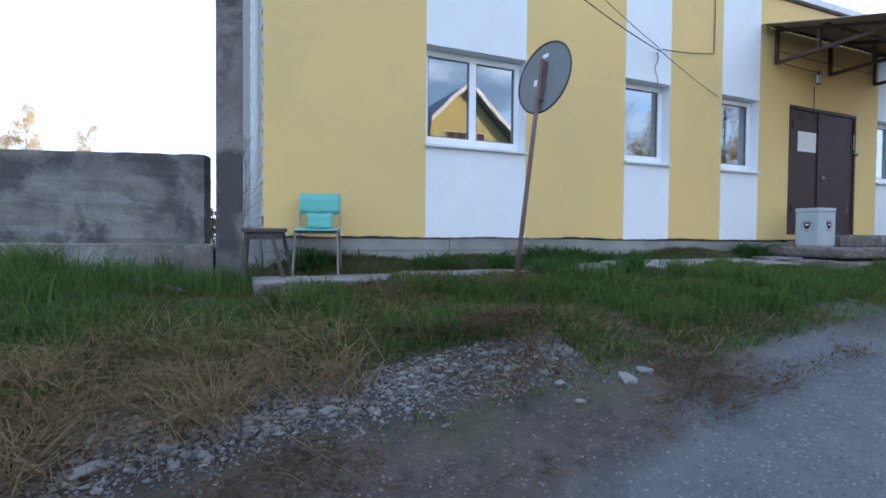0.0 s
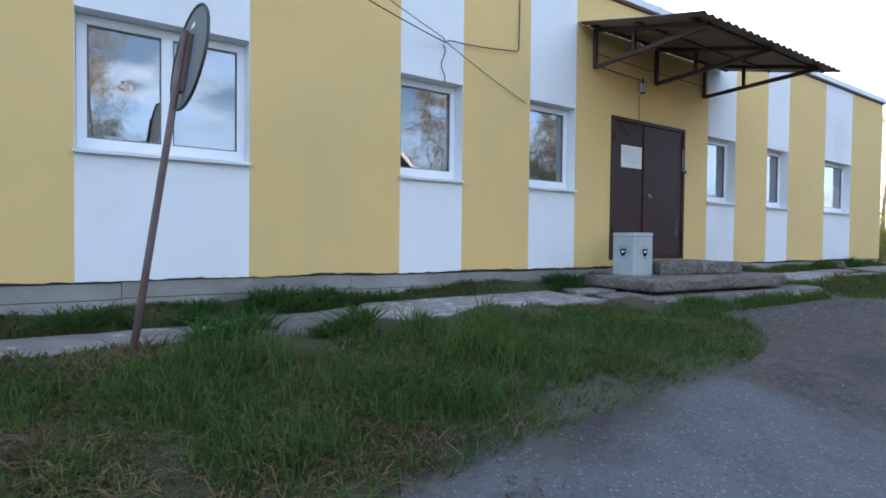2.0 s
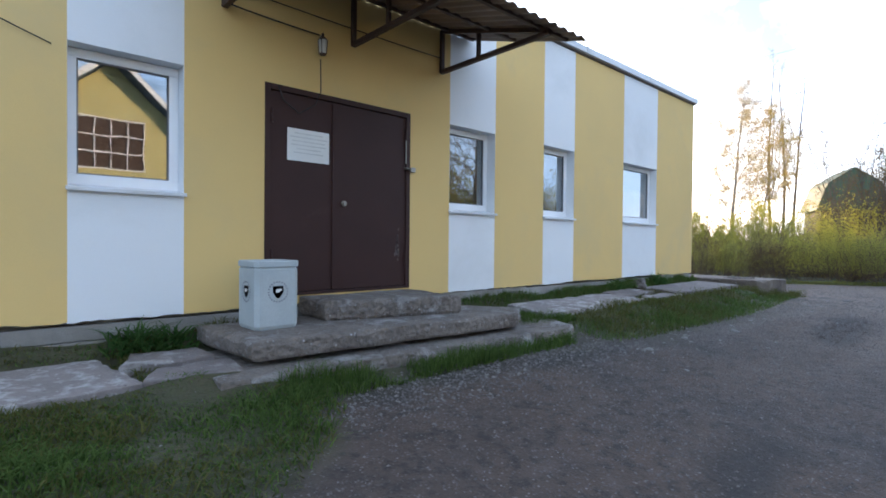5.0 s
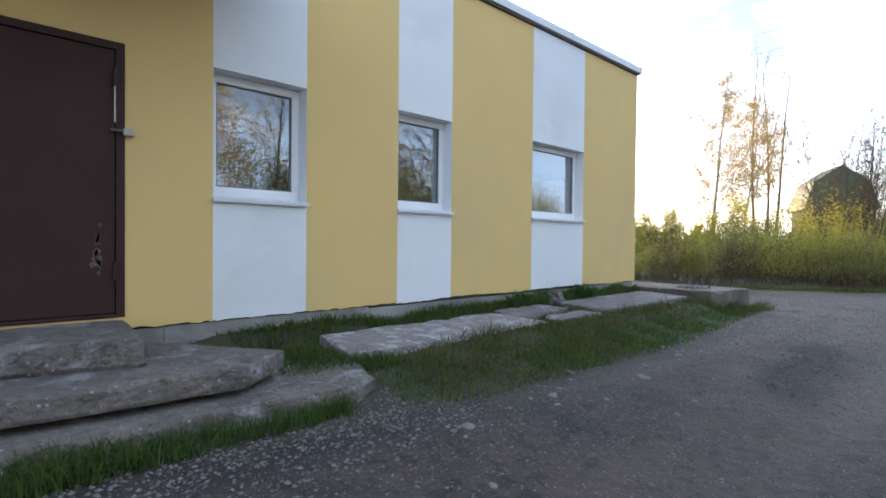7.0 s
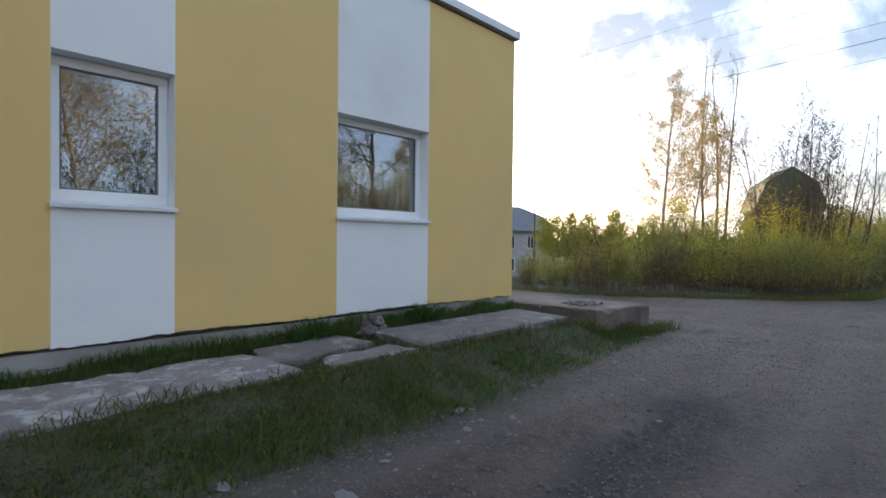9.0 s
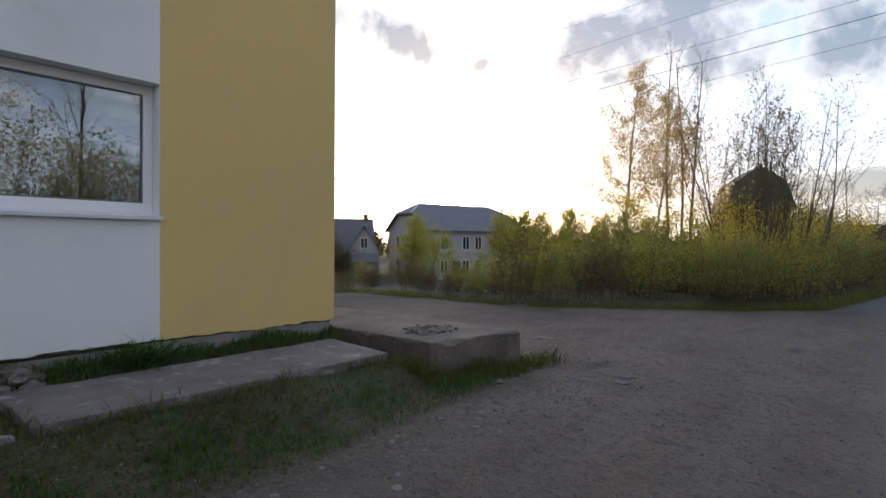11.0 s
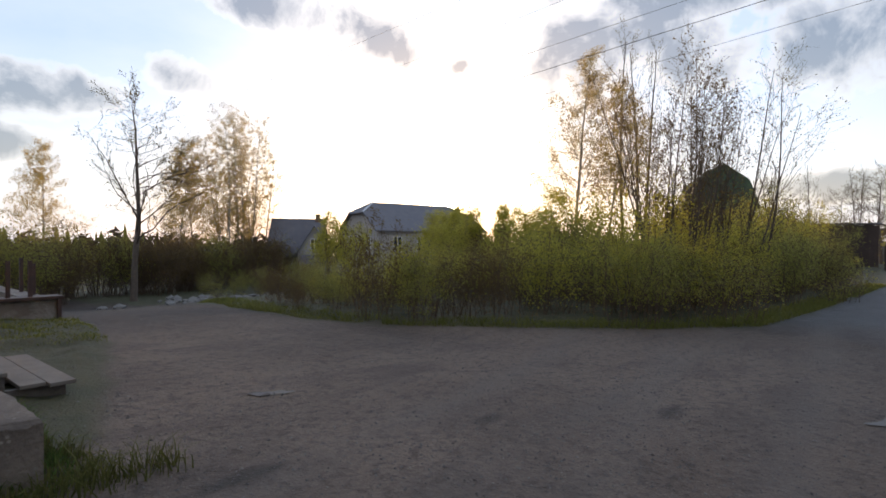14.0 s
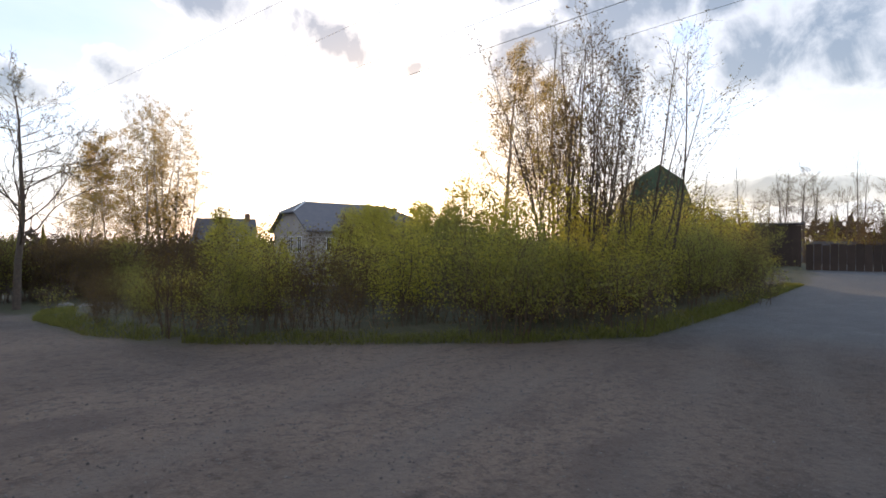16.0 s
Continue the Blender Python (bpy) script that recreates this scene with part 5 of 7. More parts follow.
def build_east_side():
    c = thing("side_canopy", (EAST_X, 6.25, 3.62), "orange wooden canopy on the end wall, sunlight put into its colour", "canopy")
    for i in range(5):
        part("soffit_board", box(0.0 + 0.087 * i, 0.083 + 0.087 * i, 0.0, 3.4, 0.0, 0.022, 0.003), SUNLITWOOD, c)
    part("fascia", box(0.436, 0.458, 0.0, 3.4, 0.0, 0.12, 0.003), SUNLITWOOD, c)
    part("end_board", box(0.0, 0.458, -0.022, 0.0, 0.0, 0.12, 0.003), RUSTPAINT, c, "dark brown end board")
    part("roof_sheet", box(0.0, 0.48, -0.04, 3.44, 0.12, 0.135), SHEETMETAL, c)
    # low retaining wall with rusty stub posts, beyond the grass
    w = structure(new("wall_retaining"), "low concrete block retaining wall with rusty stub posts", "wall")
    rng = random.Random(12)
    for i in range(4):
        x1 = 22.86 - 1.55 * i
        part("block", box(x1 - 1.54, x1, 13.35, 13.75, -0.75, 0.27, 0.012), OLDCONCRETE, w)
    for i in range(3):
        part("side_block", box(22.48, 22.86, 13.76 + 1.5 * i, 15.25 + 1.5 * i, -1.0, 0.27, 0.012), OLDCONCRETE, w)
    part("coping", box(16.6, 22.95, 13.27, 13.72, 0.272, 0.335, 0.01), RUSTPAINT, w, "dark steel angle along the top")
    part("corner_angle", box(22.85, 22.92, 13.28, 13.35, -0.7, 0.27, 0.004), RUSTPAINT, w)
    for x, y, h in ((22.75, 14.6, 0.62), (22.75, 15.6, 0.72), (22.1, 13.5, 0.72), (21.75, 13.55, 1.05), (22.45, 13.5, 0.72)):
        part("stub_post", box(x - 0.035, x + 0.035, y - 0.035, y + 0.035, 0.28, 0.335 + h, 0.004), RUSTPAINT, w)
    b = structure(link("wall_brick", box(17.2, 21.85, 14.2, 14.42, -0.8, 1.34), REDBRICK), "dull red brick wall behind the retaining wall", "wall")
    me = bpy.data.meshes.new("brick")
    bm = box(0, 0.242, -0.010, 0.0, 0, 0.068, 0.003)
    bm.to_mesh(me)
    bm.free()
    me.materials.append(REDBRICK)
    for r in range(14):
        for k in range(17):
            o = new("brick", me)
            o.parent = b
            o.location = (17.25 + 0.254 * k + (0.127 if r % 2 else 0), 14.2, 0.24 + 0.079 * r)
    p = thing("rusty_post", (21.42, 14.9, gz(21.42, 14.9) - 0.1), "tall thin rusty post with a small sign", "post")
    part("shaft", tube([(0, 0, 0), (0, 0, 3.0)], 0.04, 8), POLE, p)
    part("sign_panel", box(-0.42, -0.06, -0.02, 0.0, 2.05, 2.28, 0.004), SIGNFACE, p, "small white sign panel with a blue stripe")
    part("stripe", box(-0.36, -0.12, -0.024, -0.021, 2.13, 2.19), BLUEROOF, p)


build_bin()
build_chair()
build_stool()
build_sign()
build_east_side()


# ---------------------------------------------------------------- distant houses
def roof_prism(x0, x1, y0, y1, z0, z1, hip=0.0, over=0.4, thick=0.12, hip_end=None):
    """A ridge along x; hip: how far the ridge stops short of each end."""
    bm = bmesh.new()
    ym = (y0 + y1) / 2
    hip_end = hip if hip_end is None else hip_end
    lo = [bm.verts.new(p) for p in ((x0 - over, y0 - over, z0), (x1 + over, y0 - over, z0), (x1 + over, y1 + over, z0), (x0 - over, y1 + over, z0))]
    hi = [bm.verts.new((p.co.x, p.co.y, z0 + thick)) for p in lo]
    r = [bm.verts.new((x0 - over + hip, ym, z1)), bm.verts.new((x1 + over - hip_end, ym, z1))]
    for i in range(4):
        j = (i + 1) % 4
        bm.faces.new((lo[i], lo[j], hi[j], hi[i]))
    bm.faces.new(lo[::-1])
    bm.faces.new((hi[0], hi[1], r[1], r[0]))
    bm.faces.new((hi[2], hi[3], r[0], r[1]))
    bm.faces.new((hi[1], hi[2], r[1]))
    bm.faces.new((hi[3], hi[0], r[0]))
    return bm


def add_window(parent, x, y, z, w, h, name="window", face=None):
    """A window on a wall that faces -y, or turned with face."""
    face = face or Matrix()
    bm = bmesh.new()
    for a, b, c, d in ((-w / 2 - 0.07, w / 2 + 0.07, -0.07, 0.0), (-w / 2 - 0.07, w / 2 + 0.07, h, h + 0.07), (-w / 2 - 0.07, -w / 2, 0, h), (w / 2, w / 2 + 0.07, 0, h), (-0.03, 0.03, 0, h)):
        box(x + a, x + b, y - 0.05, y + 0.01, z + c, z + d, 0, bm)
    bm.transform(face)
    f = part(name, bm, PVC, parent, "white window frame")
    bm = box(x - w / 2, x + w / 2, y - 0.012, y + 0.006, z, z + h)
    bm.transform(face)
    part("pane", bm, PANE, f, "dark glass")
    return f


def build_pale_house():
    h = thing("pale_house", (67.0, 44.0, -2.85), "two-storey pale plastered house with a dark half-hipped roof", "house", turn=-18)
    eave, half, ridge, clip = 5.9, 5.0, 9.0, 7.7
    bm = box(-7, 7, -half, half, -0.8, eave)
    yc = half * (ridge - clip) / (ridge - eave)
    for x in (-7.0, 6.8):
        a = [[bm.verts.new((x + dx, y, z)) for y, z in ((-half, eave), (half, eave), (yc, clip), (-yc, clip))] for dx in (0, 0.2)]
        bm.faces.new(a[0][::-1])
        bm.faces.new(a[1])
        for i in range(4):
            bm.faces.new((a[0][i], a[0][(i + 1) % 4], a[1][(i + 1) % 4], a[1][i]))
    part("wall", bm, HOUSEWALL, h)
    # roof with clipped gables
    bm = bmesh.new()
    over, drop = 0.5, 0.5 * (ridge - eave) / half
    lay = []
    for lift in (0.0, 0.14):
        row = []
        for sx in (-1, 1):
            row += [bm.verts.new((sx * 7.5, -half - over, eave - drop + lift)), bm.verts.new((sx * 7.5, -yc, clip + lift)), bm.verts.new((sx * 5.2, 0, ridge + lift)), bm.verts.new((sx * 7.5, yc, clip + lift)), bm.verts.new((sx * 7.5, half + over, eave - drop + lift))]
        lay.append(row)
    for k, v in enumerate(lay):
        for q in ((0, 5, 6, 7, 2, 1), (4, 3, 2, 7, 8, 9), (1, 2, 3), (8, 7, 6)):
            bm.faces.new([v[i] for i in (q if k else q[::-1])])
    for a, b in ((0, 1), (1, 3), (3, 4), (5, 6), (6, 8), (8, 9), (0, 5), (4, 9)):
        bm.faces.new((lay[0][a], lay[0][b], lay[1][b], lay[1][a]))
    part("roof", bm, HOUSEROOF, h, "dark grey half-hipped roof")
    for y in (-1, 1):
        part("ridge_strip", tube([(-7.5, y * yc, clip + 0.17), (-5.2, 0, ridge + 0.17)], 0.09, 5), ZINC, h, "pale metal hip strip")
    for z in (0.7, 3.5):
        for x in (-4.6, -1.6, 0.2, 3.2, 5.4):
            add_window(h, x, -half, z, 0.9, 1.5)
    side = Matrix.Rotation(-math.pi / 2, 4, "Z")
    for x, z, hh in ((-2.4, 3.5, 1.6), (0.2, 3.5, 1.6), (2.6, 3.5, 1.6), (0.2, 0.9, 1.4), (-2.4, 0.9, 1.4)):
        add_window(h, x, -7.0, z, 0.9, hh, face=side)
    part("door", box(-3.4, -2.5, -5.05, -4.99, 0.0, 2.1), PLANKDARK, h)
    return h


def build_garden_cottage():
    h = thing("garden_cottage", (58.8, 55.6, -3.2), "small cottage with a steep dark roof and a pale gable", "house", turn=-40)
    part("wall", box(-3.4, 3.4, -3.0, 3.0, -0.5, 3.0), HOUSEWALL, h)
    part("roof", roof_prism(-3.4, 3.4, -3.0, 3.0, 2.9, 7.7, 0.5, 0.35), HOUSEROOF, h, "steep dark grey roof")
    part("chimney", box(2.0, 2.6, -0.3, 0.3, 6.9, 8.3, 0.02), REDBRICK, h)
    bm = bmesh.new()
    rows = [[bm.verts.new(p) for p in ((0.2, y, 0.0), (4.0, y, 0.0), (4.0, y, 3.6), (2.1, y, 6.6), (0.2, y, 3.6))] for y in (-4.2, -0.5)]
    bm.faces.new(rows[0])
    bm.faces.new(rows[1][::-1])
    for i in range(5):
        bm.faces.new((rows[0][i], rows[1][i], rows[1][(i + 1) % 5], rows[0][(i + 1) % 5]))
    part("cross_gable", bm, HOUSEWALL, h, "pale plastered gable")
    for sx in (-1, 1):
        bm = bmesh.new()
        v = [bm.verts.new((2.1 + sx * x, y, z + dz)) for dz in (0, 0.12) for x, z in ((2.2, 3.15), (0.0, 6.62)) for y in (-4.6, -0.3)]
        for q in ((0, 1, 3, 2), (4, 6, 7, 5), (0, 4, 5, 1), (2, 3, 7, 6), (0, 2, 6, 4), (1, 5, 7, 3)):
            bm.faces.new([v[i] for i in q])
        part("gable_roof", bm, HOUSEROOF, h)
    add_window(h, 2.1, -4.2, 3.9, 0.8, 1.2)
    add_window(h, -1.8, -3.0, 0.9, 1.1, 1.2)
    part("porch", box(0.9, 3.3, -5.8, -4.2, -0.3, 2.1), GARDENYELLOW, h)
    part("porch_roof", roof_prism(0.9, 3.3, -5.8, -4.2, 2.1, 3.3, 0.0, 0.25), HOUSEROOF, h)
    return h


def build_low_shed():
    h = thing("long_shed", (57.5, 67.0, -3.0), "long low shed with a pale metal roof", "shed", turn=-20)
    part("wall", box(-4, 4, -2.0, 2.0, -0.4, 3.2), PLANKDARK, h)
    part("roof", box(-4.4, 4.4, -2.4, 2.4, 3.2, 3.5, 0.03), ZINC, h, "pale sheet roof")


def build_barn():
    h = thing("green_barn", (90.0, 14.9, -0.3), "barn with a green gambrel roof behind the trees", "barn", turn=-64)
    part("wall", box(-3.3, 3.3, -3.6, 3.6, -0.5, 6.2), PLANKDARK, h)
    bm = bmesh.new()
    prof = ((-3.9, 5.9), (-2.7, 9.3), (0, 11.2), (2.7, 9.3), (3.9, 5.9))
    rows = [[bm.verts.new((x, y, z)) for x, z in prof] for y in (-3.9, 3.9)]
    for i in range(4):
        bm.faces.new((rows[0][i], rows[0][i + 1], rows[1][i + 1], rows[1][i]))
    bm.faces.new(rows[0][::-1])
    bm.faces.new(rows[1])
    bm.faces.new((rows[0][0], rows[1][0], rows[1][4], rows[0][4]))
    part("roof", bm, GREENROOF, h, "green gambrel roof and gable")
    return h


def build_right_yard():
    f = thing("board_shed", (71.0, 3.0, -0.3), "dark brown board shed beside the road", "shed", turn=-86)
    part("frame", box(-3.3, 3.3, -0.05, 2.5, 0, 3.3), PLANKDARK, f)
    for i in range(22):
        part("board", box(-3.3 + 0.30 * i, -3.02 + 0.30 * i, -0.09, -0.052, 0.05, 3.35 + 0.05 * math.sin(i * 1.7), 0.0), PLANKDARK, f)
    part("roof", box(-3.5, 3.5, -0.3, 2.7, 3.42, 3.52), HOUSEROOF, f)
    g = thing("board_fence", (66.0, -9.5, -0.3), "long low brown board fence along the road", "fence", turn=-88)
    for i in range(40):
        part("slat", box(-9 + 0.45 * i, -8.58 + 0.45 * i, -0.03, 0.0, 0.0, 1.8 + 0.06 * math.sin(i * 2.3)), PLANKDARK, g)
    part("rail", box(-9.0, 9.0, 0.0, 0.05, 0.5, 0.6), PLANKDARK, g)
    w = thing("metal_fence", (90.0, -14.0, -0.3), "grey sheet-metal fence in the distance", "fence", turn=-84)
    for i in range(16):
        part("panel", box(-16 + 2.0 * i, -14.03 + 2.0 * i, -0.05, 0.0, 0, 2.2), HOUSEROOF, w)


def build_yellow_house():
    """The house across the road, seen only as a reflection in the windows."""
    h = thing("yellow_house", (10.0, -8.8, -0.6), "yellow garden house with a blue slate gable roof", "house")
    part("wall", box(-3.9, 3.9, -9.0, 0.0, -0.5, 3.9), GARDENYELLOW, h)
    bm = bmesh.new()
    a = [[bm.verts.new(p) for p in ((-3.9, y, 3.9), (3.9, y, 3.9), (0, y, 7.55))] for y in (0.0, -0.2)]
    bm.faces.new(a[0][::-1])
    bm.faces.new(a[1])
    for i in range(3):
        j = (i + 1) % 3
        bm.faces.new((a[0][i], a[0][j], a[1][j], a[1][i]))
    part("gable", bm, GARDENYELLOW, h, "yellow boarded gable")
    for s in (-1, 1):
        bm = bmesh.new()
        v = [bm.verts.new((s * x, y, z + dz)) for dz in (0, 0.14) for x, z in ((4.4, 3.45), (0.0, 7.62)) for y in (0.5, -9.4)]
        for q in ((0, 1, 3, 2), (4, 6, 7, 5), (0, 4, 5, 1), (2, 3, 7, 6), (0, 2, 6, 4), (1, 5, 7, 3)):
            bm.faces.new([v[i] for i in q])
        part("roof", bm, BLUEROOF, h, "blue-grey slate roof")
        bm = bmesh.new()
        v = [bm.verts.new((s * x, y, z + dz)) for dz in (-0.02, 0.2) for x, z in ((4.45, 3.42), (0.0, 7.64)) for y in (0.50, 0.54)]
        for q in ((0, 1, 3, 2), (4, 6, 7, 5), (0, 4, 5, 1), (2, 3, 7, 6), (0, 2, 6, 4), (1, 5, 7, 3)):
            bm.faces.new([v[i] for i in q])
        part("barge_board", bm, PVC, h, "white barge board")
    w = new("window")
    w.parent = h
    part("pane", box(-0.95, 0.95, 0.0, 0.02, 4.1, 5.7), PLANKDARK, w, "brown shuttered window")
    for i in range(5):
        part("grille_bar", box(-0.95 + 0.47 * i, -0.92 + 0.47 * i, 0.03, 0.05, 4.1, 5.7), PVC, w)
    for z in (4.1, 4.63, 5.17, 5.7):
        part("grille_bar", box(-0.98, 0.98, 0.03, 0.05, z - 0.02, z + 0.02), PVC, w)
    return h


build_pale_house()
build_garden_cottage()
build_low_shed()
build_barn()
build_right_yard()
build_yellow_house()


# ---------------------------------------------------------------- trees and shrubs
class Plant:
    """Collects tapered branches and leaves, then makes one mesh of each."""

    def __init__(self, seed):
        self.rng = random.Random(seed)
        self.v, self.f, self.leaf = [], [], []

    def branch(self, points, radii, sides):
        base, n = len(self.v), len(points)
        for i, p in enumerate(points):
            d = (points[min(i + 1, n - 1)] - points[max(i - 1, 0)]).normalized()
            a = d.orthogonal().normalized()
            b = d.cross(a)
            for k in range(sides):
                t = 2 * math.pi * k / sides
                self.v.append(p + (a * math.cos(t) + b * math.sin(t)) * radii[i])
        for i in range(n - 1):
            for k in range(sides):
                q = (k + 1) % sides
                self.f.append((base + i * sides + k, base + i * sides + q, base + (i + 1) * sides + q, base + (i + 1) * sides + k))

    def sprout(self, p, d, length, r, level, P):
        rng = self.rng
        last = level == P["levels"] - 1
        n = P["segments"][level]
        pts, dirs = [p.copy()], [d]
        w = P["wobble"][level]
        for i in range(n):
            d = (d + Vector((rng.gauss(0, w), rng.gauss(0, w), rng.gauss(0, w) + P["lift"][level]))).normalized()
            p = p + d * (length / n)
            pts.append(p.copy())
            dirs.append(d)
        tip = P["tip"][level]
        self.branch(pts, [r * (1 - (1 - tip) * i / n) for i in range(n + 1)], P["sides"][level])
        if last:
            for _ in range(max(min(1, P["leaves"]), round(P["leaves"] * min(1.0, length / P.get("full", 0.1))))):
                t = rng.uniform(0.15, 1.0) * n
                i = min(int(t), n - 1)
                self.leaf.append(pts[i].lerp(pts[i + 1], t - i) + Vector((rng.gauss(0, 1), rng.gauss(0, 1), rng.gauss(0, 1))) * P["leaf_spread"])
            return
        lo = P["from"][level]
        kids = P["kids"][level]
        for j in range(kids):
            t = lo + (1 - lo) * (j + rng.random()) / kids
            i = min(int(t * n), n - 1)
            at = pts[i].lerp(pts[i + 1], t * n - i)
            a = radians(rng.gauss(P["angle"][level], P["angle"][level] * 0.22))
            dd = dirs[i]
            s = dd.orthogonal().normalized()
            s.rotate(Matrix.Rotation(rng.uniform(0, 2 * math.pi), 3, dd))
            nd = (dd * math.cos(a) + s * math.sin(a)).normalized()
            shape = 1.0 - P["cone"][level] * (t - lo) / (1 - lo)
            self.sprout(at, nd, length * P["ratio"][level] * shape * rng.uniform(0.7, 1.2), max(r * (1 - (1 - tip) * t) * P["thin"][level], P["least"]), level + 1, P)

    def meshes(self, name, bark, leaf_mat, size, stretch=1.5):
        wood = arrays(name + "_trunk", [tuple(v) for v in self.v], self.f, [bark])
        wood.polygons.foreach_set("use_smooth", [True] * len(wood.polygons))
        crown = None
        if self.leaf:
            g = np.random.RandomState(self.rng.randrange(10 ** 6))
            c = np.array([tuple(v) for v in self.leaf])
            m = len(c)
            a = g.normal(size=(m, 3))
            a /= np.linalg.norm(a, axis=1)[:, None]
            b = np.cross(a, g.normal(size=(m, 3)))
            b /= np.linalg.norm(b, axis=1)[:, None]
            s = size * g.uniform(0.6, 1.3, (m, 1))
            q = np.stack([c - a * s * stretch / 2, c + b * s * 0.5, c + a * s * stretch / 2, c - b * s * 0.5], 1).reshape(-1, 3)
            crown = arrays(name + "_crown", q, np.arange(m * 4).reshape(m, 4), [leaf_mat])
        return wood, crown


BIRCH = dict(levels=4, segments=(10, 5, 4, 2), wobble=(0.03, 0.10, 0.16, 0.2), lift=(0.02, 0.07, -0.06, -0.30), tip=(0.12, 0.25, 0.4, 0.5), sides=(7, 4, 3, 3), kids=(46, 9, 5), angle=(52, 40, 45), ratio=(0.36, 0.40, 0.6), thin=(0.33, 0.5, 0.6), cone=(0.80, 0.4, 0.3), least=0.006, leaves=13, leaf_spread=0.15, full=0.38)
BIRCH["from"] = (0.22, 0.15, 0.1)
BARE = dict(levels=4, segments=(9, 7, 5, 3), wobble=(0.05, 0.10, 0.14, 0.2), lift=(0.03, 0.07, 0.05, 0.02), tip=(0.15, 0.2, 0.35, 0.5), sides=(8, 5, 3, 3), kids=(16, 7, 5), angle=(48, 40, 38), ratio=(0.42, 0.42, 0.45), thin=(0.42, 0.5, 0.6), cone=(0.6, 0.4, 0.3), least=0.007, leaves=1, leaf_spread=0.06)
BARE["from"] = (0.28, 0.2, 0.15)
STEM = dict(levels=3, segments=(9, 5, 3), wobble=(0.035, 0.10, 0.16), lift=(0.035, 0.10, 0.06), tip=(0.15, 0.25, 0.4), sides=(5, 3, 3), kids=(16, 6), angle=(34, 36), ratio=(0.26, 0.45), thin=(0.4, 0.5), cone=(0.55, 0.3), least=0.0035, leaves=2, leaf_spread=0.03)
STEM["from"] = (0.30, 0.2)
SHRUB = dict(levels=3, segments=(6, 4, 3), wobble=(0.10, 0.16, 0.2), lift=(0.03, 0.06, 0.02), tip=(0.2, 0.3, 0.4), sides=(4, 3, 3), kids=(8, 4), angle=(40, 42), ratio=(0.42, 0.5), thin=(0.5, 0.6), cone=(0.4, 0.3), least=0.003, leaves=6, leaf_spread=0.09)
SHRUB["from"] = (0.18, 0.15)
THICK = dict(SHRUB, kids=(9, 5), leaves=10, leaf_spread=0.12)


def make_plant(seed, P, stems, height, radius, spread, lean=0.0, splay=0.35):
    plant = Plant(seed)
    rng = plant.rng
    for s in range(stems):
        a = rng.uniform(0, 2 * math.pi)
        k = spread * math.sqrt(rng.random()) if stems > 1 else 0.0
        tilt = (rng.uniform(0.04, splay) if stems > 1 else 0.0)
        d = Vector((math.cos(a) * tilt + lean, math.sin(a) * tilt, 1)).normalized()
        plant.sprout(Vector((math.cos(a) * k, math.sin(a) * k, -0.15)), d, height * rng.uniform(0.75, 1.05) if stems > 1 else height, radius * rng.uniform(0.7, 1.1) if stems > 1 else radius, 0, P)
    return plant


def plant_kind(name, seed, P, stems, height, radius, spread, bark, leaf_mat, leaf_size, lean=0.0, splay=0.35):
    return make_plant(seed, P, stems, height, radius, spread, lean, splay).meshes(name, bark, leaf_mat, leaf_size)


def put_plant(name, kind, x, y, turn, scale, label, category, group="", z=None):
    t = new(name)
    t.empty_display_size = 0.2
    t.matrix_world = pose(x, y, gz(x, y) - 0.03 if z is None else z, 0, 0, turn) @ Matrix.Scale(scale, 4)
    tagged(t, label, category, group)
    for piece, me in zip(("trunk", "crown"), kind):
        if me:
            ob = new(piece, me)
            ob.parent = t
    return t


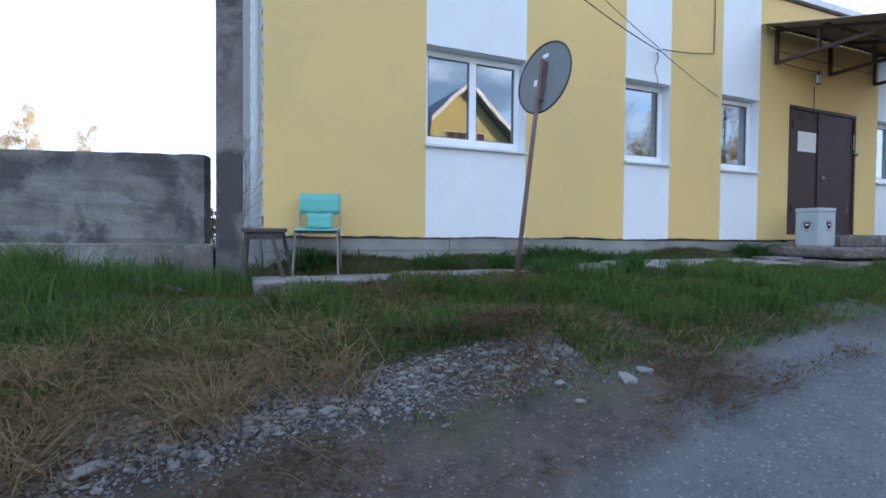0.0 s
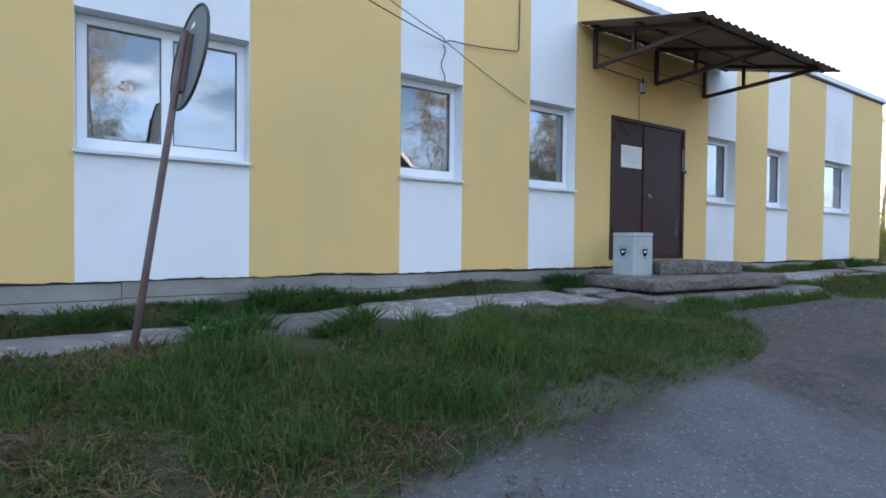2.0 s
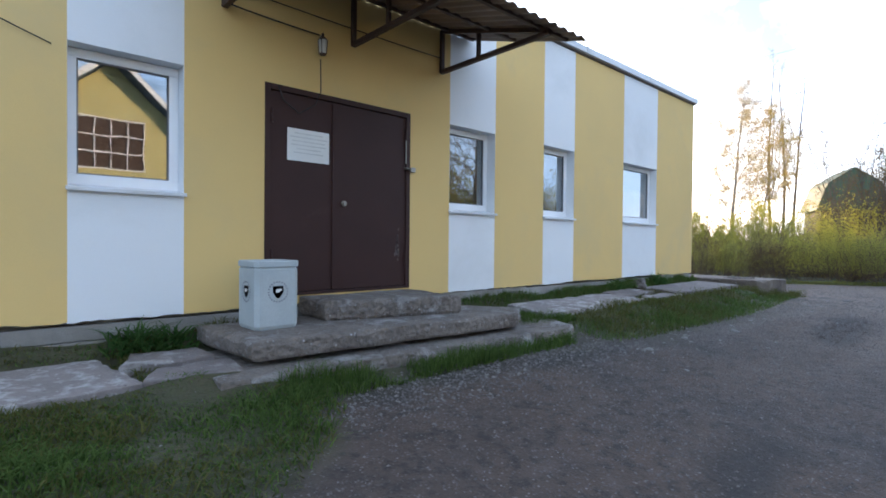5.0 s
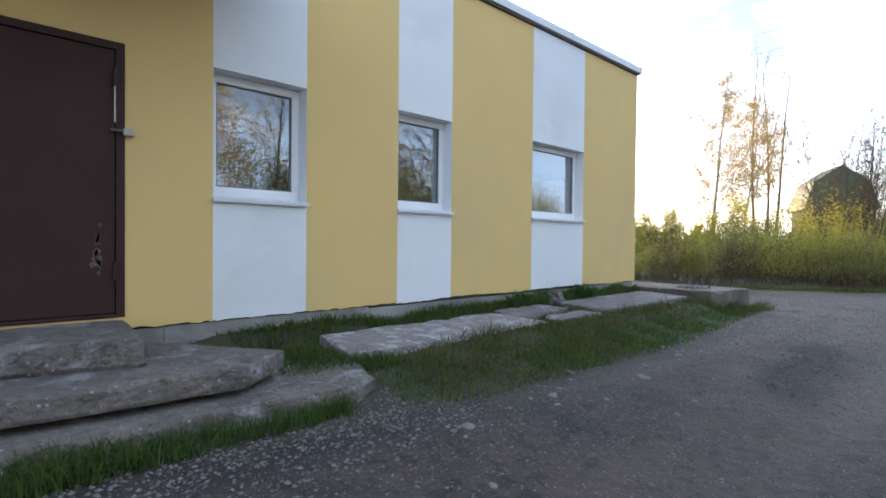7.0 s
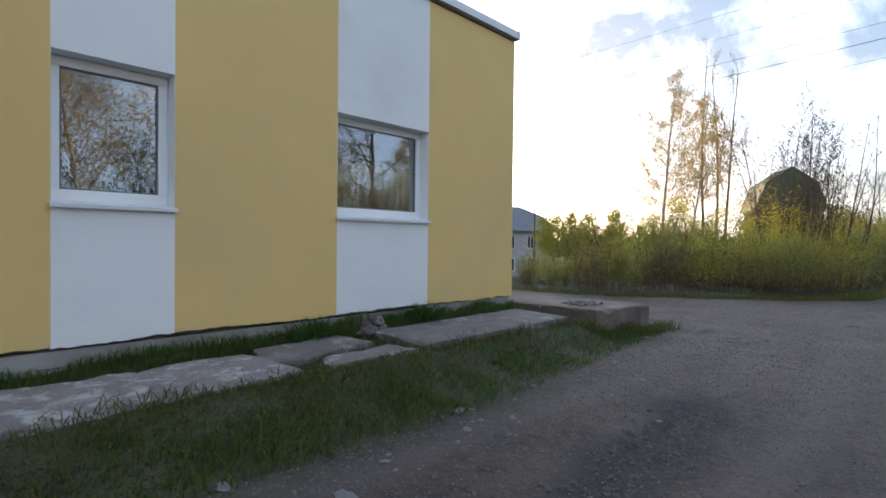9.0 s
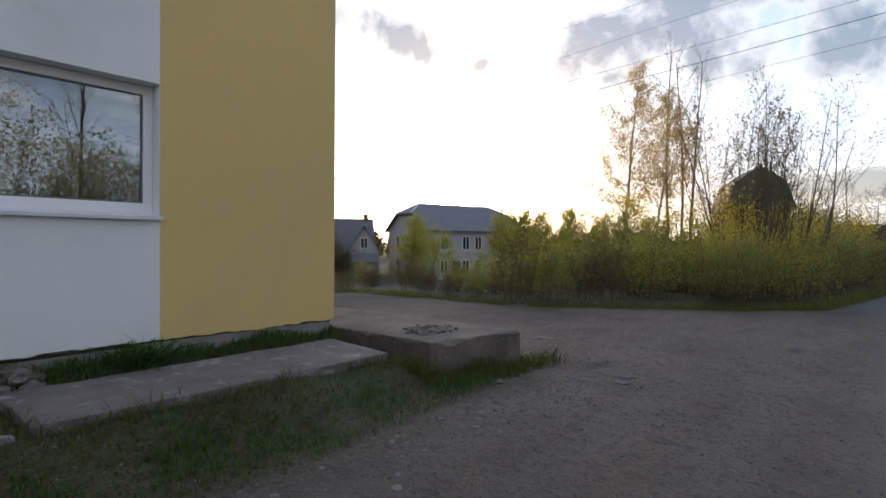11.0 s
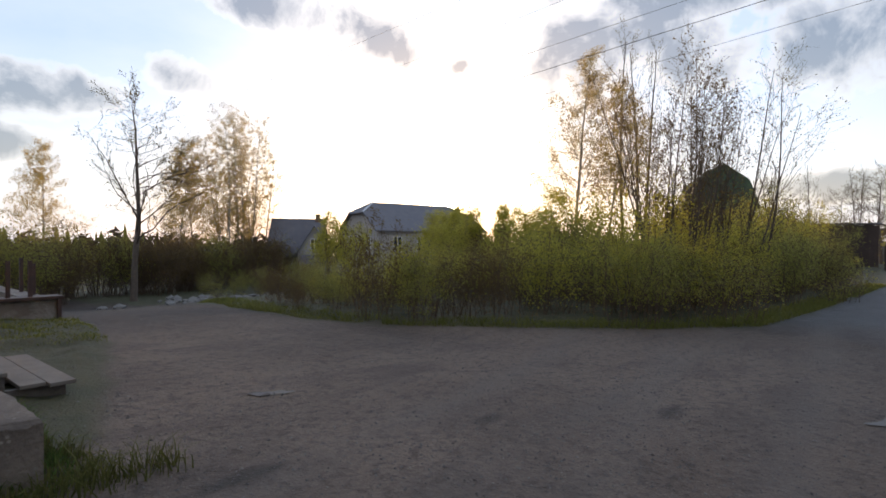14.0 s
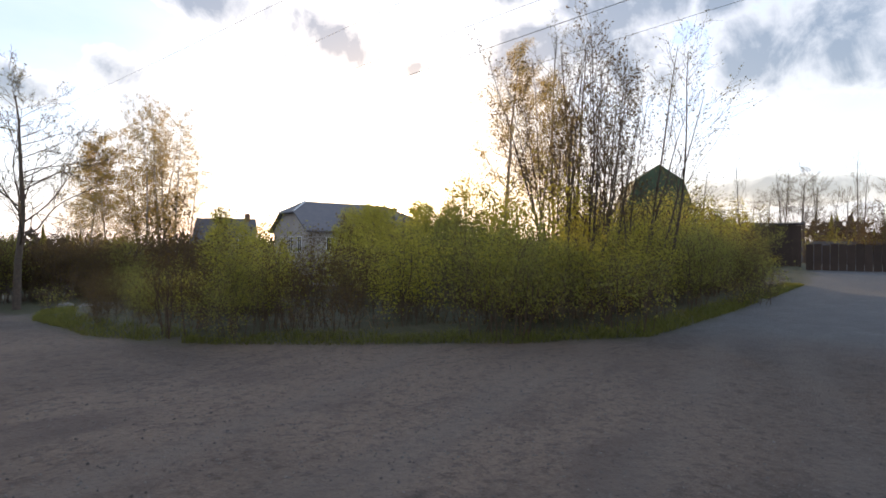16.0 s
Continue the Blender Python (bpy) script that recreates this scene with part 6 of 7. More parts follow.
def build_trees():
    big_birch = plant_kind("birch", 3, dict(BIRCH, kids=(58, 10, 5), angle=(60, 42, 45), ratio=(0.40, 0.36, 0.5), cone=(0.90, 0.4, 0.3), leaves=17), 1, 16.2, 0.16, 0, BIRCHBARK, BIRCHLEAF, 0.05)
    birch_b = plant_kind("birch", 5, BIRCH, 1, 13.5, 0.11, 0, BIRCHBARK, BIRCHLEAF, 0.06)
    tall_bare = plant_kind("bare_tree", 8, dict(BARE, kids=(15, 6, 4), angle=(30, 34, 36), ratio=(0.30, 0.4, 0.45)), 1, 17.0, 0.15, 0, BARK, BUDLEAF, 0.06)
    wide_bare = plant_kind("bare_tree", 21, dict(BARE, kids=(20, 11, 7), angle=(62, 42, 38), ratio=(0.60, 0.42, 0.45), cone=(0.66, 0.4, 0.3), lift=(0.03, 0.035, 0.05, 0.03), thin=(0.40, 0.55, 0.6), least=0.011), 1, 15.4, 0.27, 0, BARK, BUDLEAF, 0.09)
    clump = plant_kind("birch_clump", 11, dict(BIRCH, kids=(36, 6, 4), ratio=(0.20, 0.42, 0.6), cone=(0.45, 0.4, 0.3), leaves=8), 10, 18.5, 0.14, 2.8, BIRCHBARK, BIRCHLEAF, 0.075, 0.0, 0.10)
    stems = plant_kind("stems", 14, dict(STEM, kids=(20, 8), leaves=2, ratio=(0.24, 0.45)), 22, 6.6, 0.036, 0.9, BARK, BROWNLEAF, 0.04, 0.0, 0.22)
    stems_b = plant_kind("stems", 15, dict(STEM, angle=(46, 40), ratio=(0.34, 0.45)), 7, 6.2, 0.04, 0.7, BARK, BUDLEAF, 0.035, 0.03, 0.26)
    small = plant_kind("small_tree", 17, dict(STEM, leaves=12, leaf_spread=0.10, kids=(17, 8), angle=(50, 42), ratio=(0.40, 0.45), cone=(0.7, 0.3)), 6, 3.9, 0.03, 0.35, BARK, SPRINGLEAF, 0.045, 0.0, 0.55)
    stick = plant_kind("sapling", 19, dict(STEM, kids=(6, 2), leaves=1), 1, 9.6, 0.06, 0.0, BARK, BUDLEAF, 0.07, -0.10)
    put_plant("birch_tree", big_birch, 53.0, 15.9, 20, 0.95, "tall birch with young golden leaves", "birch tree")
    put_plant("birch_tree", birch_b, 54.8, 14.3, 120, 0.95, "slender birch with young golden leaves", "birch tree")
    for x, y, t, s in ((57.2, 14.3, 0, 1.0), (58.2, 13.5, 140, 0.94), (57.0, 12.6, 250, 0.9)):
        put_plant("bare_tree", tall_bare, x, y, t, s, "tall leafless tree with slender upright branches", "tree", "bare trees behind the thicket")
    for x, y, t, s in ((92.0, -5.5, 10, 0.85), (97.0, -2.0, 80, 0.8), (88.0, -10.0, 190, 0.9), (80.0, 4.5, 40, 0.75), (84.0, 1.0, 220, 0.7), (78.0, 7.5, 300, 0.7)):
        put_plant("bare_tree", tall_bare, x, y, t, 0.75 * s, "grey leafless tree beyond the sheds", "tree", "trees beyond the sheds")
    rng = random.Random(23)
    for i in range(26):
        put_plant("bare_tree", wide_bare if i % 2 else tall_bare, 84 + rng.uniform(0, 22), 4.0 - 1.3 * i + rng.uniform(-1, 1), rng.uniform(0, 360), rng.uniform(0.46, 0.66), "grey leafless tree beyond the sheds", "tree", "trees beyond the sheds")
    put_plant("wide_tree", wide_bare, 34.5, 41.1, 160, 0.90, "wide leafless tree beside the side road", "tree")
    put_plant("birch_clump", clump, 53.6, 59.7, 0, 1.03, "dense clump of birches with white trunks", "birch tree")
    for x, y, t, s in ((48.6, 62.5, 40, 1.18), (46.6, 61.0, 200, 1.1), (33.5, 60.0, 90, 0.98)):
        put_plant("birch_tree", birch_b, x, y, t, s, "pale birch beyond the side road", "birch tree", "birches beyond the side road")
    put_plant("stem_cluster", stems, 35.0, 4.6, 30, 1.0, "cluster of thin upright stems with sparse leaves", "tree")
    put_plant("stem_cluster", stems_b, 35.6, 3.5, -60, 1.0, "leaning cluster of thin bare stems", "tree")
    put_plant("small_tree", small, 42.6, 19.2, 10, 1.0, "small young tree with yellow-green leaves", "tree")
    put_plant("small_tree", small, 35.6, 20.4, 130, 0.95, "small young tree with yellow-green leaves", "tree")
    put_plant("small_tree", small, 38.0, 21.6, 40, 0.9, "small young tree with yellow-green leaves", "tree")
    put_plant("small_tree", small, 37.2, 9.0, 60, 0.9, "small young tree with yellow-green leaves", "tree")
    for x, y, t, k in ((38.6, 11.6, 200, 0.80), (40.2, 13.4, 310, 0.9), (42.0, 14.6, 95, 0.9), (36.2, 9.6, 20, 0.68), (44.2, 19.6, 60, 1.05), (40.6, 17.2, 150, 0.95), (39.0, 15.0, 260, 0.88), (42.0, 16.8, 15, 0.95)):
        put_plant("small_tree", small, x, y, t, k, "small young tree with golden spring leaves", "tree")
    put_plant("thin_sapling", stick, 47.0, 20.3, 0, 1.0, "thin leaning sapling standing above the thicket", "tree")
    for x, y, t, s in ((-10.9, 43.7, 0, 0.72), (-8.0, 45.0, 90, 0.66), (-14.5, 44.0, 200, 0.7)):
        put_plant("birch_tree", birch_b, x, y, t, s, "distant brownish tree behind the garden wall", "tree", "trees behind the garden wall")
    # trees behind the walk, which the windows mirror
    for x, y, k, t, s in ((16.5, -9.0, birch_b, 30, 0.8), (21.5, -14.5, tall_bare, 0, 0.7), (26.0, -13.5, birch_b, 200, 0.85), (31.5, -13.0, wide_bare, 80, 0.7), (38.0, -16.0, birch_b, 20, 0.7), (2.0, -15.0, birch_b, 70, 0.8), (-5.0, -12.0, wide_bare, 10, 0.6)):
        put_plant("roadside_tree", k, x, y, t, s, "roadside tree with sparse young leaves", "tree", "trees across the road")


def build_thicket():
    rng = random.Random(31)
    fresh = [plant_kind("shrub", 40 + i, THICK, 11, 2.5, 0.014, 0.6, TWIG, SPRINGLEAF, 0.036) for i in range(3)]
    dull = [plant_kind("shrub", 50 + i, dict(SHRUB, kids=(9, 5), leaves=7), 13, 2.5, 0.014, 0.6, TWIG, DARKLEAF, 0.034) for i in range(3)]
    brown = [plant_kind("shrub", 70 + i, dict(SHRUB, kids=(9, 5), leaves=4), 14, 2.4, 0.014, 0.5, TWIG, BROWNLEAF, 0.036) for i in range(2)]
    twiggy = [plant_kind("shrub", 60 + i, dict(SHRUB, leaves=1), 13, 1.7, 0.012, 0.6, TWIG, DARKLEAF, 0.05) for i in range(2)]
    g = "shrubs of the thicket"

    def shrub(kind, x, y, s, label):
        put_plant("shrub", kind, x, y, rng.uniform(0, 360), s, label, "shrub", g)

    # rows set back from the far edge of the junction, from north-west to east
    line = FAR_EDGE[4:13]
    total = []
    for (ax, ay), (bx, by) in zip(line, line[1:]):
        n = max(1, int(math.hypot(bx - ax, by - ay) / 0.75))
        total += [(ax + (bx - ax) * i / n, ay + (by - ay) * i / n, bx - ax, by - ay) for i in range(n)]
    for x, y, dx, dy in total:
        d = math.hypot(dx, dy)
        nx, ny = -dy / d, dx / d
        for back, chance in ((0.9, 0.9), (1.7, 0.8), (2.6, 0.6), (3.8, 0.80), (6.0, 0.55), (9.0, 0.4), (12.5, 0.35)):
            if rng.random() > chance:
                continue
            px, py = x + nx * (back + rng.uniform(-0.8, 0.8)), y + ny * (back + rng.uniform(-0.8, 0.8))
            if py > 13.0 and rng.random() < (0.90 if py > 15 else 0.55):
                continue
            swell = float(vnoise(px, py, 2.6, 91)) + 0.5 * float(vnoise(px, py, 6.0, 92))
            if swell < -0.20 and 3 < back < 9:
                continue
            low = ((0.34 if back > 5 else 0.38) if py > 9.0 else 0.64 * (1.25 if back > 5 else 1.0)) * (1.05 + 0.9 * swell)
            if back < 3:
                shrub(rng.choice(twiggy + dull + fresh[:1] + brown), px, py, (0.55 if py > 8.5 else 1.0) * rng.uniform(0.42, 0.85), "low brown twiggy shrub at the thicket's edge")
            elif rng.random() < 0.22:
                shrub(rng.choice(brown), px, py, low * rng.uniform(0.8, 1.4), "shrub with brown twigs and opening buds")
            elif vnoise(px, py, 3.4, 93) + rng.uniform(-0.15, 0.15) > -0.04:
                shrub(rng.choice(fresh), px, py, low * rng.uniform(0.65, 1.35), "shrub with fresh yellow-green leaves")
            else:
                shrub(rng.choice(dull), px, py, low * rng.uniform(0.65, 1.35), "shrub with dull green leaves and brown twigs")
    for x, y, s in ((45.0, 4.2, 1.5), (47.5, 3.4, 1.4), (42.5, 4.0, 1.25), (50.0, 4.6, 1.4), (54.0, 3.6, 1.3), (41.0, 6.0, 1.25), (44.0, 7.0, 1.3), (47.0, 7.5, 1.4), (39.0, 4.6, 1.1)):
        shrub(rng.choice(dull + fresh), x, y, s, "tall rounded shrub beside the road")
    for x, y, k in ((60.0, 3.6, 1.7), (62.5, 2.6, 1.5), (57.5, 4.6, 1.5), (65.0, 5.0, 1.9), (68.0, 6.5, 2.0), (72.0, 7.5, 2.1)):
        shrub(rng.choice(brown + dull), x, y, k, "tall brownish shrub beside the board shed")
    for i in range(22):
        shrub(rng.choice(brown + twiggy), 80 + rng.uniform(0, 18), 1.0 - 1.5 * i + rng.uniform(-1, 1), rng.uniform(1.4, 2.2), "brown shrub beyond the fence")
    # brown hedges beyond the side road
    for i in range(100):
        t = i / 99
        x, y = 18.0 + 40.0 * t + rng.uniform(-2, 2), 38.0 + 16.0 * t + rng.uniform(-3.0, 4.0)
        if math.hypot(x - 34.5, y - 41.1) < 2.5:
            continue
        shrub(rng.choice(brown + brown + twiggy + dull[:1]), x, y + 2, rng.uniform(1.3, 2.3), "brown-green hedge shrub beyond the side road")
    for i in range(26):
        shrub(rng.choice(dull + brown + twiggy), 38 + rng.uniform(0, 20), 31 + rng.uniform(0, 16), rng.uniform(0.6, 0.95), "low shrub on the waste ground")
    for i in range(16):
        shrub(rng.choice(dull), 19.5 + 1.5 * i + rng.uniform(-0.5, 0.5), -12.5 - rng.uniform(0, 3.0), rng.uniform(1.8, 2.6), "tall dark shrub across the road")
    for i in range(16):
        shrub(rng.choice(dull), -4 + 2.6 * i + rng.uniform(-0.5, 0.5), -8.2 - rng.uniform(0, 3.0), rng.uniform(0.7, 1.1), "shrub across the road")
    shrub(plant_kind("shrub", 66, dict(SHRUB, leaves=0), 9, 1.8, 0.010, 0.3, TWIG, DARKLEAF, 0.04), 0.12, 7.4, 1.1, "bare twigs between the wall and the post")


def build_far_woods():
    """Woods on the skyline, far too many trees to count."""
    g = np.random.RandomState(5)
    verts, faces, idx = [], [], []
    for i in range(1500):
        a = g.uniform(0, 2 * math.pi)
        r = g.uniform(120, 190)
        x, y = 20 + r * math.sin(a), 5 + r * math.cos(a)
        z = float(terrain(np.array([x]), np.array([y]))[0])
        h, w = g.uniform(4.5, 8.0), g.uniform(1.0, 2.0)
        spruce = g.rand() < 0.45
        n = 7
        b = len(verts)
        if spruce:
            for lv in range(5):
                zz = z + h * (0.1 + 0.18 * lv)
                ww = w * (1 - 0.19 * lv)
                k0 = len(verts)
                for k in range(n):
                    t = 2 * math.pi * k / n + lv
                    verts.append((x + ww * math.cos(t) * g.uniform(0.7, 1.2), y + ww * math.sin(t) * g.uniform(0.7, 1.2), zz + g.uniform(-0.3, 0.3)))
                verts.append((x, y, zz + h * 0.3))
                for k in range(n):
                    faces.append((k0 + k, k0 + (k + 1) % n, k0 + n))
                    idx.append(0)
        else:
            for c in range(26):
                cx, cy, cz = x + g.normal(0, w * 0.6), y + g.normal(0, w * 0.6), z + h * g.uniform(0.15, 0.9)
                k0 = len(verts)
                q = g.normal(0, 0.55, (4, 3))
                for p in q:
                    verts.append((cx + p[0], cy + p[1], cz + p[2]))
                faces += [(k0, k0 + 1, k0 + 2), (k0 + 1, k0 + 2, k0 + 3), (k0, k0 + 2, k0 + 3)]
                idx += [1, 1, 1]
    ob = new("far_woods", arrays("far_woods", verts, faces, [DARKLEAF, TWIG], idx))
    tagged(ob, "mixed spruce and birch woods along the horizon", "woods", "", "stuff")


# ---------------------------------------------------------------- grass and stones
def on_slab(x, y):
    inside = np.zeros(x.shape, bool)
    for x0, x1, y0, y1 in ((0.3, 3.22, 4.42, 5.16), (3.28, 4.3, 4.50, 5.2), (4.4, 7.3, 4.50, 5.38), (7.75, 11.3, 4.1, 5.5), (12.0, 14.6, 4.58, 5.28), (14.65, 15.7, 4.98, 5.35), (15.0, 15.95, 4.56, 4.84), (16.1, 18.82, 4.55, 5.32), (19.1, 20.42, 4.2, 8.7)):
        inside |= (x > x0) & (x < x1) & (y > y0) & (y < y1)
    return inside


def blades(name, count, area, heights, mat, seed, keep, width=0.006, bend=0.5, label="", category="grass", clump=0.0):
    g = np.random.RandomState(seed)
    x, y = g.uniform(area[0], area[1], count), g.uniform(area[2], area[3], count)
    if clump:
        nc = max(4, int(count / 45))
        cx, cy = g.uniform(area[0], area[1], nc), g.uniform(area[2], area[3], nc)
        w = g.randint(0, nc, count)
        x, y = cx[w] + g.normal(0, clump, count), cy[w] + g.normal(0, clump, count)
    ok = keep(x, y, g)
    x, y = x[ok], y[ok]
    n = len(x)
    z = terrain(x, y) - 0.015
    h = g.uniform(heights[0], heights[1], n) * (1 - 0.62 * sstep(3.8, 4.25, y) * (name in ("verge_grass", "wall_grass")) * (x < 20)) * (0.35 + 1.3 * (vnoise(x, y, 0.38, seed) + 0.5))
    t = g.uniform(0, 2 * math.pi, n)
    wx, wy = np.cos(t) * width, np.sin(t) * width
    lean = g.normal(0, bend, (n, 2)) * h[:, None]
    base = np.stack([x, y, z], 1)
    side = np.stack([wx, wy, 0 * wx], 1) * g.uniform(0.6, 1.4, (n, 1))
    mid = base + np.stack([lean[:, 0] * 0.3, lean[:, 1] * 0.3, h * 0.6], 1)
    top = base + np.stack([lean[:, 0], lean[:, 1], h * (1 - 0.25 * np.minimum(1, np.hypot(lean[:, 0], lean[:, 1]) / h))], 1)
    v = np.stack([base - side, base + side, mid + side * 0.7, mid - side * 0.7, top], 1).reshape(-1, 3)
    k = np.arange(n)[:, None] * 5
    faces = (k + np.array([[0, 1, 2, 3]])).tolist() + (k + np.array([[3, 2, 4]])).tolist()
    ob = new(name, arrays(name, v, faces, [mat]))
    return tagged(ob, label, category, "", "stuff")


def build_grass():
    def lawn(x, y, g):
        d = verge(x, y)
        patch = vnoise(x, y, 0.9, 21) + 0.6 * vnoise(x, y, 0.3, 22)
        bare = ((x < 2.1) & (y < 2.92) & (y > 2.45)) | ((x < 3.0) & (y < 2.5) & (g.rand(len(x)) < 0.75)) | (np.hypot((x - 1.65) / 0.55, (y - 3.24) / 0.14) < 1) | ((x < 0.4) & (y < 3.5) & (patch > -0.05))
        gravel_gap = (x > 8.4) & (x < 11.9) & (y < 4.0)
        return (d > -0.08 + 0.75 * g.rand(len(x)) ** 2) & ((y < WALL_Y - 0.03) | (x < -0.05)) & ~on_slab(x, y) & (patch > np.where(x > 2.5, -0.75, -0.42)) & ~bare & ~gravel_gap & ~((x > 17.6) & (g.rand(len(x)) > 0.7) & (y < 4.3))

    def dry(x, y, g):
        d = verge(x, y)
        patch = vnoise(x, y, 0.8, 31)
        return (d > 0.1 * g.rand(len(x))) & (y < 4.2) & ~on_slab(x, y) & (patch > 0.02 + 0.10 * sstep(0.5, 2.5, x))

    blades("olive_grass", 90000, (-3.4, 9.0, 2.2, 6.2), (0.025, 0.10), OLIVELEAF, 21, lambda x, y, g: lawn(x, y, g) & (vnoise(x, y, 0.7, 23) > -0.12), 0.0050, 1.1, "duller olive grass mixed into the bank")
    blades("verge_grass", 150000, (-3.4, 9.0, 2.2, 6.2), (0.025, 0.115), GRASSLEAF, 1, lawn, 0.0052, 0.9, "uneven green grass on the bank below the wall")
    blades("wall_olive_grass", 18000, (11.6, 20.6, 3.3, 5.5), (0.04, 0.15), OLIVELEAF, 27, lambda x, y, g: lawn(x, y, g) & (vnoise(x, y, 0.6, 28) > -0.15), 0.0045, 0.9, "olive and straw blades among the wall grass")
    blades("wall_grass", 56000, (11.6, 20.6, 3.3, 5.5), (0.04, 0.13), GRASSLEAF, 2, lawn, 0.0045, 0.6, "long green grass between the slabs and the road")
    blades("straw_grass", 12000, (-3.0, 0.7, 2.72, 3.75), (0.10, 0.28), DRYLEAF, 22, lambda x, y, g: (verge(x, y) > -0.1) & (vnoise(x, y, 0.6, 33) > -0.12), 0.0035, 1.6, "bent straw-brown dead grass at the roadside", clump=0.09)
    blades("dry_grass", 17000, (-3.2, 4.4, 2.3, 4.1), (0.04, 0.11), DRYLEAF, 3, dry, 0.0035, 1.5, "flattened straw-brown dead grass on the bank", clump=0.10)

    blades("grass_tufts", 26000, (-3.2, 5.5, 2.5, 4.35), (0.07, 0.22), GRASSLEAF, 12, lambda x, y, g: (verge(x, y) > 0.25) & ~on_slab(x, y) & ~((x > -0.8) & (x < 2.4) & (y < 3.0)) & (y < np.where(x < 3.2, 4.15, 4.35)) & (vnoise(x, y, 0.6, 35) > -0.1), 0.0045, 0.55, "longer tufts of fresh grass on the bank", clump=0.07)

    blades("bank_litter", 30000, (-3.0, 4.0, 1.7, 4.2), (0.02, 0.07), LITTERLEAF, 16, lambda x, y, g: (verge(x, y) > -0.45) & ~on_slab(x, y) & (vnoise(x, y, 0.45, 71) > -0.2), 0.004, 2.4, "brown dead stalks and leaf litter on the bank", clump=0.12)

    def far(x, y, g):
        d = verge(x, y)
        return (d > 0.0) & (d < 0.85) & (g.rand(len(x)) > d / 0.85) & (x > 23.6) & (vnoise(x, y, 0.8, 95) > -0.3)

    blades("far_verge_grass", 800000, (25.0, 48.0, -1.5, 26.5), (0.05, 0.16), SUNGRASS, 5, far, 0.006, 0.7, "low grass along the far road edge")
    blades("thicket_litter", 8000, (26.0, 46.0, 0.5, 15.0), (0.05, 0.20), DRYLEAF, 6, lambda x, y, g: verge(x, y) > 1.2, 0.008, 0.9, "dead stalks and litter under the thicket")
    blades("thicket_undergrowth", 3500, (26.5, 44.0, 1.5, 14.0), (0.15, 0.45), LITTERLEAF, 18, lambda x, y, g: verge(x, y) > 1.6, 0.007, 0.6, "dark brown dead stems under the thicket", clump=0.25)
    blades("side_grass", 9000, (19.2, 23.2, 8.9, 13.2), (0.03, 0.08), SUNGRASS, 7, lambda x, y, g: (verge(x, y) > 0.0) & (y < 13.2) & ~((x < 20.4) & (y < 8.7)), 0.007, 0.6, "short grass before the retaining wall")

    blades("step_side_grass", 5200, (11.2, 12.3, 4.3, 5.54), (0.03, 0.12), GRASSLEAF, 24, lambda x, y, g: ~on_slab(x, y) & (vnoise(x, y, 0.4, 62) > -0.3), 0.0045, 0.6, "grass between the steps and the slabs")
    blades("plinth_grass", 16000, (0.5, 8.7, 5.12, 5.55), (0.02, 0.10), OLIVELEAF, 25, lambda x, y, g: ~on_slab(x, y) & (vnoise(x, y, 0.5, 63) > np.where((x > 4.7) & (x < 7.35), 0.25, -0.2)), 0.0045, 0.9, "thin grass along the foot of the plinth")
    blades("wall_foot_grass", 9500, (11.6, 18.95, 5.27, 5.55), (0.03, 0.13), GRASSLEAF, 14, lambda x, y, g: ~on_slab(x, y) & (vnoise(x, y, 0.6, 61) > -0.3), 0.0045, 0.45, "grass strip at the foot of the wall")
    blades("post_grass", 7000, (-2.6, 0.35, 4.4, 5.9), (0.12, 0.34), GRASSLEAF, 15, lambda x, y, g: ~on_slab(x, y), 0.005, 0.5, "tall grass round the post and garden wall", clump=0.10)

    def weeds(x, y, g):
        near = np.zeros(len(x), bool)
        for cx, cy, rx, ry in ((3.15, 5.32, 0.22, 0.13), (3.75, 5.35, 0.26, 0.13), (4.25, 5.36, 0.30, 0.13), (2.3, 5.35, 0.4, 0.09), (3.15, 4.42, 0.20, 0.16), (3.45, 4.70, 0.12, 0.10), (4.05, 4.36, 0.26, 0.15), (7.65, 5.40, 0.35, 0.1), (15.35, 5.42, 0.25, 0.08), (17.0, 5.42, 0.2, 0.08), (1.0, 5.42, 0.3, 0.07), (4.9, 5.38, 0.3, 0.1)):
            near |= ((x - cx) / rx) ** 2 + ((y - cy) / ry) ** 2 < 1
        return near

    blades("bank_straw", 9000, (1.0, 2.3, 3.05, 3.42), (0.03, 0.10), LITTERLEAF, 36, lambda x, y, g: np.hypot((x - 1.65) / 0.6, (y - 3.24) / 0.16) < 1, 0.004, 2.2, "flattened brown dead stalks in the grass")
    blades("platform_grass", 9000, (18.85, 21.1, 3.62, 5.0), (0.06, 0.20), OLIVELEAF, 37, lambda x, y, g: ~on_slab(x, y) & (((y < 4.28 - 0.18 * (x - 19.2)) & (y > 3.7 + 0.3 * g.rand(len(x)))) | ((x > 20.42) & (np.hypot((x - 20.48) / 0.26, (y - 4.25) / 0.40) < 1))), 0.004, 0.7, "dark grass round the foot of the platform")
    blades("wall_weeds", 120000, (0.4, 17.4, 4.1, 5.5), (0.04, 0.23), WEEDLEAF, 9, weeds, 0.009, 1.3, "leafy dark green weeds at the foot of the wall", "weeds")
    blades("step_grass", 5200, (7.9, 11.5, 3.78, 4.12), (0.06, 0.16), GRASSLEAF, 10, lambda x, y, g: (y < 4.15 - 0.053 * (x - 7.75)) & (vnoise(x, y, 0.5, 41) > -0.25), 0.004, 0.5, "thin grass along the lowest step")


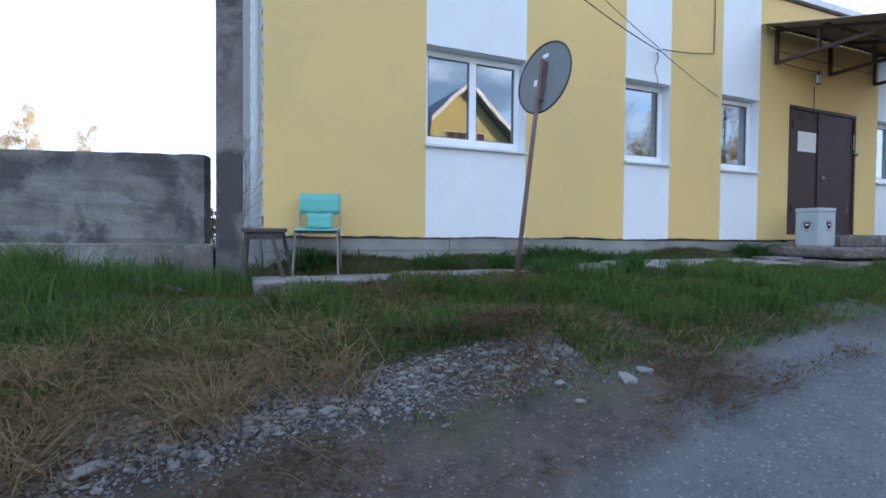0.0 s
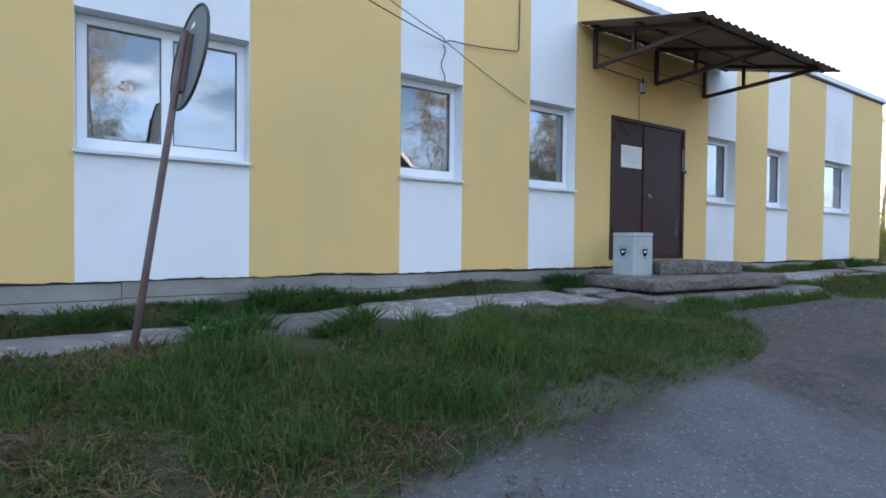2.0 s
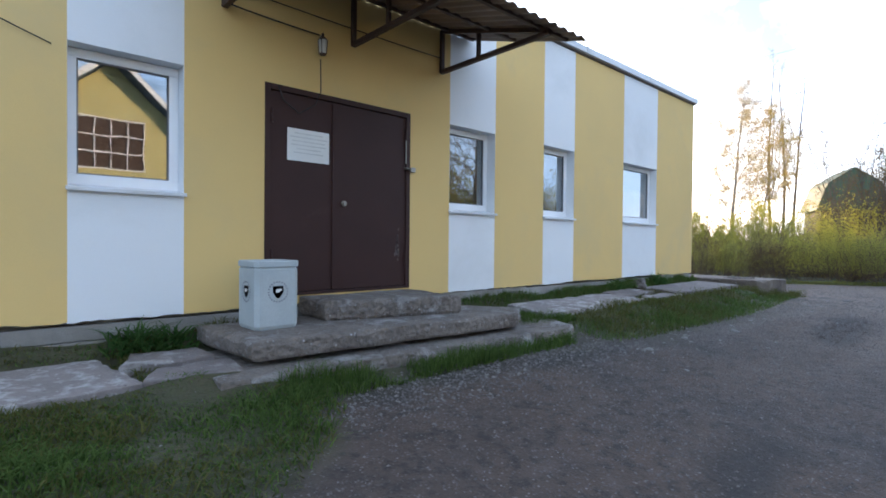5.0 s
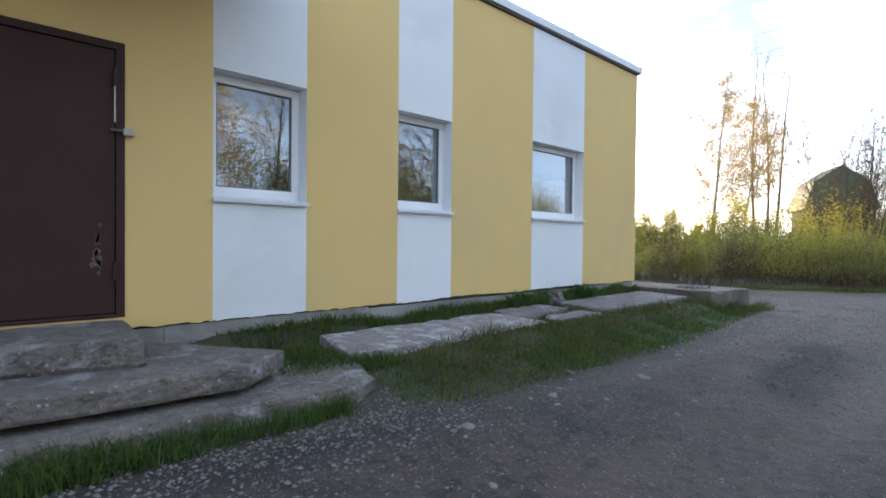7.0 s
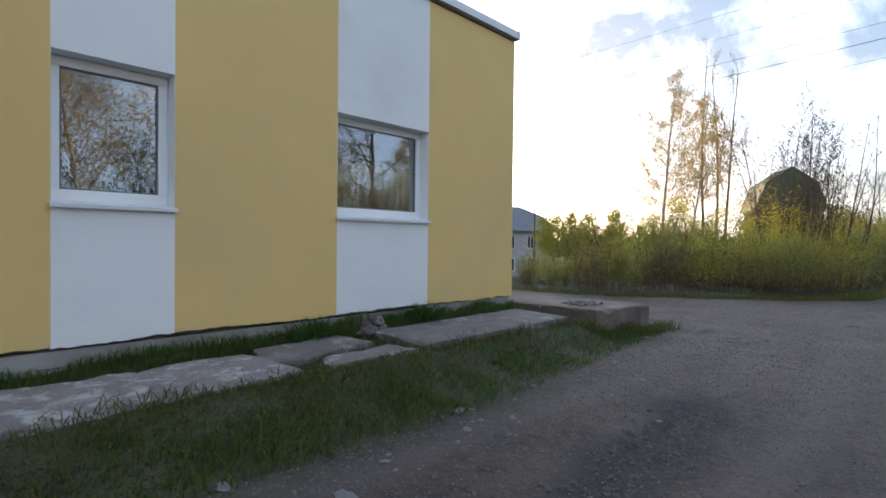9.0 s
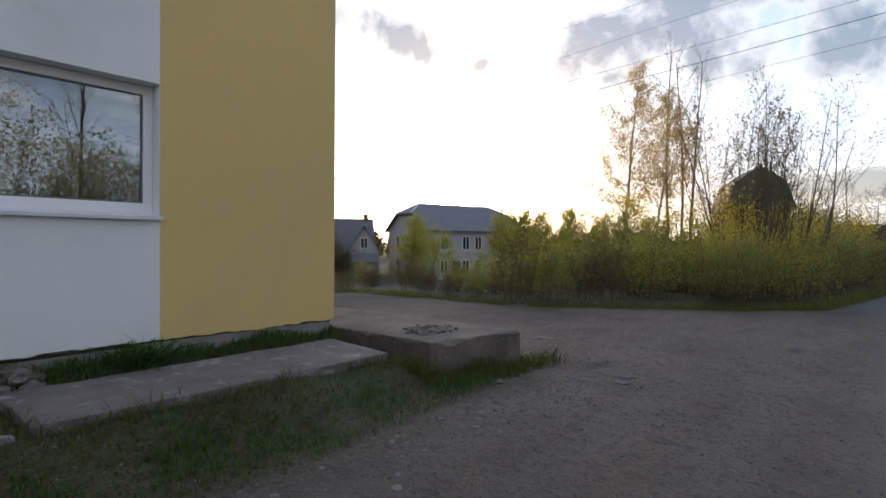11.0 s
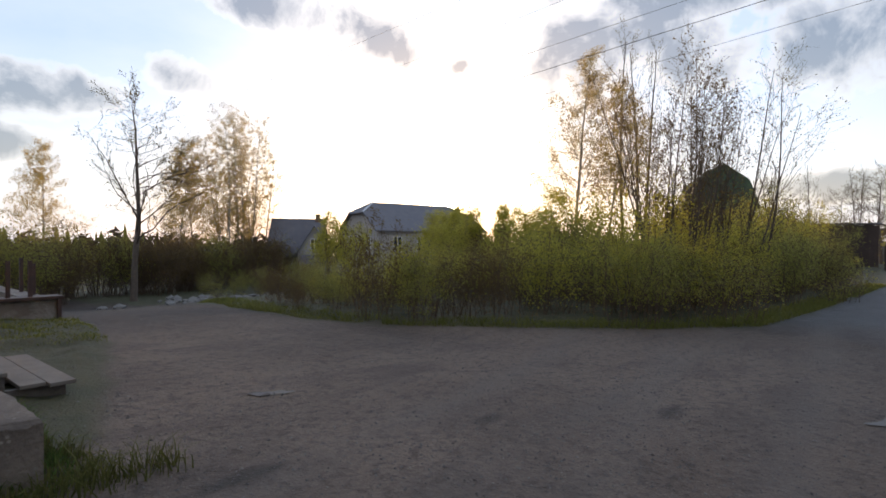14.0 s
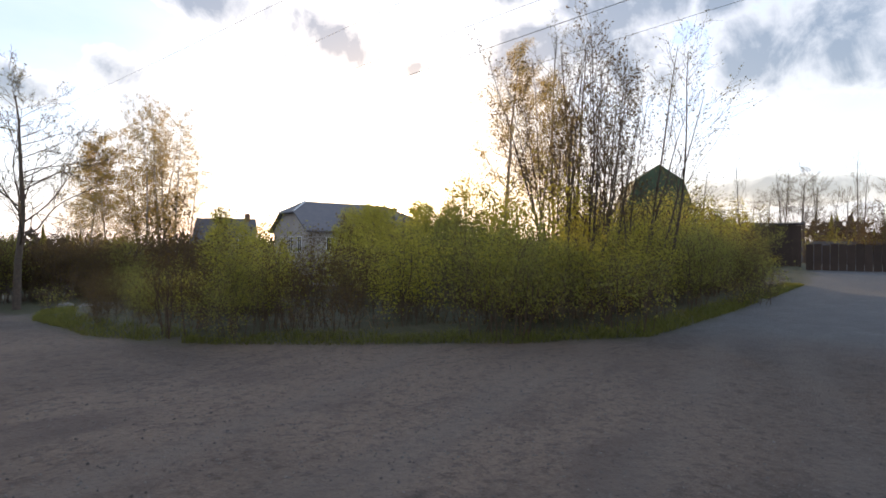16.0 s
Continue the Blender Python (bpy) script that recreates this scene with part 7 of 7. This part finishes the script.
def build_stones():
    rng = random.Random(77)
    kinds = []
    for i in range(6):
        me = bpy.data.meshes.new("stone")
        bm = rock_mesh(rng, 1.0, rng.uniform(0.35, 0.6), 1 if i < 3 else 2)
        bm.to_mesh(me)
        bm.free()
        me.materials.append(STONE)
        kinds.append(me)

    def stone(x, y, s, group, label):
        o = new("stone", rng.choice(kinds))
        o.matrix_world = pose(x, y, gz(x, y) + s * 0.02, rng.uniform(-12, 12), rng.uniform(-12, 12), rng.uniform(0, 360)) @ Matrix.Scale(s, 4)
        tagged(o, label, "stone", group)

    for x, y, s in ((2.22, 2.33, 0.075), (1.82, 2.43, 0.045), (2.38, 2.36, 0.05), (0.63, 3.02, 0.09), (0.54, 2.66, 0.06), (0.40, 2.70, 0.05), (-0.5, 2.67, 0.07), (11.93, 3.17, 0.06), (-0.35, 2.05, 0.08), (-0.25, 1.95, 0.07), (15.37, 3.43, 0.06), (13.6, 3.5, 0.05), (12.9, 3.2, 0.05), (14.0, 3.0, 0.06)):
        stone(x, y, s, "pale stones on the verge", "pale limestone lump lying on the verge")
    for i in range(280):
        t = rng.random()
        x = -0.9 + 2.8 * t + rng.gauss(0, 0.12)
        y = 2.70 + 0.06 * math.sin(3 * t) + rng.gauss(0, 0.11)
        stone(x, y, min(0.055, 0.010 + abs(rng.gauss(0, 0.012))), "pale stones on the verge", "pale broken stone on the bare bank")
    for i in range(60):
        stone(rng.uniform(11.5, 19.0), 3.35 + abs(rng.gauss(0, 0.35)) * -1 + 0.1, rng.uniform(0.014, 0.035), "small stones along the grass edge", "small grey stone along the grass edge")
    # finer gravel, past counting
    g = np.random.RandomState(8)
    parts = [(7500, -1.0, 2.1, None, 0.13, 0.005, 0.018), (3600, 8.2, 12.2, 3.62, 0.28, 0.006, 0.018), (20000, -1.0, 24.0, 1.9, 1.1, 0.003, 0.011), (12000, 16.0, 29.0, 3.0, 2.4, 0.004, 0.015), (2600, 11.5, 20.0, 3.3, 0.25, 0.004, 0.014), (9000, 9.5, 20.0, 2.4, 0.9, 0.004, 0.013)]
    verts, faces = [], []
    octa = np.array([(1, 0, 0), (0, 1, 0), (-1, 0, 0), (0, -1, 0), (0, 0, 0.8), (0, 0, -0.5)])
    tri = ((0, 1, 4), (1, 2, 4), (2, 3, 4), (3, 0, 4), (1, 0, 5), (2, 1, 5), (3, 2, 5), (0, 3, 5))
    for n, x0, x1, cy, sy, lo, hi in parts:
        x = g.uniform(x0, x1, n)
        y = g.normal(2.72 if cy is None else cy, sy, n)
        z = terrain(x, y)
        for i in range(n):
            s = lo + (hi - lo) * g.rand() ** 2.2
            b = len(verts)
            q = octa * g.uniform(0.6, 1.3, (6, 3)) * s
            a = g.uniform(0, 6.28)
            c, d = math.cos(a), math.sin(a)
            verts += [(x[i] + c * p[0] - d * p[1], y[i] + d * p[0] + c * p[1], z[i] + p[2] + s * 0.15) for p in q]
            faces += [(b + t[0], b + t[1], b + t[2]) for t in tri]
    tagged(new("loose_gravel", arrays("loose_gravel", verts, faces, [GRAVEL])), "loose grey gravel and stone chips on road and bank", "gravel", "", "stuff")
    # dark clods along the rut and over the junction
    verts, faces = [], []
    spots = [(g.uniform(14.8, 16.9), 2.19 + g.normal(0, 0.10), g.uniform(0.008, 0.030)) for _ in range(260)]
    spots += [(g.uniform(7.6, 10.3), 1.75 + g.normal(0, 0.22), g.uniform(0.005, 0.016)) for _ in range(260)]
    spots += [(g.uniform(19.5, 27.0), g.uniform(-1.6, 5.5), g.uniform(0.004, 0.020) * g.uniform(0.4, 1.0)) for _ in range(900)]
    for x, y, r in spots:
        b, z = len(verts), gz(x, y)
        q = octa * g.uniform(0.6, 1.4, (6, 3)) * r
        verts += [(x + p[0], y + p[1], z + 0.8 * p[2] + 0.1 * r) for p in q]
        faces += [(b + t[0], b + t[1], b + t[2]) for t in tri]
    tagged(new("dark_clods", arrays("dark_clods", verts, faces, [CLOD])), "dark earth clods and coarse grit on the road", "clods", "", "stuff")
    # flat stones set into the road near the corner
    for i, (x, y, s) in enumerate(((20.35, 3.2, 0.30), (19.85, 3.62, 0.18), (20.62, 2.8, 0.22), (21.1, 2.55, 0.20), (19.6, 3.8, 0.13), (22.25, 4.97, 0.16), (20.9, 3.0, 0.10))):
        c = [(x + s * math.cos(t) * rng.uniform(0.7, 1.1), y + 0.55 * s * math.sin(t) * rng.uniform(0.7, 1.1)) for t in (0.2, 1.1, 2.2, 3.1, 4.2, 5.3)]
        z = gz(x, y)
        slab("sunken_flagstone", c, z - 0.15, z + 0.010, 60 + i, "flat grey stone sunk in the gravel road", "stone", FLAG, rough=0.06, group="flat stones in the road")


def build_rubble():
    rng = random.Random(5)
    for i in range(26):
        x, y = 16.12 + rng.gauss(0, 0.17), 5.40 + rng.gauss(0, 0.06)
        s = rng.uniform(0.04, 0.10)
        o = link("clod", rock_mesh(rng, s, 0.8, 2), CLOD if i % 3 else SLAB)
        o.location = (x, min(y, 5.5), 0.34 + 0.18 * math.exp(-((x - 16.12) / 0.2) ** 2) * rng.random() + s * 0.1)
        tagged(o, "dark clod of rubble heaped against the wall", "rubble", "rubble heap by the wall")
    for i in range(40):
        x, y = 38 + rng.gauss(0, 3.2), 36 + rng.gauss(0, 2.0)
        s = rng.uniform(0.15, 0.45)
        o = link("rubble_block", rock_mesh(rng, s, 0.7, 1), STONE)
        o.location = (x, y, gz(x, y) + s * 0.1)
        tagged(o, "grey rubble block dumped on the waste ground", "rubble", "rubble on the waste ground")
    w = bpy.data.materials.new("still_water")
    w.use_nodes = True
    b = w.node_tree.nodes["Principled BSDF"]
    b.inputs["Base Color"].default_value, b.inputs["Roughness"].default_value = (0.13, 0.122, 0.115, 1), 0.60
    b.inputs["Specular IOR Level"].default_value = 0.2
    for x, y, rx, ry, turn in ((34.9, 29.4, 1.3, 0.55, 0.0), (25.55, 0.28, 0.30, 0.11, -0.75), (22.45, 4.88, 0.13, 0.06, -0.75)):
        bm = bmesh.new()
        rim = [(rx * math.cos(t) * (1 + 0.2 * math.sin(3 * t)), ry * math.sin(t) * (1 + 0.25 * math.sin(5 * t))) for t in [2 * math.pi * k / 40 for k in range(40)]]
        bm.faces.new([bm.verts.new((x + a * math.cos(turn) - b2 * math.sin(turn), y + a * math.sin(turn) + b2 * math.cos(turn), gz(x, y) + 0.006)) for a, b2 in rim])
        structure(link("water", bm, w), "shallow rain puddle in the road", "puddle")
    p = thing("utility_pole", (66.0, 36.0, gz(66, 36) - 0.3), "distant wooden utility pole above the thicket", "pole")
    part("shaft", tube([(0, 0, 0), (0, 0, 9.0)], [0.13, 0.09], 8), BARK, p)
    part("cross_arm", box(-0.8, 0.8, -0.05, 0.05, 8.3, 8.42), BARK, p)
    p = thing("utility_pole", (-3.2, 2.3, gz(-3.2, 2.3) - 0.3), "weathered wooden utility pole by the road", "pole")
    part("shaft", tube([(0, 0, 0), (0, 0, 7.6)], [0.13, 0.10], 10), OLDWOOD, p)
    s = link("fallen_stick", tube([(-0.62, 4.75, gz(-0.62, 4.75) + 0.06), (-0.2, 4.62, gz(-0.2, 4.62) + 0.05)], 0.022, 6), OLDWOOD)
    tagged(s, "pale weathered stick lying in the grass", "stick")


build_trees()
build_thicket()
build_far_woods()
build_stones()
build_rubble()
build_grass()
